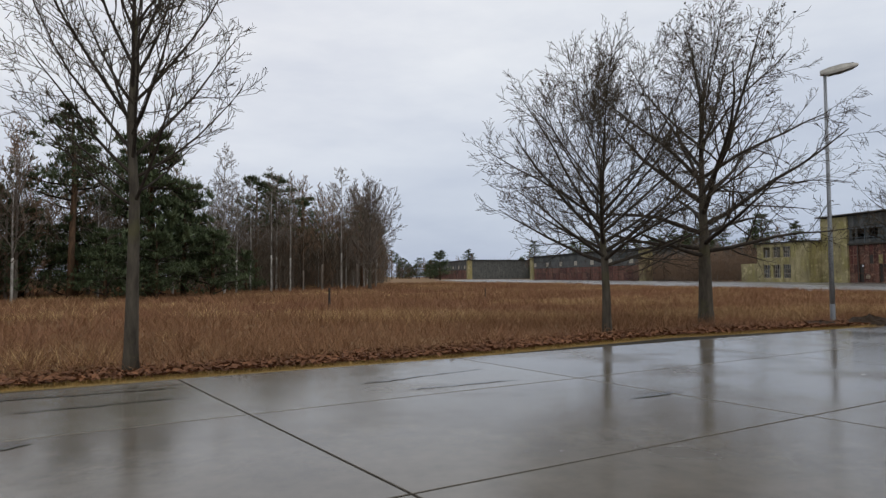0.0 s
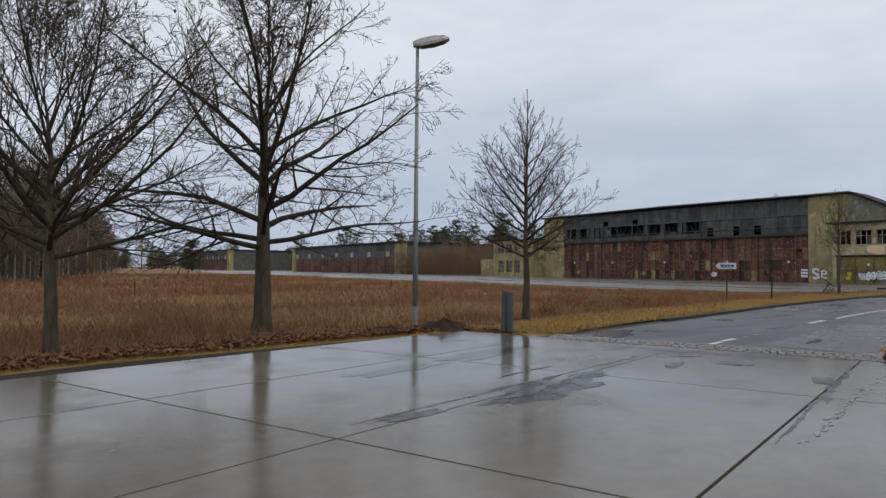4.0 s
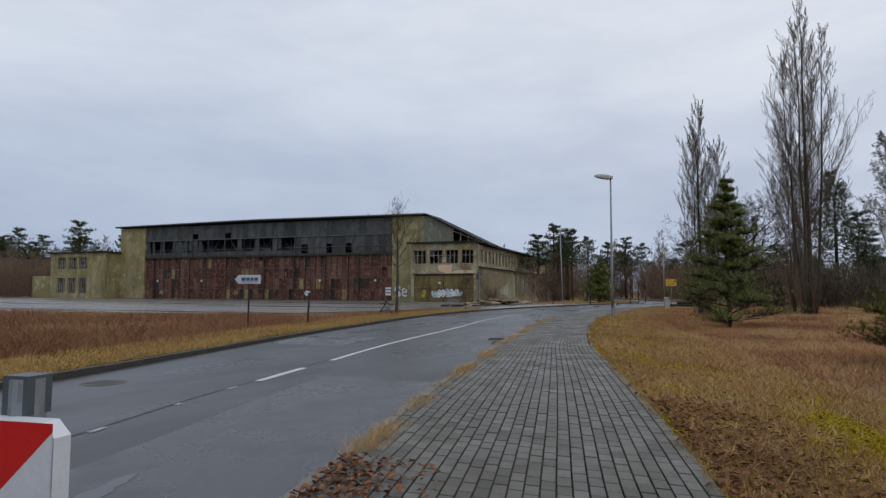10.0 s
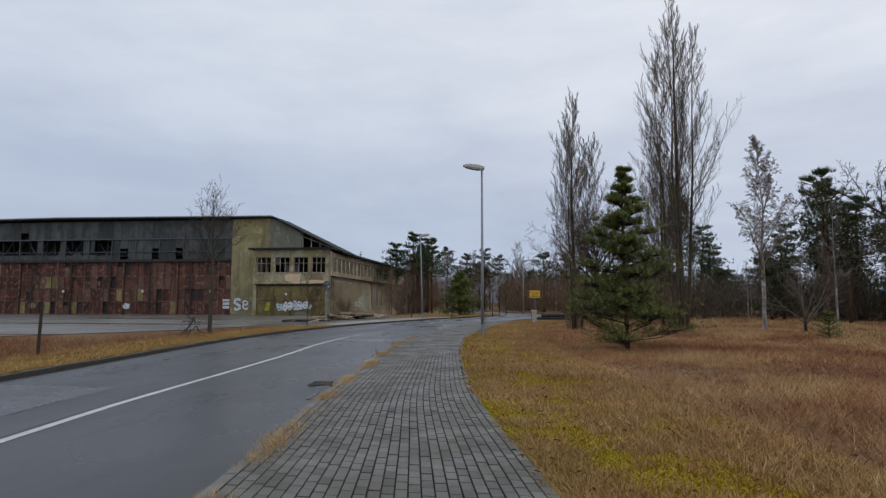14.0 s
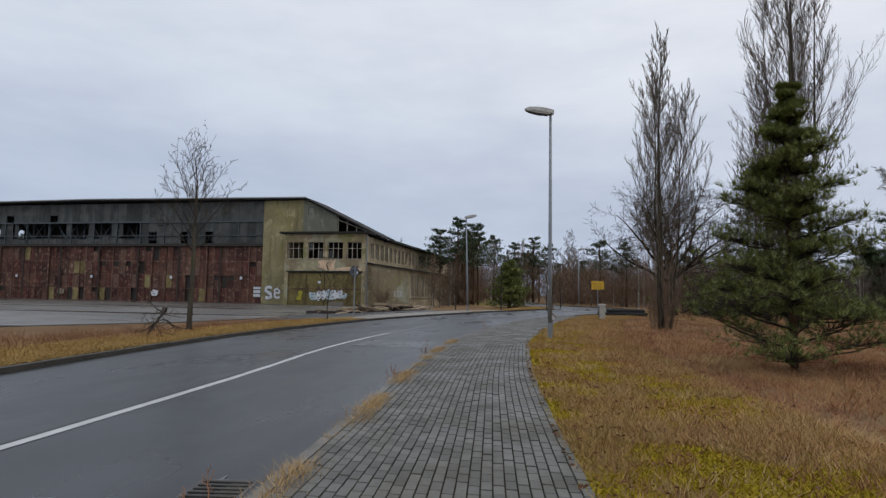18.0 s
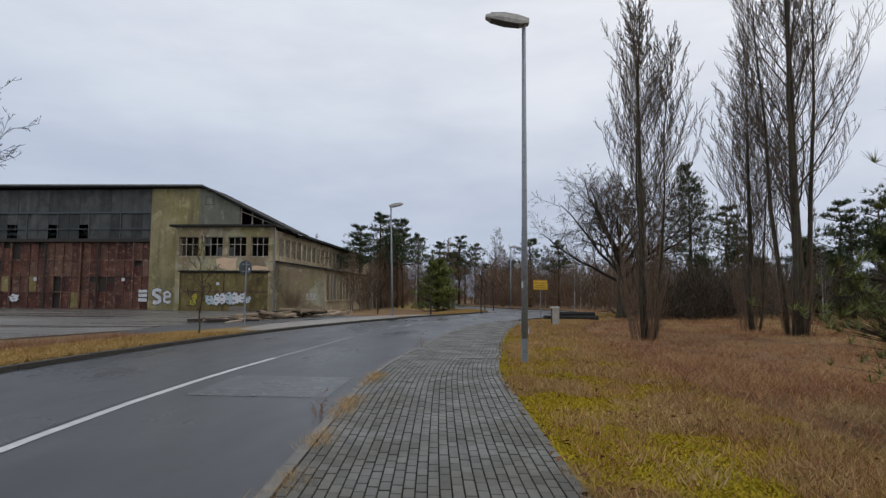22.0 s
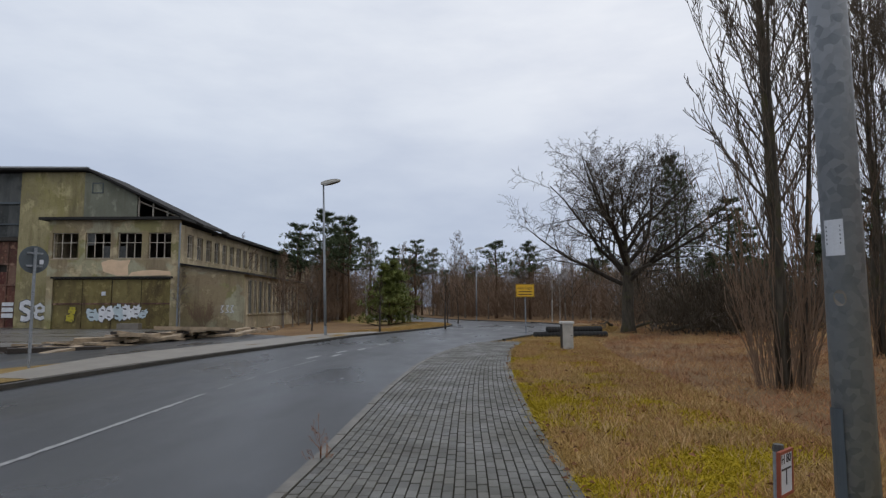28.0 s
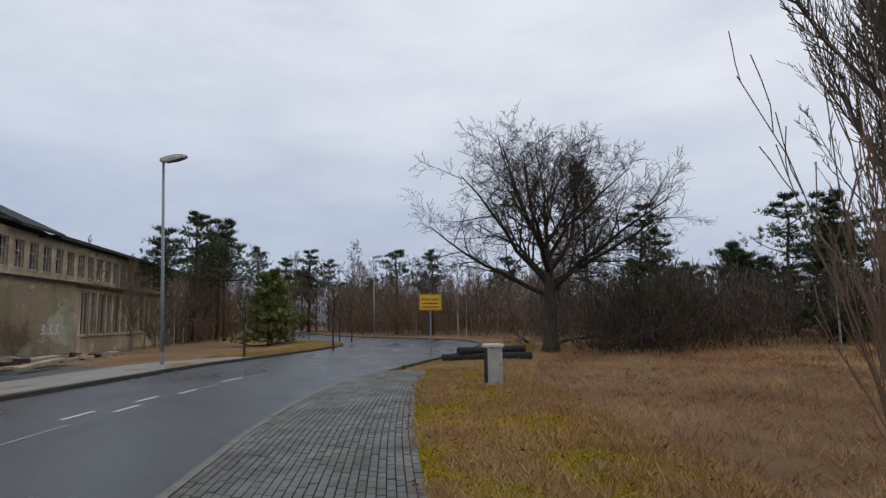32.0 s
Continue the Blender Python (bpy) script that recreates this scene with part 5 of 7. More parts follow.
        for q in r.sample(tips, min(leaves, len(tips))):
            u = Vector((r.gauss(0, 1), r.gauss(0, 1), r.gauss(0, 1))).normalized() * 0.05
            w = turned(r, u.normalized(), 1.57) * 0.028
            dead.face(q - u, q - w, q + u, q + w)
        part("dead_leaves", dead, M_BARK_DARK, ob, "a few dead leaves left on the tips")
    return ob


ROUND = dict(count=[9, 8, 7], **{"from": [0.16, 0.12, 0.15]}, ratio=[0.52, 0.5, 0.5], taper=[0.55, 0.5, 0.4], angle=[44, 42, 40], slim=[0.55, 0.55, 0.6], lift=[0.35, 0.3, 0.25, 0.15], sway=[0.07, 0.1, 0.13, 0.16], wood=2, thin=0.0045)
SPREAD = dict(ROUND, count=[9, 8, 7], angle=[48, 50, 46], lift=[0.15, 0.12, 0.1, 0.05], sway=[0.12, 0.16, 0.18, 0.2])
FAR = dict(ROUND, count=[6, 5], **{"from": [0.2, 0.15]}, wood=1, thin=0.011)

UPWARD = dict(ROUND, count=[9, 6, 4], ratio=[0.50, 0.48, 0.46], taper=[0.45, 0.4, 0.35], angle=[38, 40, 40], lift=[0.30, 0.28, 0.2, 0.1], sway=[0.05, 0.07, 0.10, 0.12], slim=[0.48, 0.55, 0.6], thin=0.0042)
UPWARD["from"] = [0.14, 0.15, 0.2]
crowned_tree("roadside_tree", pose(-0.73, 8.02, LOW, 0, 0, 160), 3, ((2.3, 0.9), (3.2, 1.7), (4.8, 2.15), (6.2, 1.9), (7.2, 1.2), (7.7, 0.2)), 2.35, 0.080, dict(UPWARD, count=[9, 6, 5], lift=[0.4, 0.3, 0.2, 0.1]), "bare roadside tree with split bark on its trunk", 32, (60, 14), 0.9, bulk=0.24)
crowned_tree("roadside_tree", pose(8.45, 11.2, LOW, 0, 0, 10), 5, ((1.5, 1.8), (2.2, 3.0), (3.3, 3.35), (4.6, 3.0), (5.6, 2.4), (6.4, 1.5), (6.9, 0.3)), 1.6, 0.092, dict(UPWARD, count=[11, 7, 4], lift=[0.22, 0.2, 0.15, 0.1]), "bare roadside tree with a dense round crown", 34, (80, 12), 0.62, bulk=0.36, skew=(-0.2, 0.1))
crowned_tree("roadside_tree", pose(12.42, 12.95, LOW, 0, 0, 205), 8, ((1.4, 2.6), (2.4, 3.9), (4.3, 4.2), (6.0, 3.7), (7.6, 2.7), (8.6, 1.4), (9.1, 0.2)), 1.9, 0.165, dict(UPWARD, count=[9, 7, 5], sway=[0.09, 0.12, 0.14, 0.16], lift=[0.2, 0.15, 0.1, 0.05], angle=[44, 46, 44], thin=0.005), "old bare tree with wide dark limbs and dead leaves", 28, (84, 14), 0.72, bulk=0.36, leaves=420)
crowned_tree("roadside_tree", pose(19.15, 11.75, LOW, 0, 0, 0), 11, ((1.75, 1.2), (2.3, 2.2), (2.9, 2.3), (4.0, 1.85), (5.3, 1.1), (6.35, 0.1)), 1.75, 0.082, dict(UPWARD, count=[10, 6, 4], lift=[0.35, 0.3, 0.2, 0.1], angle=[36, 38, 36], thin=0.0038), "young bare tree with a cone-shaped crown", 42, (76, 22), 1.0, bulk=0.34)
crowned_tree("young_tree", pose(47.4, 15.5, LOW + 0.05, 0, 0, 0), 17, ((2.3, 0.4), (3.0, 0.9), (4.0, 1.45), (5.2, 1.3), (6.4, 0.2)), 2.3, 0.07, dict(UPWARD, count=[7, 6, 4], thin=0.0045), "young bare tree beside a broken branch", 20, (58, 16), 0.85, bulk=0.2)
bare_tree("young_tree", pose(55.9, 14.6, LOW + 0.05, 0, 0, 90), 19, 3.2, 0.9, 0.026, dict(FAR, count=[6, 4], thin=0.005), "thin bare sapling on the verge", "tree", 11, 44, reach=0.45)
crowned_tree("oak", pose(79.5, -3.3, LOW, 0, 0, 60) @ Matrix.Diagonal((1.06, 1.06, 0.92, 1)), 23, ((1.2, 2.6), (2.4, 4.8), (4.4, 6.0), (6.8, 6.4), (8.8, 5.4), (10.0, 3.4), (10.6, 0.4)), 2.6, 0.27, dict(UPWARD, count=[11, 9, 5], sway=[0.15, 0.18, 0.2, 0.2], lift=[0.3, 0.2, 0.12, 0.05], angle=[48, 48, 46], ratio=[0.58, 0.52, 0.48], thin=0.0068), "broad bare oak with crooked mossy limbs", 20, (62, 10), 0.6, first=0.0, bulk=0.33)


crowned_tree("wood_tree", pose(9.4, 57.0, LOW), 27, ((2.0, 1.6), (3.5, 3.2), (6.0, 3.7), (8.5, 2.9), (10.2, 1.5), (10.9, 0.2)), 1.6, 0.15, dict(UPWARD, count=[9, 7, 4], thin=0.012), "round-crowned bare tree at the wood corner", 30, (58, 12), 0.7, bulk=0.35, mats=(M_BARK, M_TWIG_GREY, M_TWIG_GREY))


def poplar(m, seed, height, width, stems, label, shoots=60, limbs_n=44):
    """A bare column poplar: long boughs that leave the stems low and sweep upward, a sheaf of shoots at the foot."""
    r = random.Random(seed)
    ob = thing("poplar", m, label, "tree")
    limbs, twigs, sheaf = Mesh(), Mesh(), Mesh()
    spec = dict(count=[11, 7], **{"from": [0.1, 0.12]}, ratio=[0.40, 0.42], taper=[0.55, 0.35], angle=[27, 30], slim=[0.5, 0.55], lift=[1.0, 0.7, 0.5], sway=[0.05, 0.08, 0.12], wood=1, thin=0.0065)
    marks = (0, 0.12, 0.3, 0.5, 0.7, 0.88, 1.0)

    def spindle(f):
        return width / 2 * (min(1.0, 0.30 + 1.9 * max(f - 0.06, 0)) if f < 0.42 else ((1 - f) / 0.58) ** 0.72)

    for s in range(stems):
        a = 2.2 * s + 0.5
        off = 0.0 if s == 0 else 0.32
        base = Vector((math.cos(a) * off, math.sin(a) * off, 0))
        tall = height * (0.95 if s == 0 else r.uniform(0.70, 0.88))
        lean = Vector((math.cos(a), math.sin(a), 0)) * (0 if s == 0 else width * 0.17)
        pts = [base + lean * f ** 0.7 + Vector((r.gauss(0, 0.05), r.gauss(0, 0.05), tall * f)) for f in marks]
        pts[0] = base + Vector((0, 0, -0.1))
        g = 0.0105 * tall if s == 0 else 0.0062 * tall
        part("trunk", Mesh().tube(pts, [g, g * 0.86, g * 0.72, g * 0.5, g * 0.3, g * 0.14, 0.01], 10), M_BARK, ob, smooth=True)
        n = round(limbs_n * (1 if s == 0 else 0.6))
        for i in range(n):
            f = 0.15 + 0.83 * ((i + r.random()) / n) ** 0.8
            k = max(j for j, e in enumerate(marks[:-1]) if e <= f)
            q = pts[k].lerp(pts[k + 1], (f - marks[k]) / (marks[k + 1] - marks[k]))
            b = 2.4 * i + r.uniform(-0.5, 0.5)
            t = radians(r.uniform(34, 52) - 14 * f)
            d = Vector((math.cos(b) * math.sin(t), math.sin(b) * math.sin(t), math.cos(t)))
            reach = spindle(min(q.z / height + 0.09, 0.975)) * r.uniform(0.7, 1.05) * (1 if s == 0 else 0.72)
            size = min(max(reach * 2.3, 1.1), (height - q.z) * 1.05 + 0.9)
            bough(r, q, d, size, max(g * 0.25 * (1 - f) ** 0.8, 0.009), 0, spec, limbs, twigs)
    whip = dict(spec, count=[6, 6], ratio=[0.3, 0.28], lift=[0.3, 0.25, 0.3], angle=[16, 16])
    for i in range(shoots):
        a, off = r.uniform(0, 6.28), 0.12 + 0.34 * r.random() ** 0.6
        start = Vector((math.cos(a) * off, math.sin(a) * off, -0.05))
        tilt = r.uniform(0.04, 0.22)
        d = Vector((math.cos(a) * tilt, math.sin(a) * tilt, 1)).normalized()
        bough(r, start, d, r.uniform(1.2, 4.4), r.uniform(0.006, 0.012), 1, whip, sheaf, sheaf)
    tagged(part("branchwork", limbs, M_TWIG_POPLAR, ob, smooth=True), "", "", "", "stuff")
    part("crown", twigs, M_TWIG_POPLAR, ob)
    tagged(part("sucker_growth", sheaf, M_TWIG_RED, ob, "brown upright shoots round the foot"), "", "", "", "stuff")
    return ob


poplar(pose(58.1, 0.45, LOW), 31, 13.2, 3.9, 3, "bare column poplar with a skirt of shoots", 64)
poplar(pose(60.6, -5.6, LOW), 37, 20.2, 5.6, 4, "tall bare column poplar with heavy stems", 40, 48)
poplar(pose(64.0, -5.4, LOW), 41, 12.5, 4.0, 3, "smaller leaning column poplar", 36)


def tuft(mesh, r, p, d, size, blades, wide):
    """A brush of needles round a shoot tip."""
    for i in range(blades):
        n = turned(r, d, radians(r.uniform(15, 80)))
        s = Vector((-n.y, n.x, 0.3)).normalized() * wide
        tip = p + n * size * r.uniform(0.7, 1.2)
        q = p + n * size * 0.06
        k = len(mesh.v)
        mesh.v += [tuple(q - s), tuple(q + s), tuple(tip)]
        mesh.f.append((k, k + 1, k + 2))


def pine(name, m, seed, height, width, label, mat, bark_mat=None, whorls=17, per=7, tufts=11, blades=14, size=0.15, wide=0.006, bare=0.06, droop=0.25, shape=0.8):
    """A conifer: whorls of boughs, each with brushes of needles."""
    r = random.Random(seed)
    ob = thing(name, m, label, "tree")
    trunk, limbs, needles = Mesh(), Mesh(), Mesh()
    pts = [Vector((0, 0, -0.1))] + [Vector((r.gauss(0, 0.03), r.gauss(0, 0.03), height * f)) for f in (0.25, 0.5, 0.75, 0.97)]
    g = 0.016 * height + 0.02
    trunk.tube(pts, [g * 1.2, g * 0.85, g * 0.55, g * 0.3, 0.01], 8)
    for w in range(whorls):
        f = bare + (1 - bare) * (w + r.uniform(-0.2, 0.2)) / whorls
        z = height * min(max(f, 0.02), 0.96)
        rise = (1 - f) ** shape
        reach = width / 2 * (0.12 + 0.88 * rise) * (0.55 + 0.45 * min(1, f / 0.18))
        for b in range(per if f < 0.85 else 5):
            a = 2 * math.pi * (b + r.uniform(-0.3, 0.3)) / per + w * 0.9
            long = reach * r.uniform(0.62, 1.15)
            d = Vector((math.cos(a), math.sin(a), 0.55 - (1 - f) * droop * 2.2)).normalized()
            p, line = Vector((0, 0, z)), [Vector((0, 0, z))]
            for i in range(4):
                d = (d + Vector((r.gauss(0, 0.08), r.gauss(0, 0.08), 0.10))).normalized()
                p = p + d * long / 4
                line.append(p.copy())
            limbs.tube(line, [0.008 + 0.012 * rise, 0.008 + 0.009 * rise, 0.008, 0.006, 0.004], 4, False)
            n = max(3, round(tufts * (0.35 + 0.65 * long / (width / 2))))
            for i in range(n):
                e = 0.22 + 0.78 * (i + r.random()) / n
                k = min(int(e * 4), 3)
                q = line[k].lerp(line[k + 1], e * 4 - k)
                out = turned(r, d, radians(r.uniform(10, 70)))
                q2 = q + out * long * 0.26 * r.uniform(0.15, 1.0) * (1.15 - e)
                tuft(needles, r, q2, (out + Vector((0, 0, 0.35))).normalized(), size, blades, wide)
    for i in range(10):
        tuft(needles, r, Vector((r.gauss(0, 0.05), r.gauss(0, 0.05), height * r.uniform(0.9, 0.99))), Vector((0, 0, 1)), size, blades, wide)
    part("trunk", trunk, bark_mat or M_PINEBARK, ob, smooth=True)
    tagged(part("branchwork", limbs, M_BARK_DARK, ob), "", "", "", "stuff")
    part("crown", needles, mat, ob)
    return ob


pine("pine", pose(50.2, -8.6, LOW), 57, 1.1, 1.5, "low pine seedling in the heath", M_NEEDLE, whorls=6, per=6, tufts=8, blades=12)
pine("pine", pose(46.5, -10.5, LOW), 58, 0.9, 1.4, "low pine seedling in the heath", M_NEEDLE_YELLOW, whorls=6, per=6, tufts=8, blades=12)
pine("spruce", pose(111.0, -18.0, LOW), 63, 17.2, 13.5, "tall dark spruce behind the oak", M_NEEDLE_DARK, M_BARK_DARK, whorls=30, per=10, tufts=14, blades=11, size=0.5, wide=0.034, droop=0.45, shape=0.9)
bare_tree("birch", pose(57.0, -8.75, LOW, 0, 0, 0), 67, 9.9, 2.6, 0.10, dict(ROUND, count=[10, 9, 7], thin=0.0055, lift=[0.35, 0.0, -0.5, -0.8], angle=[40, 44, 40], slim=[0.4, 0.5, 0.6]), "slender white birch with drooping twigs", "tree", 20, 36, mats=(M_BIRCH, M_TWIG_GREY, M_TWIG_GREY), reach=0.42)
bare_tree("bush", pose(54.6, -9.6, LOW, 0, 0, 0), 69, 4.8, 0.6, 0.07, dict(ROUND, count=[6, 5, 4], thin=0.009), "bare crooked shrub beside a birch", "shrub", 7, 46, mats=(M_BARK_DARK, M_TWIG_GREY, M_TWIG_GREY), trunk_on=False)
bare_tree("roadside_tree", pose(50.8, -15.2, LOW, 0, 0, 30), 71, 10.6, 2.2, 0.2, dict(SPREAD, count=[10, 8, 6], thin=0.010), "broad dark bare tree at the heath edge", "tree", 9, 62, reach=0.85, trunk_on=False)

# ---- woods around the open ground ----


def wood_tree(kind, seed):
    r = random.Random(seed)
    if kind == "bare":
        return bare_tree("wood_tree", pose(0, 0, -500), seed, 8.5, 2.2, 0.10, dict(FAR, count=[7, 6], lift=[0.4, 0.3, 0.2], thin=0.013), "thin bare tree of the mixed wood", "tree", 15, 40, mats=(M_TWIG_GREY, M_TWIG, M_TWIG_RED), reach=0.5)
    if kind == "birch":
        return bare_tree("wood_birch", pose(0, 0, -500), seed, 10.0, 3.0, 0.08, dict(FAR, count=[7, 6], lift=[0.35, 0.0, -0.3], thin=0.012), "slim pale birch of the wood edge", "tree", 15, 34, mats=(M_BIRCH, M_TWIG_GREY, M_TWIG_GREY), reach=0.42)
    if kind == "bush":
        return bare_tree("wood_shrub", pose(0, 0, -500), seed, 4.2, 0.4, 0.05, dict(FAR, count=[9, 8], angle=[30, 34], lift=[0.4, 0.3, 0.2], thin=0.012), "bare brown thicket shrub", "shrub", 12, 46, mats=(M_TWIG_RED, M_TWIG_RED, M_TWIG_RED), reach=0.95, trunk_on=False)
    if kind == "pine":
        return cloud_pine("wood_pine", seed, 10.0, 0.58, 2.5, M_NEEDLE_DARK, "tall pine of the mixed wood with a flat crown")
    return cloud_pine("wood_evergreen", seed, 6.0, 0.10, 2.7, M_NEEDLE_DARK, "bushy dark green conifer of the wood", 26, 40)


def cloud_pine(name, seed, height, low, spread, mat, label, limbs_n=15, tufts=34, size=0.40, wide_by=0.034, stout=1.0, narrow=0.72, bend=1.6):
    """A pine whose boughs end in flattened clouds of needles, with gaps between them."""
    r = random.Random(seed)
    ob = thing(name, pose(0, 0, -500), label, "tree")
    trunk, limbs, needles = Mesh(), Mesh(), Mesh()
    pts = [Vector((0, 0, -0.2))] + [Vector((r.gauss(0, 0.012) * height * f, r.gauss(0, 0.012) * height * f, height * f)) for f in (0.3, 0.55, 0.8, 0.95)]
    trunk.tube(pts, [g * stout for g in (0.2, 0.15, 0.12, 0.08, 0.03)], 7)
    for i in range(limbs_n):
        f = (i + r.random()) / limbs_n
        z = height * (low + (0.97 - low) * f)
        a = 2.4 * i + r.uniform(-0.5, 0.5)
        long = spread * (1.0 - narrow * f ** bend) * r.uniform(0.6, 1.12)
        d = Vector((math.cos(a), math.sin(a), r.uniform(0.05, 0.45)))
        start = Vector((0, 0, z - 0.1 * height * (1 - f)))
        mid, tip = start + d * long * 0.55 - Vector((0, 0, 0.05 * long)), start + d * long
        limbs.tube([start, mid, tip], [g * stout for g in (0.06, 0.04, 0.015)], 4, False)
        wide = ((0.12 if narrow < 0.8 else 0.03) + 0.54 * (1 - f) ** 0.8) * spread * r.uniform(0.8, 1.15)
        for k in range(tufts):
            e = r.uniform(0.35, 1.0)
            q = start.lerp(tip, e) + Vector((r.gauss(0, 0.42) * wide, r.gauss(0, 0.42) * wide, abs(r.gauss(0, 0.2)) * wide))
            if size < 0.3:
                limbs.tube([start.lerp(tip, e * 0.8), q], [0.005, 0.002], 3, False)
            tuft(needles, r, q, Vector((r.gauss(0, 0.3), r.gauss(0, 0.3), 1)).normalized(), size, 9 if size > 0.3 else 18, wide_by)
    part("trunk", trunk, M_PINEBARK, ob, smooth=True)
    tagged(part("branchwork", limbs, M_BARK_DARK, ob), "", "", "", "stuff")
    part("crown", needles, mat, ob)
    return ob


STOCK = {kind: [wood_tree(kind, 100 + 10 * i + n) for n in range(3)] for i, kind in enumerate(("bare", "birch", "bush", "pine", "evergreen"))}
woods = random.Random(99)
round_bush = cloud_pine("evergreen", 61, 4.7, 0.06, 2.1, M_NEEDLE, "dense round evergreen beside the road", 34, 46)
heath_pine = cloud_pine("pine", 51, 5.75, 0.10, 1.8, M_NEEDLE, "young green pine with open boughs on the heath", 46, 105, 0.16, 0.0064, 0.42, 0.95, 1.15)
heath_pine.matrix_basis = pose(43.65, 0.1, LOW)
small_pine = cloud_pine("pine", 53, 2.5, 0.10, 1.1, M_NEEDLE_YELLOW, "small yellowish pine in the grass", 34, 80, 0.12, 0.0055, 0.25, 0.9, 1.2)
small_pine.matrix_basis = pose(31.4, -2.1, LOW)
round_bush.matrix_basis = pose(94.5, 10.4, LOW)


def plant(x, y, mix, tall, even=False):
    kind = woods.choices(list(mix), list(mix.values()))[0]
    s = tall * (1.0 if even else woods.uniform(0.72, 1.2) * (0.75 if kind == "bush" else 1.0))
    ob = copy_thing(woods.choice(STOCK[kind]), pose(x, y, LOW, 0, 0, woods.uniform(0, 360)) @ Matrix.Diagonal((s * woods.uniform(0.85, 1.15), s, s * woods.uniform(0.9, 1.1), 1)))
    return tagged(ob, "", "", "trees of the surrounding woods")


def belt(line, deep, count, mix, tall):
    """Trees scattered behind a line of (x, y), up to deep metres to its left."""
    pts = along(line, 1.0)
    for i in range(count):
        k = woods.randrange(len(pts) - 1)
        d = (pts[k + 1] - pts[k]).normalized()
        off = deep * woods.random() ** 1.5
        x, y = pts[k].x - d.y * off + woods.uniform(-1, 1), pts[k].y + d.x * off + woods.uniform(-1, 1)
        if not (68 < x < 97 and -17 < y < 4):  # the oak stands free
            plant(x, y, mix, tall)


EDGE_START = [(-34.0, 20.0), (-22.0, 30.0), (-13.5, 37.5), (-7.0, 46.0), (0.5, 55.0), (8.5, 66.0), (13.0, 82.0), (20.0, 120.0), (30.0, 172.0)]
EDGE_ROAD = [(106.0, 16.4), (114.0, 17.4), (122.0, 18.3), (140.0, 20.0)]
EDGE_BEND = [(150.0, 9.0), (128.0, 5.0), (116.0, 1.0), (108.0, -6.0), (99.0, -12.0)]
EDGE_HEATH = [(100.0, -8.0), (97.0, -20.0), (92.0, -33.0), (78.0, -48.0), (50.0, -58.0), (10.0, -62.0)]
belt(EDGE_START, 20, 290, {"bare": 9, "birch": 5, "bush": 3, "pine": 0.6}, 1.15)
belt(EDGE_ROAD, 3.0, 40, {"bare": 8, "bush": 4, "birch": 1}, 0.74)
belt(EDGE_BEND, 22, 110, {"bare": 8, "bush": 5, "birch": 1, "pine": 1}, 0.78)
belt([(142.0, 27.0), (144.0, 12.0), (142.0, -2.0)], 24, 70, {"bare": 7, "bush": 4, "birch": 2, "pine": 2}, 1.1)
belt(EDGE_HEATH[::-1], 26, 230, {"bare": 3, "bush": 2, "birch": 1, "pine": 8, "evergreen": 6}, 0.98)
belt([(30.0, 470.0), (70.0, 400.0), (135.0, 300.0), (138.0, 130.0), (136.0, 88.0)], -22, 130, {"bare": 3, "pine": 2, "evergreen": 5}, 1.5)
belt([(92.0, 103.0), (92.0, 132.0)], -10, 44, {"bare": 6, "bush": 3, "birch": 1.5}, 0.85)
belt([(-20.0, 330.0), (60.0, 400.0)], 20, 24, {"evergreen": 1}, 1.7)
belt([(134.0, 108.0), (135.0, 160.0), (134.0, 218.0)], -14, 64, {"pine": 5, "evergreen": 2, "bare": 2}, 1.55)
plant(61.0, 230.0, {"evergreen": 1}, 1.8)
for x, y in ((79.5, -8.5), (83.5, -9.5), (85.0, -5.0)):
    plant(x, y, {"bush": 1}, 0.9)
for x, y, s in ((-7.2, 43.0, 1.75), (-5.2, 43.4, 1.25), (-3.2, 42.0, 0.8), (-15.5, 40.0, 1.1), (-14.0, 41.0, 1.0), (-6.0, 38.5, 0.75), (-8.5, 37.5, 0.7)):
    plant(x, y, {"evergreen": 1}, s, True)
for x, y, s in ((-18.5, 36.5, 0.8), (-21.0, 34.0, 1.0), (-11.0, 41.0, 0.9), (-1.5, 50.5, 0.55), (-17.0, 38.5, 1.2)):
    plant(x, y, {"evergreen": 1}, s, True)
for x, y, s in ((-13.0, 37.0, 0.9), (-9.6, 40.2, 0.8), (-3.0, 48.5, 1.0), (-2.2, 49.6, 0.95), (-1.2, 50.6, 1.0), (0.4, 52.8, 1.0), (2.0, 55.0, 0.95), (-16.4, 35.0, 0.95)):
    plant(x, y, {"birch": 1}, s, True)
for x, y, s in ((-16.5, 42.0, 0.85), (-12.5, 46.0, 1.05), (-1.0, 57.0, 1.1), (0.8, 60.0, 1.12), (3.5, 66.0, 1.05), (-9.0, 48.0, 1.05)):
    plant(x, y, {"pine": 1}, s, True)
for x, y, s in ((8.8, 62.0, 1.25), (7.0, 60.0, 1.2), (10.4, 64.0, 1.1), (5.0, 58.0, 1.2), (3.2, 57.0, 1.0), (11.6, 68.0, 1.0)):
    plant(x, y, {"bare": 3, "birch": 1}, s, True)
plant(86.5, -11.0, {"evergreen": 1}, 0.8, True)
for x, y, s in ((108.0, 16.3, 1.0), (111.0, 18.9, 1.1), (113.5, 17.4, 1.02), (106.5, 20.5, 0.82)):
    plant(x, y, {"pine": 1}, s, True)
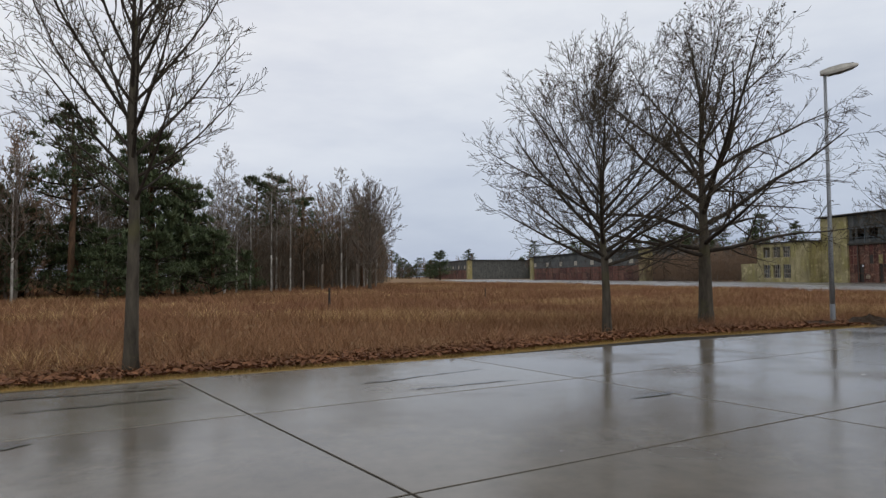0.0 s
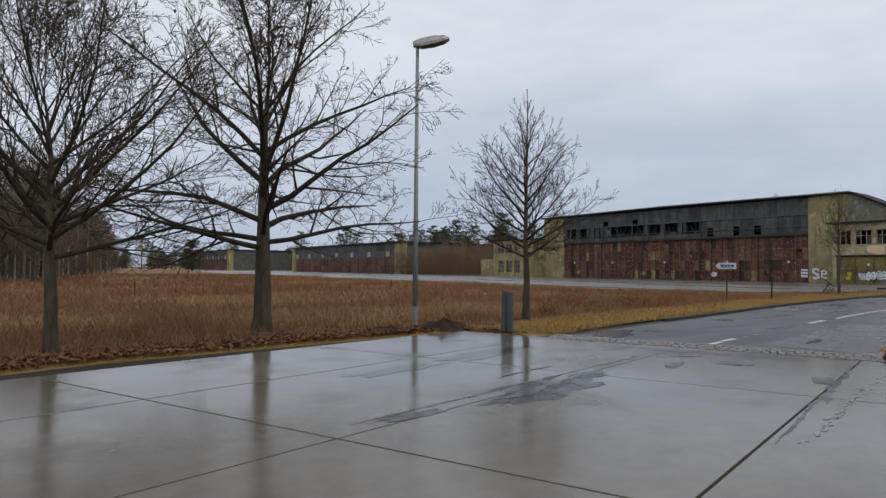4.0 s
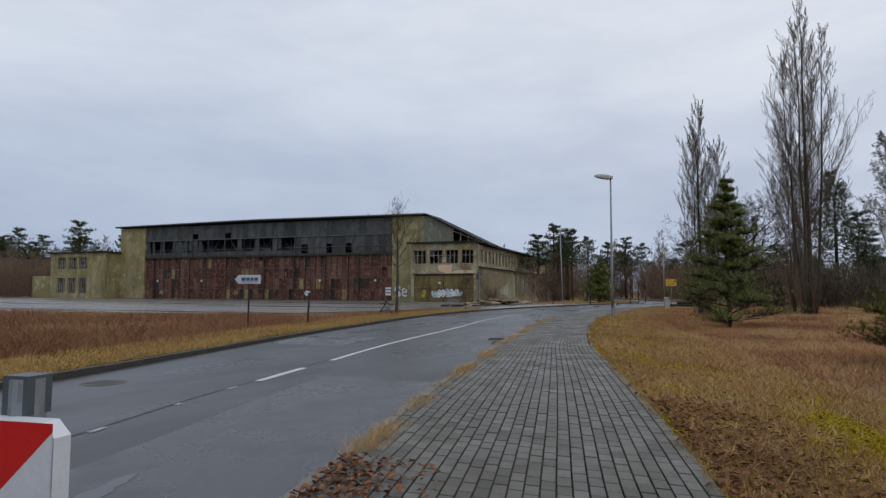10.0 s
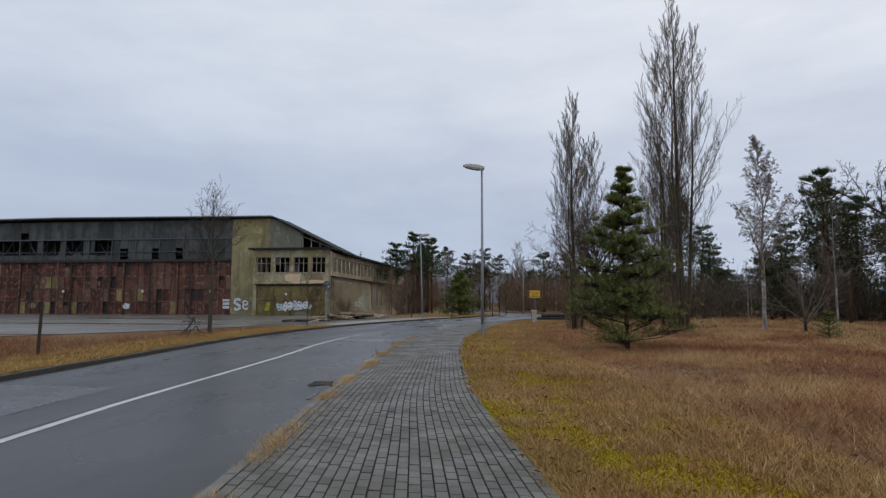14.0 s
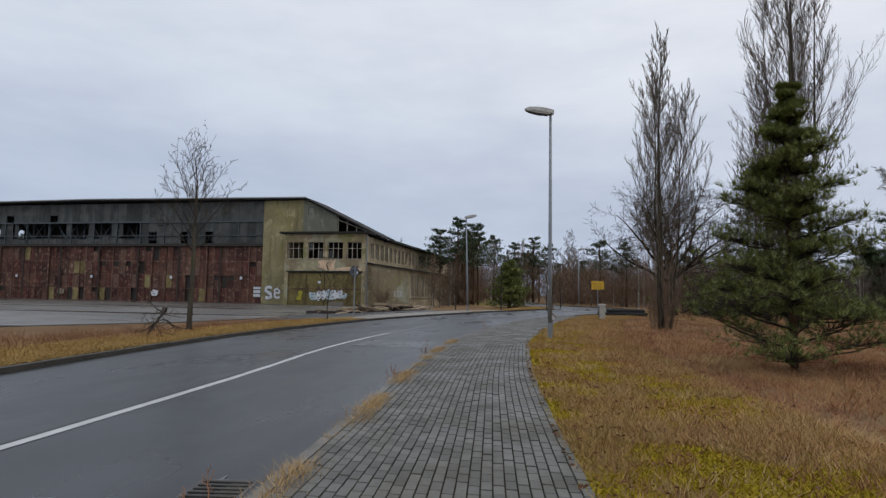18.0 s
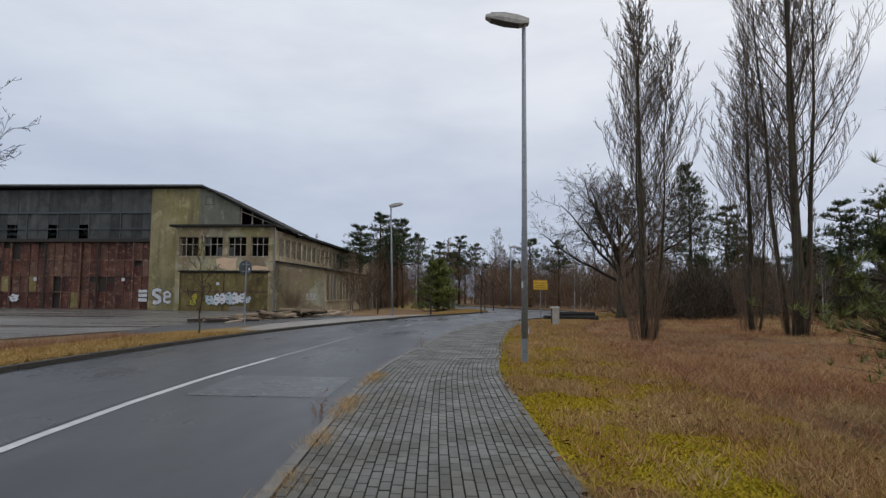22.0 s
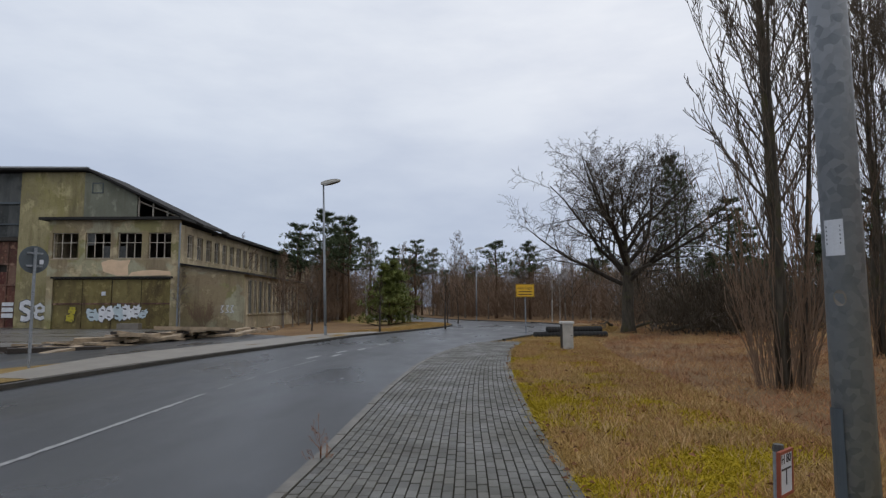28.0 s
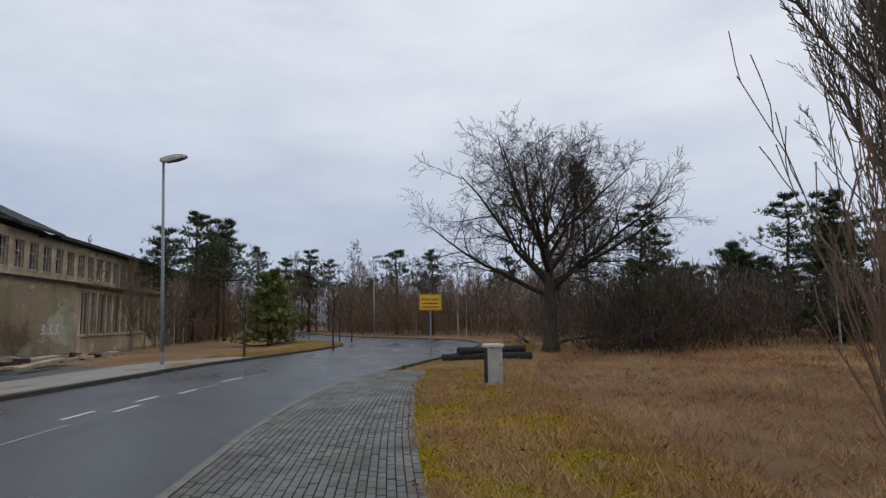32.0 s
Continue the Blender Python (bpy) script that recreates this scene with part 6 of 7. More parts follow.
for x, y, kind, s in ((108.0, 14.0, "birch", 0.85), (100.0, -3.6, "birch", 0.62), (101.5, -3.2, "birch", 0.6), (76.0, -14.5, "birch", 0.5), (76.4, -14.9, "birch", 0.48), (101.0, 24.0, "bare", 0.9)):
    plant(x, y, {kind: 1}, s)
for x, y, s in ((86.6, 21.6, 0.5), (96.5, 18.0, 0.4), (103.0, 18.2, 0.5)):
    plant(x, y, {"bush": 1}, s, True)
for k in range(22):
    plant(89.5 + 1.45 * k + woods.uniform(-0.6, 0.6), 18.2 + woods.uniform(-1.0, 0.4), {"bare": 4, "birch": 1}, woods.uniform(0.34, 0.62), True)
for x, y, s in ((101.0, 26.0, 1.0), (104.0, 27.5, 1.05), (107.5, 26.2, 0.95), (97.5, 27.0, 0.85)):
    plant(x, y + 19.0, {"bare": 1}, s * 1.5, True)
plant(86.7, 23.15, {"birch": 1}, 0.42, True)
for x, y, s in ((105.0, 15.2, 0.9), (109.5, 21.0, 1.0), (116.0, 19.0, 1.05)):
    plant(x, y, {"pine": 1}, s, True)
for kind in STOCK.values():
    for ob in kind:
        for o in (*ob.children_recursive, ob):
            bpy.data.objects.remove(o)

# brushwood that fills the woods, too fine to pick apart


def brush(name, line, deep, count, tall, mat, label, seed):
    """Bare thicket: domed clumps of short twigs that point up and outwards."""
    r = np.random.default_rng(seed)
    pts = np.array([p[:] for p in along(line, 1.0)])
    clumps = count // 110
    k = r.integers(0, len(pts) - 1, clumps)
    d = pts[k + 1] - pts[k]
    d /= np.linalg.norm(d, axis=1)[:, None]
    base = pts[k] + np.c_[-d[:, 1], d[:, 0], np.zeros(clumps)] * (deep * r.random(clumps))[:, None] + np.c_[r.normal(0, 0.6, (clumps, 2)), np.full(clumps, LOW)]
    high = tall * r.uniform(0.45, 1.0, clumps)
    own = np.repeat(np.arange(clumps), 110)
    count = len(own)
    h = high[own]
    up = r.random(count) ** 0.8
    a = r.uniform(0, 6.28, count)
    out = np.sqrt(r.random(count)) * 0.30 * h * np.sqrt(np.clip(1 - (up - 0.35) ** 2 / 0.45, 0.03, 1))
    start = base[own] + np.c_[np.cos(a) * out, np.sin(a) * out, up * 0.86 * h]
    way = np.c_[np.cos(a) * out, np.sin(a) * out, 0.35 * h] + r.normal(0, 0.13, (count, 3)) * h[:, None]
    way /= np.linalg.norm(way, axis=1)[:, None]
    tip = start + way * (h * r.uniform(0.10, 0.24, count))[:, None]
    b = r.uniform(0, 6.28, count)
    w = np.c_[np.cos(b), np.sin(b), np.zeros(count)] * r.uniform(0.010, 0.034, count)[:, None]
    v = np.stack([start - w, start + w, tip], 1).reshape(-1, 3)
    me = bpy.data.meshes.new(name)
    me.from_pydata(v.tolist(), [], np.arange(3 * count).reshape(-1, 3).tolist())
    me.materials.append(mat)
    return tagged(new(name, me), label, "undergrowth", "", "stuff")


brush("undergrowth", EDGE_START, 18, 135000, 8.4, M_TWIG_POPLAR, "dense bare brown undergrowth of the wood edge", 1)
brush("undergrowth", EDGE_ROAD, 2.6, 12000, 4.6, M_TWIG_RED, "dense bare brown thicket beside the road", 2)
brush("undergrowth", EDGE_BEND, 20, 56000, 6.4, M_TWIG_RED, "dense bare thicket beyond the bend", 3)
brush("undergrowth", [(140.0, 26.0), (142.0, 12.0), (140.0, -2.0)], 20, 34000, 8.0, M_TWIG_RED, "bare brown wood beyond the road", 10)
brush("undergrowth", EDGE_HEATH[::-1], 22, 150000, 4.6, M_TWIG_POPLAR, "dark woodland undergrowth beyond the heath", 4)
brush("undergrowth", [(30.0, 470.0), (70.0, 400.0), (135.0, 300.0), (138.0, 130.0), (136.0, 88.0)], -18, 70000, 12.0, M_TWIG_RED, "dense woodland behind the hangars", 6)
brush("undergrowth", [(96.0, 98.0), (96.0, 136.0)], 8, 34000, 7.6, M_TWIG_RED, "bare brown thicket between the hangars", 7)
brush("undergrowth", [(-25.0, 330.0), (60.0, 390.0)], 20, 14000, 11.0, M_TWIG, "far wood behind the field", 8)
brush("undergrowth", [(134.0, 108.0), (135.0, 160.0), (134.0, 218.0)], -12, 30000, 12.0, M_TWIG, "dark wood behind the hangar row", 9)
brush("undergrowth", [(84.0, -9.0), (80.0, -6.0), (76.0, -3.0)], 4, 9000, 3.2, M_TWIG, "tangled bare brush under the oak", 5)

# ---- grass ----


def blades(name, mat, xy, ground, tall, per, wide, label, seed, flat=0.35, category="grass"):
    """Tufts of single blades at the given places."""
    r = np.random.default_rng(seed)
    n = len(xy) * per
    at = np.repeat(xy, per, 0)
    far = np.repeat(ground, per) if np.ndim(ground) else np.full(n, ground)
    h = np.repeat(tall, per) * r.uniform(0.45, 1.15, n)
    w = np.repeat(wide, per) * r.uniform(0.7, 1.3, n)
    base = np.c_[at + r.normal(0, 0.06, (n, 2)), far - 0.02]
    a = r.uniform(0, 6.28, n)
    side = np.c_[np.cos(a), np.sin(a), np.zeros(n)] * w[:, None]
    tip = base + np.c_[r.normal(0, flat, (n, 2)), np.ones(n)] * h[:, None]
    v = np.stack([base - side, base + side, tip], 1).reshape(-1, 3)
    me = bpy.data.meshes.new(name)
    me.vertices.add(3 * n)
    me.vertices.foreach_set("co", v.ravel().astype(np.float32))
    me.loops.add(3 * n)
    me.loops.foreach_set("vertex_index", np.arange(3 * n, dtype=np.int32))
    me.polygons.add(n)
    me.polygons.foreach_set("loop_start", np.arange(0, 3 * n, 3, dtype=np.int32))
    me.update(calc_edges=True)
    me.materials.append(mat)
    return tagged(new(name, me), label, category, "", "stuff")


grow = np.random.default_rng(5)
lines = {key: np.array([p[:2] for p in line]) for key, line in (("left", KERB_LEFT), ("walk", WALK_RIGHT), ("right", KERB_RIGHT))}


def y_at(key, x):
    return np.interp(x, lines[key][:, 0], lines[key][:, 1])


def yard_edge(x):
    return np.interp(x, [-60, -12, 0, 4, 9, 16.4, 16.9], [-6.5, 4.4, 7.15, 8.05, 9.75, 10.75, 9.0])


def scatter(n, x0, x1, y0, y1, near, power):
    """Places that thin out with their distance from the point near."""
    xy = np.c_[grow.uniform(x0, x1, n), grow.uniform(y0, y1, n)]
    far = np.linalg.norm(xy - near, axis=1)
    keep = grow.random(n) < np.clip((9.0 / np.maximum(far, 1)) ** power, 0.015, 1)
    return xy[keep], far[keep]


# the large field behind the yard
xy = np.c_[grow.uniform(-40, 75, 480000), grow.uniform(4, 110, 480000)]
line_x = np.clip(xy[:, 0], 1.0, 54.0)
far = np.hypot(xy[:, 0] - line_x, xy[:, 1] - np.interp(line_x, [1, 13, 19, 30, 48, 54], [-1.3, 1.5, 2.6, 4.4, 6.1, 5.6]))
keep = grow.random(len(xy)) < np.clip((9.0 / np.maximum(far, 1)) ** 1.2, 0.015, 1)
xy, far = xy[keep], far[keep]
limit = np.where(xy[:, 0] < 16.9, yard_edge(xy[:, 0]) + 0.75, y_at("left", xy[:, 0]) + 1.5 + 0.5 * np.sin(xy[:, 0] * 0.8))
clear = xy[:, 1] > limit
clear &= ~((xy[:, 0] > 56) & (xy[:, 1] < 24)) & ~((xy[:, 0] > 42.5) & (xy[:, 1] > 24)) & ~((xy[:, 0] > 44) & (xy[:, 1] > 17.5 + 0.4 * np.sin(xy[:, 0])))
xy, far = xy[clear], far[clear]
clump = np.array([noise.noise((x * 0.16, y * 0.16, 0)) for x, y in xy])
tall = 0.34 + 0.20 * clump + 0.06 * np.clip(far / 30, 0, 1)
wide = np.maximum(0.007, far * 0.00075)
pick = 0.55 * grow.random(len(xy)) + 0.2 + clump * 0.55 + 0.5 * np.array([noise.noise((x * 0.07, y * 0.15, 6)) for x, y in xy])
blades("field_grass", M_FIELD_DRY, xy[pick > 0.35], LOW, tall[pick > 0.35], 7, wide[pick > 0.35] * 0.8, "tall dry brown grass of the open field", 11, 0.62)
blades("field_grass", M_FIELD_RED, xy[pick <= 0.35], LOW, tall[pick <= 0.35] * 1.1, 7, wide[pick <= 0.35] * 0.8, "reddish dry stalks among the field grass", 12, 0.55)
drift = np.array([noise.noise((x * 0.09, y * 0.22, 8)) + 0.5 * noise.noise((x * 0.4, y * 0.7, 2)) for x, y in xy]) > 0.28
blades("field_grass", M_STRAW, xy[drift], LOW, tall[drift] * 0.95, 6, wide[drift] * 0.8, "pale straw drifts in the open field", 13, 0.7)

# heath beside the footpath
xy, far = scatter(400000, 17, 105, -52, 4, np.array([38.0, 0.0]), 1.1)
edge = np.where(xy[:, 0] < 19.7, 0.0, np.where(xy[:, 0] < 70.7, y_at("walk", xy[:, 0]), y_at("right", xy[:, 0]) - 0.8))
keep = xy[:, 1] < edge - np.interp(xy[:, 0], [24, 34, 44, 56], [2.1, 1.75, 1.9, 2.3]) + 0.25 * np.sin(xy[:, 0] * 0.9) + grow.normal(0, 0.28, len(xy))
keep &= ~((xy[:, 0] < 20) & (xy[:, 1] > -1.2)) & (xy[:, 0] > 17.5)
xy, far = xy[keep], far[keep]
clump = np.array([noise.noise((x * 0.2, y * 0.2, 4)) for x, y in xy])
patch = np.array([noise.noise((x * 0.33, y * 0.42, 14)) + 0.6 * noise.noise((x * 1.1, y * 1.3, 24)) for x, y in xy])
near = np.maximum(4.0, np.abs(xy[:, 1] - 4.5))
tall = np.clip(0.145 + 0.13 * clump + 0.08 * patch + 0.05 * np.clip(near / 12, 0, 1), 0.06, 0.42)
wide = np.maximum(0.0052, near * 0.0007)
level = np.where(xy[:, 0] < 70.7, np.interp(y_at("walk", xy[:, 0]) - xy[:, 1], [1.9, 3.0], [0.0, LOW]), LOW)
pick = 0.34 * grow.random(len(xy)) + 0.24 + 0.70 * patch + 0.24 * np.clip((near - 5) / 12, 0, 1)
for name, mat, sel, label, k in (("heath_grass", M_DRY, (pick > 0.46) & (pick <= 0.72), "dry brown heath grass", 21), ("heath_grass", M_DRY_RED, (pick <= 0.46) & (pick > 0.16), "reddish dry heath stalks", 22), ("heath_grass", M_HEATHER, pick <= 0.16, "dark matted heather", 24), ("heath_grass", M_STRAW, pick > 0.72, "pale straw drifts of the heath", 23)):
    blades(name, mat, xy[sel], level[sel], tall[sel], 7, wide[sel], label, k, 0.85)

# short turf of the verges
n = 72000
x = grow.uniform(19.4, 71, n)
y = y_at("walk", x) - 0.03 - 2.7 * grow.random(n) ** 1.15
off = y_at("walk", x) - y
moss = np.array([noise.noise((a * 0.55, b * 0.9, 9)) + 0.6 * noise.noise((a * 1.5, b * 1.9, 3)) for a, b in zip(x, y)]) + 0.30 * np.clip((x - 29) / 12, 0, 1) * np.clip((66 - x) / 8, 0.3, 1) - 0.30 * np.clip(off - 1.3, 0, 2) - 0.25 * np.clip(0.35 - off, 0, 1) * (x < 40) + 0.05
xy = np.c_[x, y]
blades("verge_grass", M_MOWN, xy[moss <= 0.16], 0.0, np.full((moss <= 0.16).sum(), 0.085), 7, np.full((moss <= 0.16).sum(), 0.0065), "short winter grass of the verge", 31, 0.8)
blades("verge_moss", M_MOSS, xy[moss > 0.16], 0.012, np.full((moss > 0.16).sum(), 0.034), 14, np.full((moss > 0.16).sum(), 0.012), "yellow-green moss patches in the verge", 32, 1.3, "moss")
n = 30000
x = grow.uniform(17.5, 97, n)
y = y_at("left", x) + 0.2 + 2.0 * grow.random(n) ** 1.4
keep = ~((x > 57) & (x < 78.5) & (y < y_at("left", x) + 2.2))
blades("verge_grass", M_MOWN, np.c_[x, y][keep], 0.06, np.full(keep.sum(), 0.10), 5, np.full(keep.sum(), 0.010), "short yellowish grass behind the kerb", 33, 0.7)
n = 5000
x = grow.uniform(70, 90, n)
y = y_at("right", x) - 0.3 - 2.8 * grow.random(n)
blades("verge_grass", M_MOWN, np.c_[x, y], -0.02, np.full(n, 0.08), 5, np.full(n, 0.012), "short grass along the bend", 34, 0.7)
for mat, k, tall, label in ((M_STRAW, 51, 0.13, "pale straw tufts in the verge"), (M_DRY, 52, 0.12, "brown grass tufts in the verge"), (M_DRY_RED, 53, 0.10, "reddish stalks in the verge")):
    n = 4200
    x = grow.uniform(19.4, 71, n)
    y = y_at("walk", x) - 0.15 - 2.6 * grow.random(n)
    lump = np.array([noise.noise((a * 0.9, b * 0.9, k)) for a, b in zip(x, y)])
    xy = np.c_[x, y][lump > -0.05]
    blades("verge_tufts", mat, xy, 0.0, np.full(len(xy), tall), 12, np.full(len(xy), 0.006), label, k, 0.6)
# straw along the kerb of the footpath and weeds in the kerb joint
n = 5200
x = 20.5 + 27 * grow.random(n) ** 1.2
y = y_at("right", x) - 0.05 + grow.normal(0, 0.04, n)
x, y = x[np.sin(x * 1.9) > -0.75], y[np.sin(x * 1.9) > -0.75]
n = len(x)
blades("kerb_grass", M_STRAW, np.c_[x, y], 0.0, np.full(n, 0.085) * (0.4 + np.abs(np.sin(x * 1.3))), 4, np.full(n, 0.0035), "straw-coloured grass in the kerb joint", 35, 0.6)
n = 9000
x = grow.uniform(-14, 16.6, n)
y = yard_edge(x) + 0.05 + 0.7 * grow.random(n)
blades("yard_grass", M_MOWN, np.c_[x, y], LOW + 0.02, np.full(n, 0.12), 5, np.full(n, 0.006), "short grass along the yard edge", 36, 0.7)


def litter(name, xy, z, size, label, seed, mat=M_LEAF):
    """Fallen leaves: small curled blades lying on the ground."""
    r = np.random.default_rng(seed)
    n = len(xy)
    a = r.uniform(0, 6.28, n)
    s = size * r.uniform(0.6, 1.3, n)
    u = np.c_[np.cos(a), np.sin(a), r.normal(0, 0.3, n)] * s[:, None]
    w = np.c_[-np.sin(a), np.cos(a), r.normal(0, 0.3, n)] * (s * 0.55)[:, None]
    c = np.c_[xy, z + np.abs(r.normal(0, 0.015, n)) + 0.008]
    v = np.stack([c - u, c - w + [0, 0, 0.012], c + u, c + w + [0, 0, 0.012]], 1).reshape(-1, 3)
    me = bpy.data.meshes.new(name)
    me.from_pydata(v.tolist(), [], np.arange(4 * n).reshape(-1, 4).tolist())
    me.materials.append(mat)
    return tagged(new(name, me), label, "leaves", "", "stuff")


n = 15000
x = grow.uniform(-12, 17.0, n)
litter("leaf_litter", np.c_[x, yard_edge(x) + 0.35 + np.abs(grow.normal(0, 0.55, n))], LOW + 0.10, 0.055, "drift of brown leaves along the yard edge", 41)
n = 3600
x = 18.2 + 8 * grow.random(n) ** 1.5
litter("leaf_litter", np.c_[x, np.where(x < 19.7, 0.75, y_at("walk", x)) - 0.02 - np.abs(grow.normal(0, 0.55, n))], 0.02, 0.035, "brown leaves scattered beside the footpath", 42)
n = 1500
x = grow.uniform(22, 70, n)
litter("leaf_litter", np.c_[x, y_at("walk", x) + 0.1 - 3.2 * grow.random(n) ** 1.6], 0.03, 0.03, "single brown leaves on the verge", 44)
n = 1600
x = grow.uniform(16.4, 19.6, n)
litter("leaf_litter", np.c_[x, np.interp(x, [16.4, 17.65, 19.62], [0.4, 0.72, 1.33]) - 0.03 - np.abs(grow.normal(0, 0.7, n))], 0.012, 0.035, "brown leaves beside the yard corner", 45)
n = 5000
x = grow.uniform(16.3, 20.5, n)
y = np.interp(x, [16.4, 17.65, 19.62], [0.4, 0.72, 1.33]) - 0.15 - 3.0 * grow.random(n)
blades("verge_grass", M_MOWN, np.c_[x, y], 0.0, np.full(n, 0.08), 5, np.full(n, 0.006), "short grass beside the yard corner", 37, 0.8)
n = 1500
x = 19.2 + 3.4 * grow.random(n) ** 1.4
litter("leaf_litter", np.c_[x, y_at("right", x) - np.abs(grow.normal(0, 0.32, n))], 0.025, 0.03, "brown leaves heaped at the path start", 43)

# ---- roadside things ----


def text_mesh(words, size):
    """Flat lettering in the built-in font, as a mesh in the x-y plane, centred."""
    curve = bpy.data.curves.new("lettering", "FONT")
    curve.body, curve.size, curve.align_x, curve.align_y = words, size, "CENTER", "CENTER"
    curve.extrude, curve.resolution_u = 0.001, 3
    ob = bpy.data.objects.new("lettering", curve)
    scene.collection.objects.link(ob)
    bpy.context.view_layer.update()
    me = bpy.data.meshes.new_from_object(ob.evaluated_get(bpy.context.evaluated_depsgraph_get()))
    bpy.data.objects.remove(ob)
    bpy.data.curves.remove(curve)
    return me


def lettering(words, size, mat, parent, m, label=""):
    me = text_mesh(words, size)
    me.materials.clear()
    me.materials.append(mat)
    ob = part("lettering", me, mat, parent, label)
    ob.matrix_basis = m
    return ob


def street_lamp(x, y, turn, lean=(0, 0), z=-0.02, height=6.95, label="galvanised street lamp with a flat pale head"):
    top = thing("street_lamp", pose(x, y, z, lean[0], lean[1], turn), label, "street lamp", "street lamps along the road")
    part("base_sleeve", Mesh().tube([(0, 0, -0.1), (0, 0, 0.5)], [0.068, 0.067], 16), M_GALV, top)
    part("pole", Mesh().tube([(0, 0, 0.4), (0, 0, 2.6), (0, 0, 2.66), (0, 0, height)], [0.064, 0.059, 0.055, 0.040], 16), M_GALV, top, smooth=True)
    door_mesh = Mesh()
    for i in range(5):
        a0, a1 = -0.5 + 0.2 * i, -0.3 + 0.2 * i
        door_mesh.face((0.067 * math.cos(a0), 0.067 * math.sin(a0), 0.6), (0.067 * math.cos(a1), 0.067 * math.sin(a1), 0.6), (0.0665 * math.cos(a1), 0.0665 * math.sin(a1), 1.0), (0.0665 * math.cos(a0), 0.0665 * math.sin(a0), 1.0))
    part("access_door", door_mesh, M_BACK, top)
    # head: a wedge that thins towards its tip, lens below
    shell, prof = Mesh(), [(-0.10, 0.075, 0.02, 0.13), (0.10, 0.12, -0.03, 0.17), (0.40, 0.15, -0.01, 0.19), (0.68, 0.13, 0.04, 0.17), (0.80, 0.07, 0.09, 0.14)]
    rings = [[(px, -w, lo), (px, -w * 1.05, (lo + hi) / 2 - 0.02), (px, -w * 0.7, hi), (px, w * 0.7, hi), (px, w * 1.05, (lo + hi) / 2 - 0.02), (px, w, lo)] for px, w, lo, hi in prof]
    for ring in rings:
        shell.v += ring
    n = 6
    for k in range(len(rings) - 1):
        for i in range(n):
            j = (i + 1) % n
            shell.f.append((k * n + i, k * n + j, (k + 1) * n + j, (k + 1) * n + i))
    shell.f.append(tuple(range(n)))
    shell.f.append(tuple(reversed(range((len(rings) - 1) * n, len(rings) * n))))
    head = part("lamp_head", shell, M_LAMP, top, "pale grey lamp head")
    head.matrix_basis = pose(0, 0, height - 0.06, 0, -5, 0)
    lens = Mesh()
    lens.strip([(px + 0.02, -w * 0.72, hi + 0.006) for px, w, lo, hi in prof[1:4]], [(px + 0.02, w * 0.72, hi + 0.006) for px, w, lo, hi in prof[1:4]])
    part("cover", lens, M_LENS, head, "pale lamp cover")
    glass_mesh = Mesh()
    glass_mesh.strip([(px, w * 0.8, lo - 0.006) for px, w, lo, hi in prof[1:4]], [(px, -w * 0.8, lo - 0.006) for px, w, lo, hi in prof[1:4]])
    part("lens", glass_mesh, M_BACK, head, "dark lamp lens")
    return top


street_lamp(15.95, 12.25, -40)
near_lamp = street_lamp(49.6, 4.87, 92, label="galvanised street lamp with a white sticker on its pole")
street_lamp(75.0, 11.55, -95, (0, -1.6))
street_lamp(106.4, 3.2, -95, z=LOW)
street_lamp(137.0, 5.6, -95, z=LOW)
sticker = Mesh()
for i in range(4):
    a0, a1 = radians(3 + 14 * i), radians(17 + 14 * i)
    sticker.face(*[(0.0625 * math.cos(a), 0.0625 * math.sin(a), z) for a, z in ((a0, 1.50), (a1, 1.50), (a1, 1.62), (a0, 1.62))])
part("sticker", sticker, M_SIGNWHITE, near_lamp, "small white paper sticker")
bars = Mesh()
for k in range(5):
    a0, a1 = radians(9), radians(51)
    z = 1.60 - 0.014 * k
    bars.face(*[(0.0632 * math.cos(a), 0.0632 * math.sin(a), zz) for a, zz in ((a0, z - 0.006), (a1, z - 0.006), (a1, z), (a0, z))])
part("print", bars, M_BACK, near_lamp)
dot = Mesh()
dot.face(*[(0.0622 * math.cos(radians(38) + 0.32 * math.cos(a)), 0.0622 * math.sin(radians(38) + 0.32 * math.cos(a)), 1.36 + 0.027 * math.sin(a)) for a in [2 * math.pi * i / 16 for i in range(16)]])
part("label_dot", dot, M_PALE, near_lamp)

# red and white guide beacon
beacon = thing("guide_beacon", pose(19.05, 2.94, 0, 0, 0, 188), "red and white striped guide beacon on a steel post", "traffic beacon")
W, Z0, Z1 = 0.097, 0.22, 1.09


def striped(mesh_red, mesh_white):
    step, slope = 0.205, -1.0
    for k in range(-2, 8):
        high = Z1 - k * step
        ring = [(-W, high - step), (W, high - step - 2 * W * slope), (W, high - 2 * W * slope), (-W, high)]
        ring = clip(clip(ring, (-W, Z0), (W, Z0)), (W, Z1), (-W, Z1))
        if len(ring) > 2:
            (mesh_white if k % 2 else mesh_red).face(*[(0.0165, y, z) for y, z in ring])


reds, whites = Mesh(), Mesh()
striped(reds, whites)
panel = Mesh()
panel.v = [(x, y, z) for x in (-0.014, 0.014) for y, z in ((-W, Z0), (W, Z0), (W, Z1 - 0.02), (W - 0.02, Z1), (-W + 0.02, Z1), (-W, Z1 - 0.02))]
panel.f = [tuple(reversed(range(6))), tuple(range(6, 12))] + [(i, (i + 1) % 6, 6 + (i + 1) % 6, 6 + i) for i in range(6)]
part("panel", panel, M_SIGNWHITE, beacon)
part("red_stripes", reds, M_RED, beacon, "red reflective stripes")
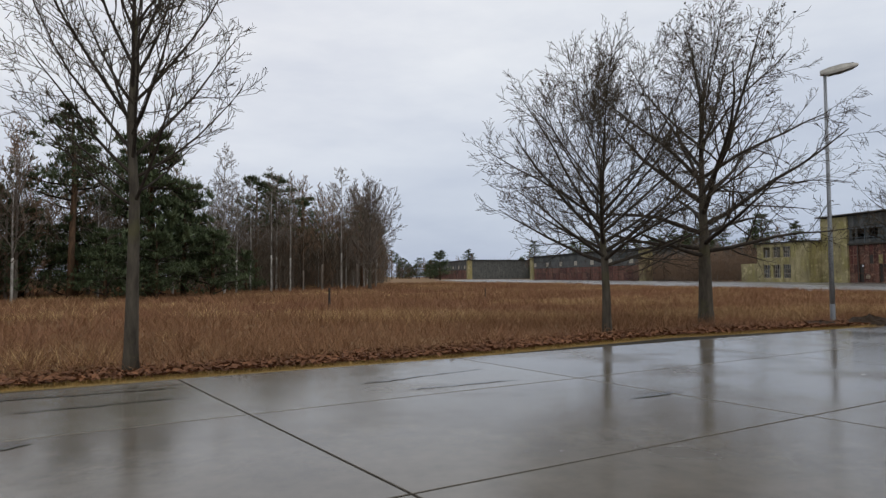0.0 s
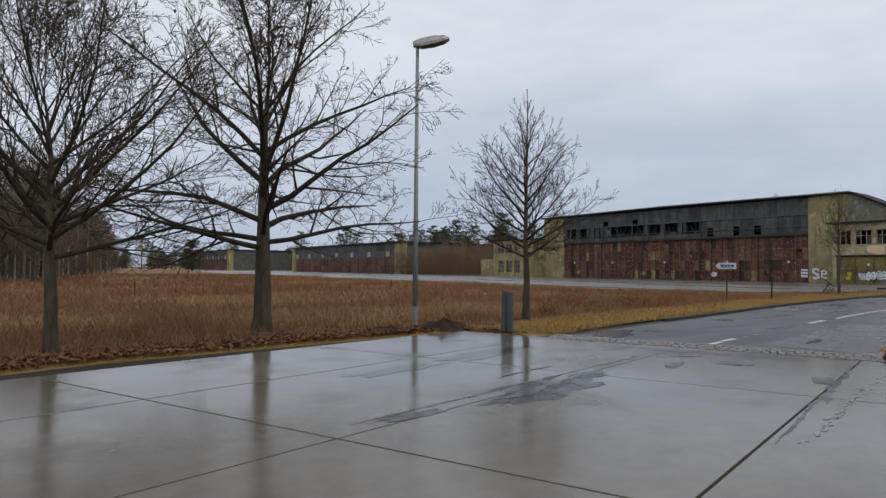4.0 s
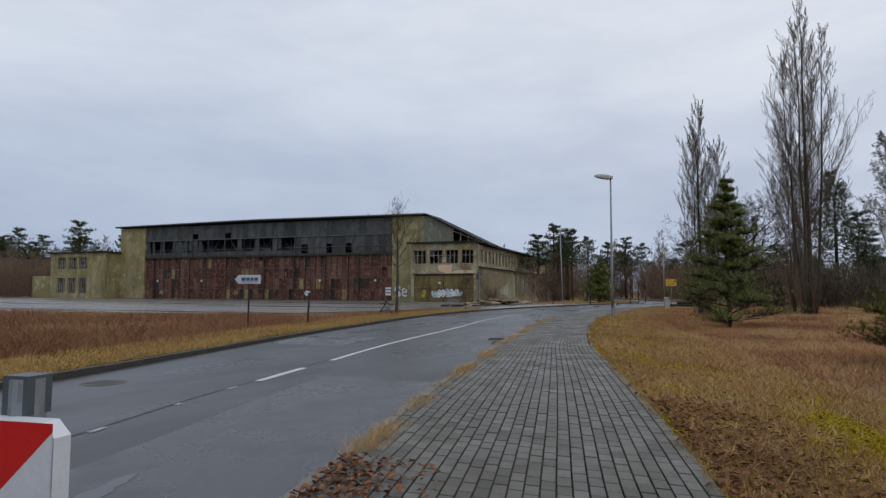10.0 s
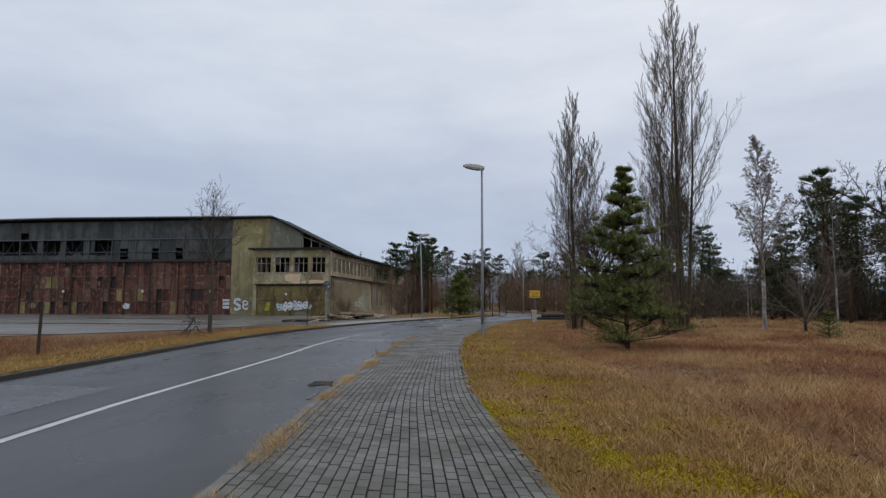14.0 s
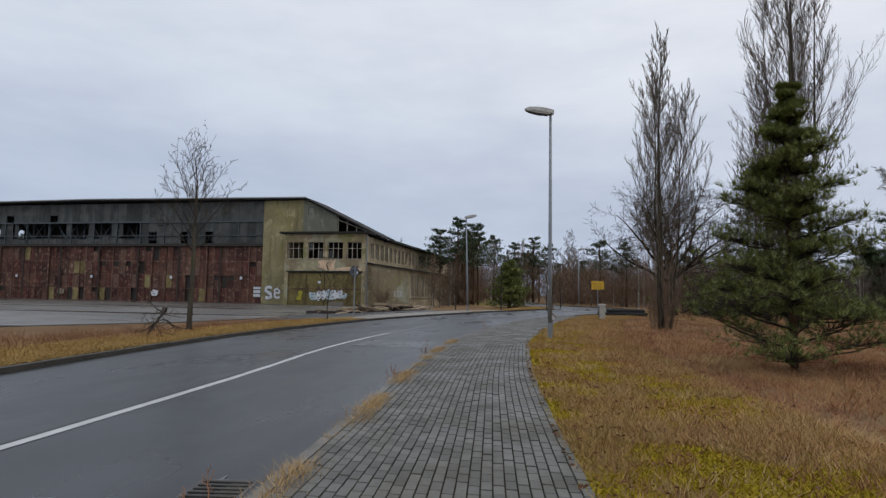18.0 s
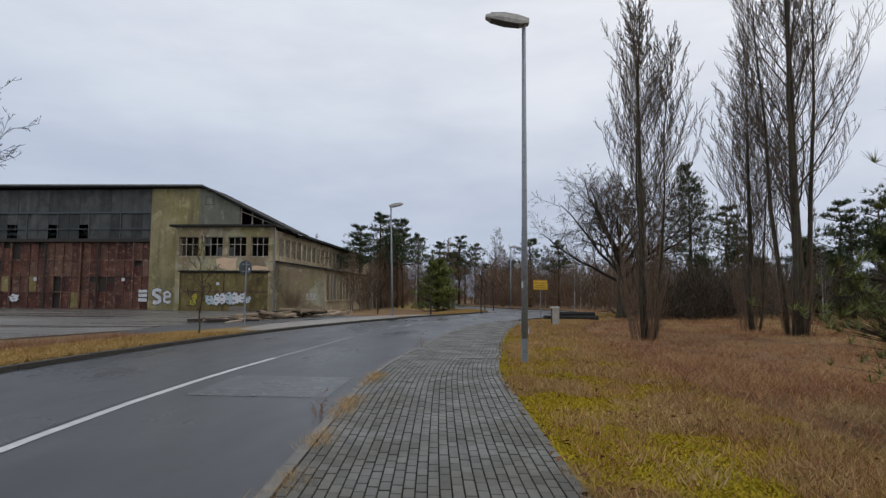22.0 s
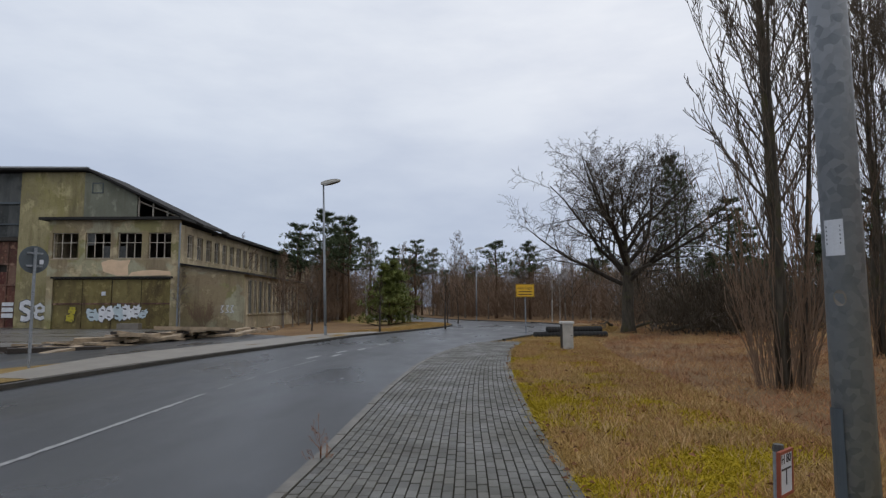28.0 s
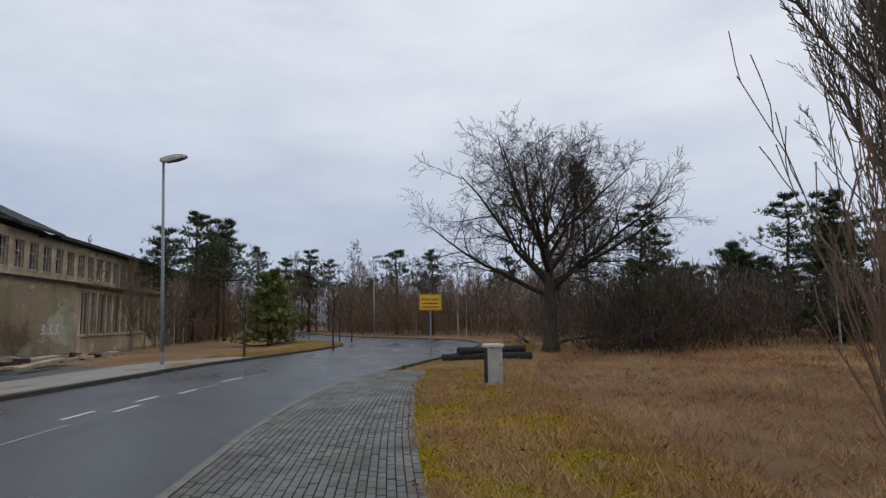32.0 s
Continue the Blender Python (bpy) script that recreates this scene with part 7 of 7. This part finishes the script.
part("white_stripes", whites, M_SIGNWHITE, beacon, "white reflective stripes")
part("post", Mesh().tube([(-0.035, 0, -0.1), (-0.035, 0, 1.14)], [0.024, 0.024], 10), M_GALV, beacon)
part("cap", Mesh().box(-0.055, -0.022, 1.09, -0.015, 0.022, 1.145), M_BACK, beacon)
part("bolt", Mesh().tube([(0.016, -0.02, Z1 - 0.07), (0.024, -0.02, Z1 - 0.07)], [0.011, 0.009], 8), M_GALV, beacon)
part("sticker", Mesh().box(0.017, -0.095, Z0 + 0.02, 0.019, -0.045, Z0 + 0.10), M_SIGNWHITE, beacon)

# pair of steel channel posts
twin = thing("post_pair", pose(16.9, 9.95, LOW, 0, 1, 20), "two grey steel channel posts side by side", "post")
for y, h in ((-0.075, 0.98), (0.075, 1.0)):
    mesh = Mesh().box(-0.05, y - 0.05, -0.1, 0.05, y - 0.042, h).box(-0.05, y - 0.042, -0.1, -0.042, y + 0.042, h).box(-0.05, y + 0.042, -0.1, 0.05, y + 0.05, h)
    part("post", mesh, M_BACK, twin)
part("bolt", Mesh().tube([(0, -0.13, 0.9), (0, 0.13, 0.9)], [0.012, 0.012], 6), M_IRON, twin)


def mound(x, y, r, h, seed, label):
    g = random.Random(seed)
    mesh = Mesh()
    rings = 6
    for k in range(rings + 1):
        f = k / rings
        for i in range(18):
            a = 2 * math.pi * i / 18
            q = r * f * (1 + 0.22 * noise.noise((math.cos(a) * 1.3 + seed, math.sin(a) * 1.3, f)))
            mesh.v.append((q * math.cos(a) * 1.35, q * math.sin(a), max(h * (1 - f ** 1.4) * (1 + 0.5 * noise.noise((q * 4, a * 2, seed))), 0) + (-0.06 if k == rings else 0)))
    for k in range(rings):
        for i in range(18):
            j = (i + 1) % 18
            mesh.f.append((k * 18 + i, (k + 1) * 18 + i, (k + 1) * 18 + j, k * 18 + j))
    ob = tagged(part("soil_mound", mesh, M_SOIL, None, label), "", "soil")
    ob.matrix_basis = pose(x, y, LOW + 0.02, 0, 0, g.uniform(0, 90))
    return ob


mound(16.2, 11.35, 0.65, 0.30, 1, "heap of dark dug soil at the yard edge")
mound(14.9, 11.6, 0.75, 0.16, 2, "low heap of dark soil beside the lamp")
mound(18.9, 11.6, 0.95, 0.16, 3, "dark mulch heaped round a tree foot")
mound(12.3, 12.5, 0.8, 0.08, 4, "dark mulch heaped round a tree foot")

# arrow-shaped direction sign, field posts, round sign seen from behind
arrow = thing("direction_sign", pose(35.7, 15.65, LOW, 0, 0, 188), "white arrow-shaped direction sign on a dark post", "sign")
part("post", Mesh().tube([(-0.04, 0, -0.1), (-0.04, 0, 1.9)], [0.03, 0.03], 8), M_POSTWOOD, arrow)
board = Mesh()
ring = [(0.46, 1.58), (0.46, 1.88), (-0.36, 1.88), (-0.52, 1.73), (-0.36, 1.58)]
board.face(*[(0.02, y, z) for y, z in reversed(ring)])
board.face(*[(0.0, y, z) for y, z in ring])
for (ya, za), (yb, zb) in zip(ring, ring[1:] + ring[:1]):
    board.face((0.0, ya, za), (0.02, ya, za), (0.02, yb, zb), (0.0, yb, zb))
part("board", board, M_SIGNWHITE, arrow)
for y0, y1 in ((-0.26, -0.10), (-0.07, 0.06), (0.09, 0.20), (0.23, 0.36)):
    part("print_bar", Mesh().box(0.022, y0, 1.68, 0.026, y1, 1.79), M_BLUE, arrow)
part("print_bar", Mesh().box(0.022, -0.26, 1.63, 0.026, 0.36, 1.65), M_BLUE, arrow)


def field_post(x, y, h, r, label, turn=0, lean=0):
    ob = thing("field_post", pose(x, y, LOW, lean, 0, turn), label, "post")
    part("post", Mesh().tube([(0, 0, -0.1), (0, 0, h)], [r, r * 0.9], 8), M_POSTWOOD, ob)
    part("post_cap", Mesh().tube([(0, 0, h), (0, 0, h + 0.03)], [r * 1.1, r * 0.5], 8), M_POSTWOOD, ob)
    return ob


field_post(3.16, 24.0, 0.92, 0.05, "short dark wooden post in the field")
field_post(37.6, 14.5, 1.25, 0.04, "thin dark post on the far verge", 0, 2)
field_post(12.9, 33.0, 0.7, 0.03, "thin dark stake in the field")
field_post(26.0, 30.5, 0.8, 0.03, "thin dark stake in the field")
rsign = thing("round_sign", pose(60.8, 15.15, LOW, 0, 0, 58), "round traffic sign seen from its grey back", "sign")
part("post", Mesh().tube([(0, 0, -0.1), (0, 0, 2.72)], [0.032, 0.032], 10), M_GALV, rsign)
face = Mesh()
face.tube([(0.035, 0, 2.46), (0.05, 0, 2.46)], [0.30, 0.30], 28)
part("disc", face, M_BACK, rsign)
part("clamp", Mesh().box(0.0, -0.16, 2.58, 0.035, 0.16, 2.62).box(0.0, -0.16, 2.30, 0.035, 0.16, 2.34), M_GALV, rsign)
part("sticker", Mesh().box(-0.034, -0.16, 2.36, -0.028, -0.08, 2.46), M_SIGNWHITE, rsign)

# yellow place-name sign
town = thing("place_sign", pose(78.0, 2.2, LOW, 0, -3, 187), "yellow place-name sign with black lettering on a grey post", "sign")
part("post", Mesh().tube([(-0.05, 0, -0.1), (-0.05, 0, 2.6)], [0.032, 0.032], 10), M_GALV, town)
plate = part("plate", Mesh().box(-0.01, -0.47, 1.87, 0.012, 0.47, 2.52), M_YELLOW, town)
for y0, z0, y1, z1 in ((-0.455, 1.885, 0.455, 1.9), (-0.455, 2.49, 0.455, 2.505), (-0.455, 1.9, -0.44, 2.49), (0.44, 1.9, 0.455, 2.49)):
    part("border", Mesh().box(0.012, y0, z0, 0.015, y1, z1), M_BLACK, plate)
lettering("Altes Lager", 0.17, M_BLACK, plate, pose(0.016, 0, 2.32, 90, 0, 90))
for y0, y1, z in ((-0.33, 0.33, 2.14), (-0.36, 0.36, 2.0)):
    part("print_bar", Mesh().box(0.012, y0, z - 0.02, 0.016, y1, z + 0.02), M_BLACK, plate)

# hydrant plate on a short post
hyd = thing("hydrant_marker", pose(50.2, 4.80, 0.27, 0, 2, 222) @ Matrix.Diagonal((0.72, 0.72, 0.72, 1)), "small white hydrant plate with red rim on a short post", "sign")
part("post", Mesh().tube([(-0.03, 0, -0.6), (-0.03, 0, 0.60)], [0.030, 0.030], 10), M_GALV, hyd)
part("post_cap", Mesh().tube([(-0.03, 0, 0.60), (-0.03, 0, 0.64)], [0.034, 0.030], 10), M_IRON, hyd)
hplate = part("plate", Mesh().box(0.0, -0.10, 0.36, 0.012, 0.10, 0.61), M_SIGNWHITE, hyd)
for y0, z0, y1, z1 in ((-0.105, 0.355, 0.105, 0.372), (-0.105, 0.598, 0.105, 0.615), (-0.105, 0.372, -0.088, 0.598), (0.088, 0.372, 0.105, 0.598)):
    part("rim", Mesh().box(-0.004, y0, z0, 0.016, y1, z1), plain("red_brown_rim", (0.30, 0.07, 0.035), 0.5), hplate)
lettering("H 80", 0.075, M_BLACK, hplate, pose(0.013, 0, 0.565, 90, 0, 90))
part("print_bar", Mesh().box(0.012, -0.07, 0.505, 0.015, 0.07, 0.515), M_BLACK, hplate)
part("print_bar", Mesh().box(0.012, -0.005, 0.42, 0.015, 0.005, 0.505), M_BLACK, hplate)

# cable cabinet
box = thing("cable_cabinet", pose(66.35, 2.5, LOW + 0.02, 0, 0, 184), "weathered pale cable cabinet with a white cap", "cabinet")
part("body", Mesh().slab([(-0.16, -0.16), (0.14, -0.16), (0.14, 0.16), (-0.16, 0.16)], -0.1, 0.86, 0.01), M_BOX, box)
part("plinth", Mesh().slab([(-0.17, -0.172), (0.15, -0.172), (0.15, 0.172), (-0.17, 0.172)], -0.1, 0.10, 0.01), M_BOX, box)
part("cap", Mesh().slab([(-0.19, -0.19), (0.17, -0.19), (0.17, 0.19), (-0.19, 0.19)], 0.86, 0.93, 0.025), M_LID, box, "white cap")
part("door", Mesh().box(0.14, -0.13, 0.14, 0.152, 0.13, 0.83), M_BOX, box)
part("lock", Mesh().tube([(0.152, 0.10, 0.5), (0.162, 0.10, 0.5)], [0.018, 0.018], 8), M_IRON, box)
part("side_panel", Mesh().box(-0.12, -0.172, 0.12, 0.11, -0.16, 0.84), M_BLACK, box, "dark side panel")

# black drain pipes lying beside the sign
for k, (x, y, z, l) in enumerate(((74.6, 0.7, 0.16, 3.3), (74.95, 0.8, 0.15, 3.0), (74.78, 0.5, 0.38, 2.6))):
    pipe = Mesh()
    pts, rad = [], []
    for i in range(40):
        pts.append((0, l * (i / 39 - 0.5), 0))
        rad.append(0.15 if i % 2 else 0.138)
    pipe.tube(pts, rad, 14)
    ob = tagged(part("drain_pipe", pipe, M_PIPE, None, "black corrugated drain pipe lying in the grass"), "", "pipe", "stack of drain pipes")
    ob.matrix_basis = pose(x, y, LOW + z, 0, 0, 8 + 3 * k)

# planks and rubble before the annex
heap = random.Random(77)
for k in range(64):
    a = heap.uniform(-35, 25)
    long, thick = heap.uniform(0.7, 1.7), heap.uniform(0.05, 0.16)
    plank = Mesh().slab([(-long, -0.16), (long, -0.13 + heap.uniform(-0.05, 0.05)), (long * heap.uniform(0.85, 1), 0.15), (-long * heap.uniform(0.9, 1), 0.13)], 0, thick, 0.015)
    ob = tagged(part("plank", plank, M_RUBBLE if k % 4 else M_POSTWOOD, None, "weathered broken board piled on the apron" if k % 4 else "dark wet broken board piled on the apron"), "", "plank", "boards and rubble on the apron")
    x = 66.0 + 11.0 * heap.random()
    lift = 0.46 * heap.random() * max(0.0, 1 - abs(x - 72.5) / 6)
    ob.matrix_basis = pose(x, 18.6 - 0.22 * (x - 66.0) + heap.gauss(0, 0.45), LOW + 0.07 + lift, heap.uniform(-5, 5), heap.uniform(-7, 7), a - 12)
for k in range(60):
    s = heap.uniform(0.10, 0.34)
    ring = [(s * math.cos(2 * math.pi * i / 7) * heap.uniform(0.6, 1.1), s * math.sin(2 * math.pi * i / 7) * heap.uniform(0.5, 1.0)) for i in range(7)]
    ob = tagged(part("rubble_piece", Mesh().slab(ring, -0.05, s * heap.uniform(0.25, 0.7), 0.03), M_RUBBLE if k % 3 else M_SOIL, None, "broken lump of old masonry on the apron"), "", "rubble", "boards and rubble on the apron")
    x = 67.0 + 20 * heap.random()
    ob.matrix_basis = pose(x, 18.9 - 0.08 * (x - 67) + heap.gauss(0, 0.7), LOW + 0.05, heap.uniform(-15, 15), heap.uniform(-15, 15), heap.uniform(0, 360))

# broken branch beside the young tree
r = random.Random(5)
fallen = thing("fallen_branch", pose(46.6, 15.4, LOW + 0.08, 0, 0, 100), "broken dark branch lying on the verge", "branch")
limb, twig = Mesh(), Mesh()
spec = dict(ROUND, count=[5, 4], lift=[-0.05, -0.1, 0], sway=[0.1, 0.15, 0.2], wood=1, thin=0.008)
spec["from"] = [0.2, 0.2]
bough(r, Vector((0.3, 0, 0.75)), Vector((-0.1, 1, -0.02)).normalized(), 1.9, 0.05, 0, spec, limb, twig)
bough(r, Vector((0.3, 0, 0.7)), Vector((0.1, 0.8, -0.5)).normalized(), 1.5, 0.04, 0, spec, limb, twig)
bough(r, Vector((0.2, -1.2, 0.08)), Vector((0, 1, 0.02)).normalized(), 3.6, 0.035, 0, spec, limb, twig)
part("limb", limb, M_BARK_DARK, fallen)
part("twig", twig, M_BARK_DARK, fallen)

# dead limbs lying under the oak
for k, (x, y, turn, long) in enumerate(((82.5, -4.6, 200, 4.2), (84.5, -6.2, 160, 4.8), (80.5, -5.4, 240, 3.4), (83.0, -8.0, 185, 4.0), (77.6, -4.8, 215, 3.0), (86.0, -4.2, 140, 3.6))):
    r = random.Random(300 + k)
    dead = thing("fallen_branch", pose(x, y, LOW + 0.12, 0, 0, turn), "grey dead limb lying under the oak", "branch", "dead limbs under the oak")
    limb, twig = Mesh(), Mesh()
    bough(r, Vector((0, 0, 0.1)), Vector((1, 0.1, 0.18)).normalized(), long, 0.09, 0, dict(spec, count=[8, 6], thin=0.012, lift=[-0.12, 0.1, 0.05]), limb, twig)
    part("limb", limb, M_BARK, dead)
    part("twig", twig, M_TWIG_GREY, dead)

# young trees and weeds by the far road
for x, y, s, h in ((78.5, 9.5, 81, 3.0), (84.6, 6.2, 82, 3.4), (96.0, 5.2, 83, 3.2), (97.2, 6.0, 84, 3.0), (84.4, 14.2, 85, 2.6)):
    bare_tree("young_tree", pose(x, y, LOW, 0, 0, s * 40), s, h, h * 0.5, 0.045, dict(FAR, count=[4, 3]), "thin dark young tree tied beside the road", "tree", 6, 38, mats=(M_POSTWOOD, M_BARK_DARK, M_TWIG), reach=0.5)
for x, y, s in ((33.9, 6.2, 91), (40.2, 7.0, 92), (44.1, 7.42, 93), (53.0, 7.3, 94)):
    bare_tree("weed", pose(x, y, -0.01, 0, 0, s * 50), s, 0.42, 0.06, 0.004, dict(FAR, count=[4, 3], thin=0.0018), "dry weed growing from the kerb joint", "weed", 7, 40, mats=(M_DRY_RED, M_DRY_RED, M_DRY_RED), reach=0.8, trunk_on=False)
for x, y, s, k in ((26.5, 13.6, 95, 1.0), (24.0, 14.6, 96, 0.9), (29.5, 14.4, 97, 0.8), (21.2, 13.0, 98, 0.6)):
    bare_tree("bramble", pose(x, y, LOW, 0, 0, s * 50), s, 1.0 * k, 0.1, 0.012, dict(FAR, count=[8, 6], thin=0.004, angle=[50, 50], lift=[0, -0.2, -0.2]), "low reddish bramble in the field grass", "shrub", 14, 75, mats=(M_DRY_RED, M_DRY_RED, M_LEAF), reach=1.1, trunk_on=False)

# repairs and stains of the yard that have a shape of their own
def stain(name, ring, z, mat, label):
    return setting(name, Mesh().face(*[(x, y, z) for x, y in ring]), mat, label, "patch")


def ragged(a, b, half, seed, n=64):
    """A ragged band from a to b, frayed along both sides."""
    a, b = Vector(a), Vector(b)
    d = (b - a).normalized()
    side = Vector((-d.y, d.x))
    span = (b - a).length
    wave = []
    for s in (0, 7):
        for i in range(n + 1):
            f = i / n * span
            w = 0.15 + 1.3 * max(0.0, noise.noise((f * 1.1, seed * 3.1, s))) + 0.5 * noise.noise((f * 5.0, seed, s)) + 0.3 * noise.noise((f * 16.0, seed, s))
            wave.append(half * max(w, 0.03) * min(1, 6 * i / n, 6 * (n - i) / n) + 0.003)
    mid = [a.lerp(b, i / n) + side * 0.5 * half * noise.noise((i / n * span * 0.8, seed, 3)) for i in range(n + 1)]
    low = [tuple(m - side * w) for m, w in zip(mid, wave)]
    top = [tuple(m + side * w) for m, w in zip(mid, wave[n + 1:])]
    return low + top[::-1]


def bitumen():
    n = Nodes("dark_bitumen_repair")
    tone = n.ramp(n.noise(7, 5, 0.65), (0.3, (0.026, 0.026, 0.027)), (0.7, (0.062, 0.061, 0.060)))
    return n.done(tone, n.ramp(n.noise(3, 4), (0.35, 0.12), (0.65, 0.4)), n.noise(60, 3), 0.001, spec=0.22)


M_REPAIR = bitumen()


def blotch(cx, cy, long, wide, turn, seed, n=56):
    """A frayed blot with bays and tongues."""
    ring = []
    for i in range(n):
        a = 2 * math.pi * i / n
        k = 1 + 0.55 * noise.noise((math.cos(a) * 1.6, math.sin(a) * 1.6, seed)) + 0.28 * noise.noise((math.cos(a) * 5, math.sin(a) * 5, seed + 9))
        x, y = long * k * math.cos(a), wide * k * math.sin(a)
        ring.append((cx + x * math.cos(turn) - y * math.sin(turn), cy + x * math.sin(turn) + y * math.cos(turn)))
    return ring


# bitumen along two joints, in broad tongues and thin runs
for i, (a, b, half) in enumerate((((10.4, 4.66), (17.0, 6.2), 0.10), ((13.0, 2.22), (18.5, 3.72), 0.085), ((15.0, 2.66), (16.9, 3.3), 0.13))):
    stain("yard_repair", ragged(a, b, half, i), 0.0024 + 0.0002 * i, M_REPAIR, "dark ragged repair along a joint of the yard")
for i, (x, y, long, wide, turn) in enumerate(((13.1, 4.86, 1.05, 0.30, 0.22), (14.05, 5.2, 0.5, 0.2, 0.3), (11.1, 4.66, 0.35, 0.11, 0.1), (16.9, 4.82, 0.16, 0.11, 0.9), (16.8, 4.66, 0.24, 0.06, -0.9), (15.95, 5.14, 0.36, 0.08, 0.35), (16.42, 3.27, 0.30, 0.13, 0.3), (17.0, 5.55, 0.22, 0.05, -0.6))):
    stain("yard_repair", blotch(x, y, long, wide, turn, 3.7 * i), 0.0030 + 0.0002 * i, M_REPAIR, "dark frayed bitumen patch on the concrete")
mark, flake = Mesh(), random.Random(61)
a, b = Vector((13.2, 2.10)), Vector((17.7, 3.07))
d = (b - a).normalized()
for k in range(90):
    if flake.random() < 0.62:
        q = a.lerp(b, (k + flake.random()) / 90) + Vector((-d.y, d.x)) * flake.uniform(-0.05, 0.05)
        w, l = flake.uniform(0.008, 0.03), flake.uniform(0.03, 0.10)
        u, v = d * l, Vector((-d.y, d.x)) * w
        mark.face(*[(p.x, p.y, 0.0048) for p in (q - u, q - v, q + u, q + v)])
setting("old_marking", mark, M_WHITE_OLD, "flaked remains of a white line on the concrete", "marking")
for i, (x, y, long, wide, turn) in enumerate(((17.5, 5.9, 0.75, 0.16, -1.1), (17.95, 4.85, 0.5, 0.13, -1.1), (16.9, 6.9, 0.5, 0.12, 0.2), (14.4, 7.6, 1.1, 0.3, 0.25), (12.3, 7.0, 0.8, 0.2, 0.25), (17.9, 2.6, 0.8, 0.35, 0.3))):
    stain("damp_patch", blotch(x, y, long, wide, turn, 50 + 2.3 * i), 0.0018 + 0.0001 * i, M_DAMP, "dark damp film on the concrete near the setts")

# standing water on the road
M_PUDDLE = plain("still_water_film", (0.020, 0.021, 0.022), 0.10, dirt=0.2, scale=2)
for i, (x, y, long, wide, turn) in enumerate(((18.75, 8.55, 1.15, 0.38, 0.5), (34.4, 6.62, 0.4, 0.1, 0.1), (33.4, 6.3, 0.5, 0.05, 0.15), (21.3, 5.5, 0.5, 0.08, 0.2))):
    setting("puddle", Mesh().face(*[(px, py, -0.0125) for px, py in blotch(x, y, long, wide, turn, 90 + 1.9 * i)]), M_PUDDLE, "shallow puddle on the asphalt", "puddle")

block = Mesh().slab([(-0.75, -0.2), (0.75, -0.22), (0.72, 0.2), (-0.74, 0.18)], -0.02, 0.38, 0.03)
ob = tagged(part("concrete_block", block, M_PALE, None, "pale broken concrete block before the gate"), "", "block")
ob.matrix_basis = pose(86.2, 26.1, LOW + 0.05, 0, 0, 82)

for i, (a, b, half) in enumerate((((-2.0, 6.05), (0.1, 6.5), 0.16), ((-1.6, 5.35), (0.4, 5.85), 0.07), ((-0.9, 6.5), (0.2, 6.75), 0.06), ((2.2, 6.1), (4.0, 6.9), 0.10), ((2.6, 5.55), (4.2, 5.9), 0.06), ((-1.4, 4.0), (-0.6, 4.2), 0.10), ((4.8, 4.45), (5.6, 4.6), 0.07), ((13.0, 5.75), (14.4, 6.1), 0.10), ((12.2, 4.75), (14.2, 5.3), 0.14), ((6.9, 2.6), (7.4, 2.75), 0.05))):
    stain("damp_patch", ragged(a, b, half, 40 + i), 0.0062, M_DAMP, "dark damp patch in the concrete yard")

# sunken kerb stones where the turf runs flat to the road
kerb("kerb_sunken", [p for p in KERB_LEFT if p.x < 23.2], 0.24, -0.12, -0.008, M_KERB, "sunken mossy kerb stones level with the road")
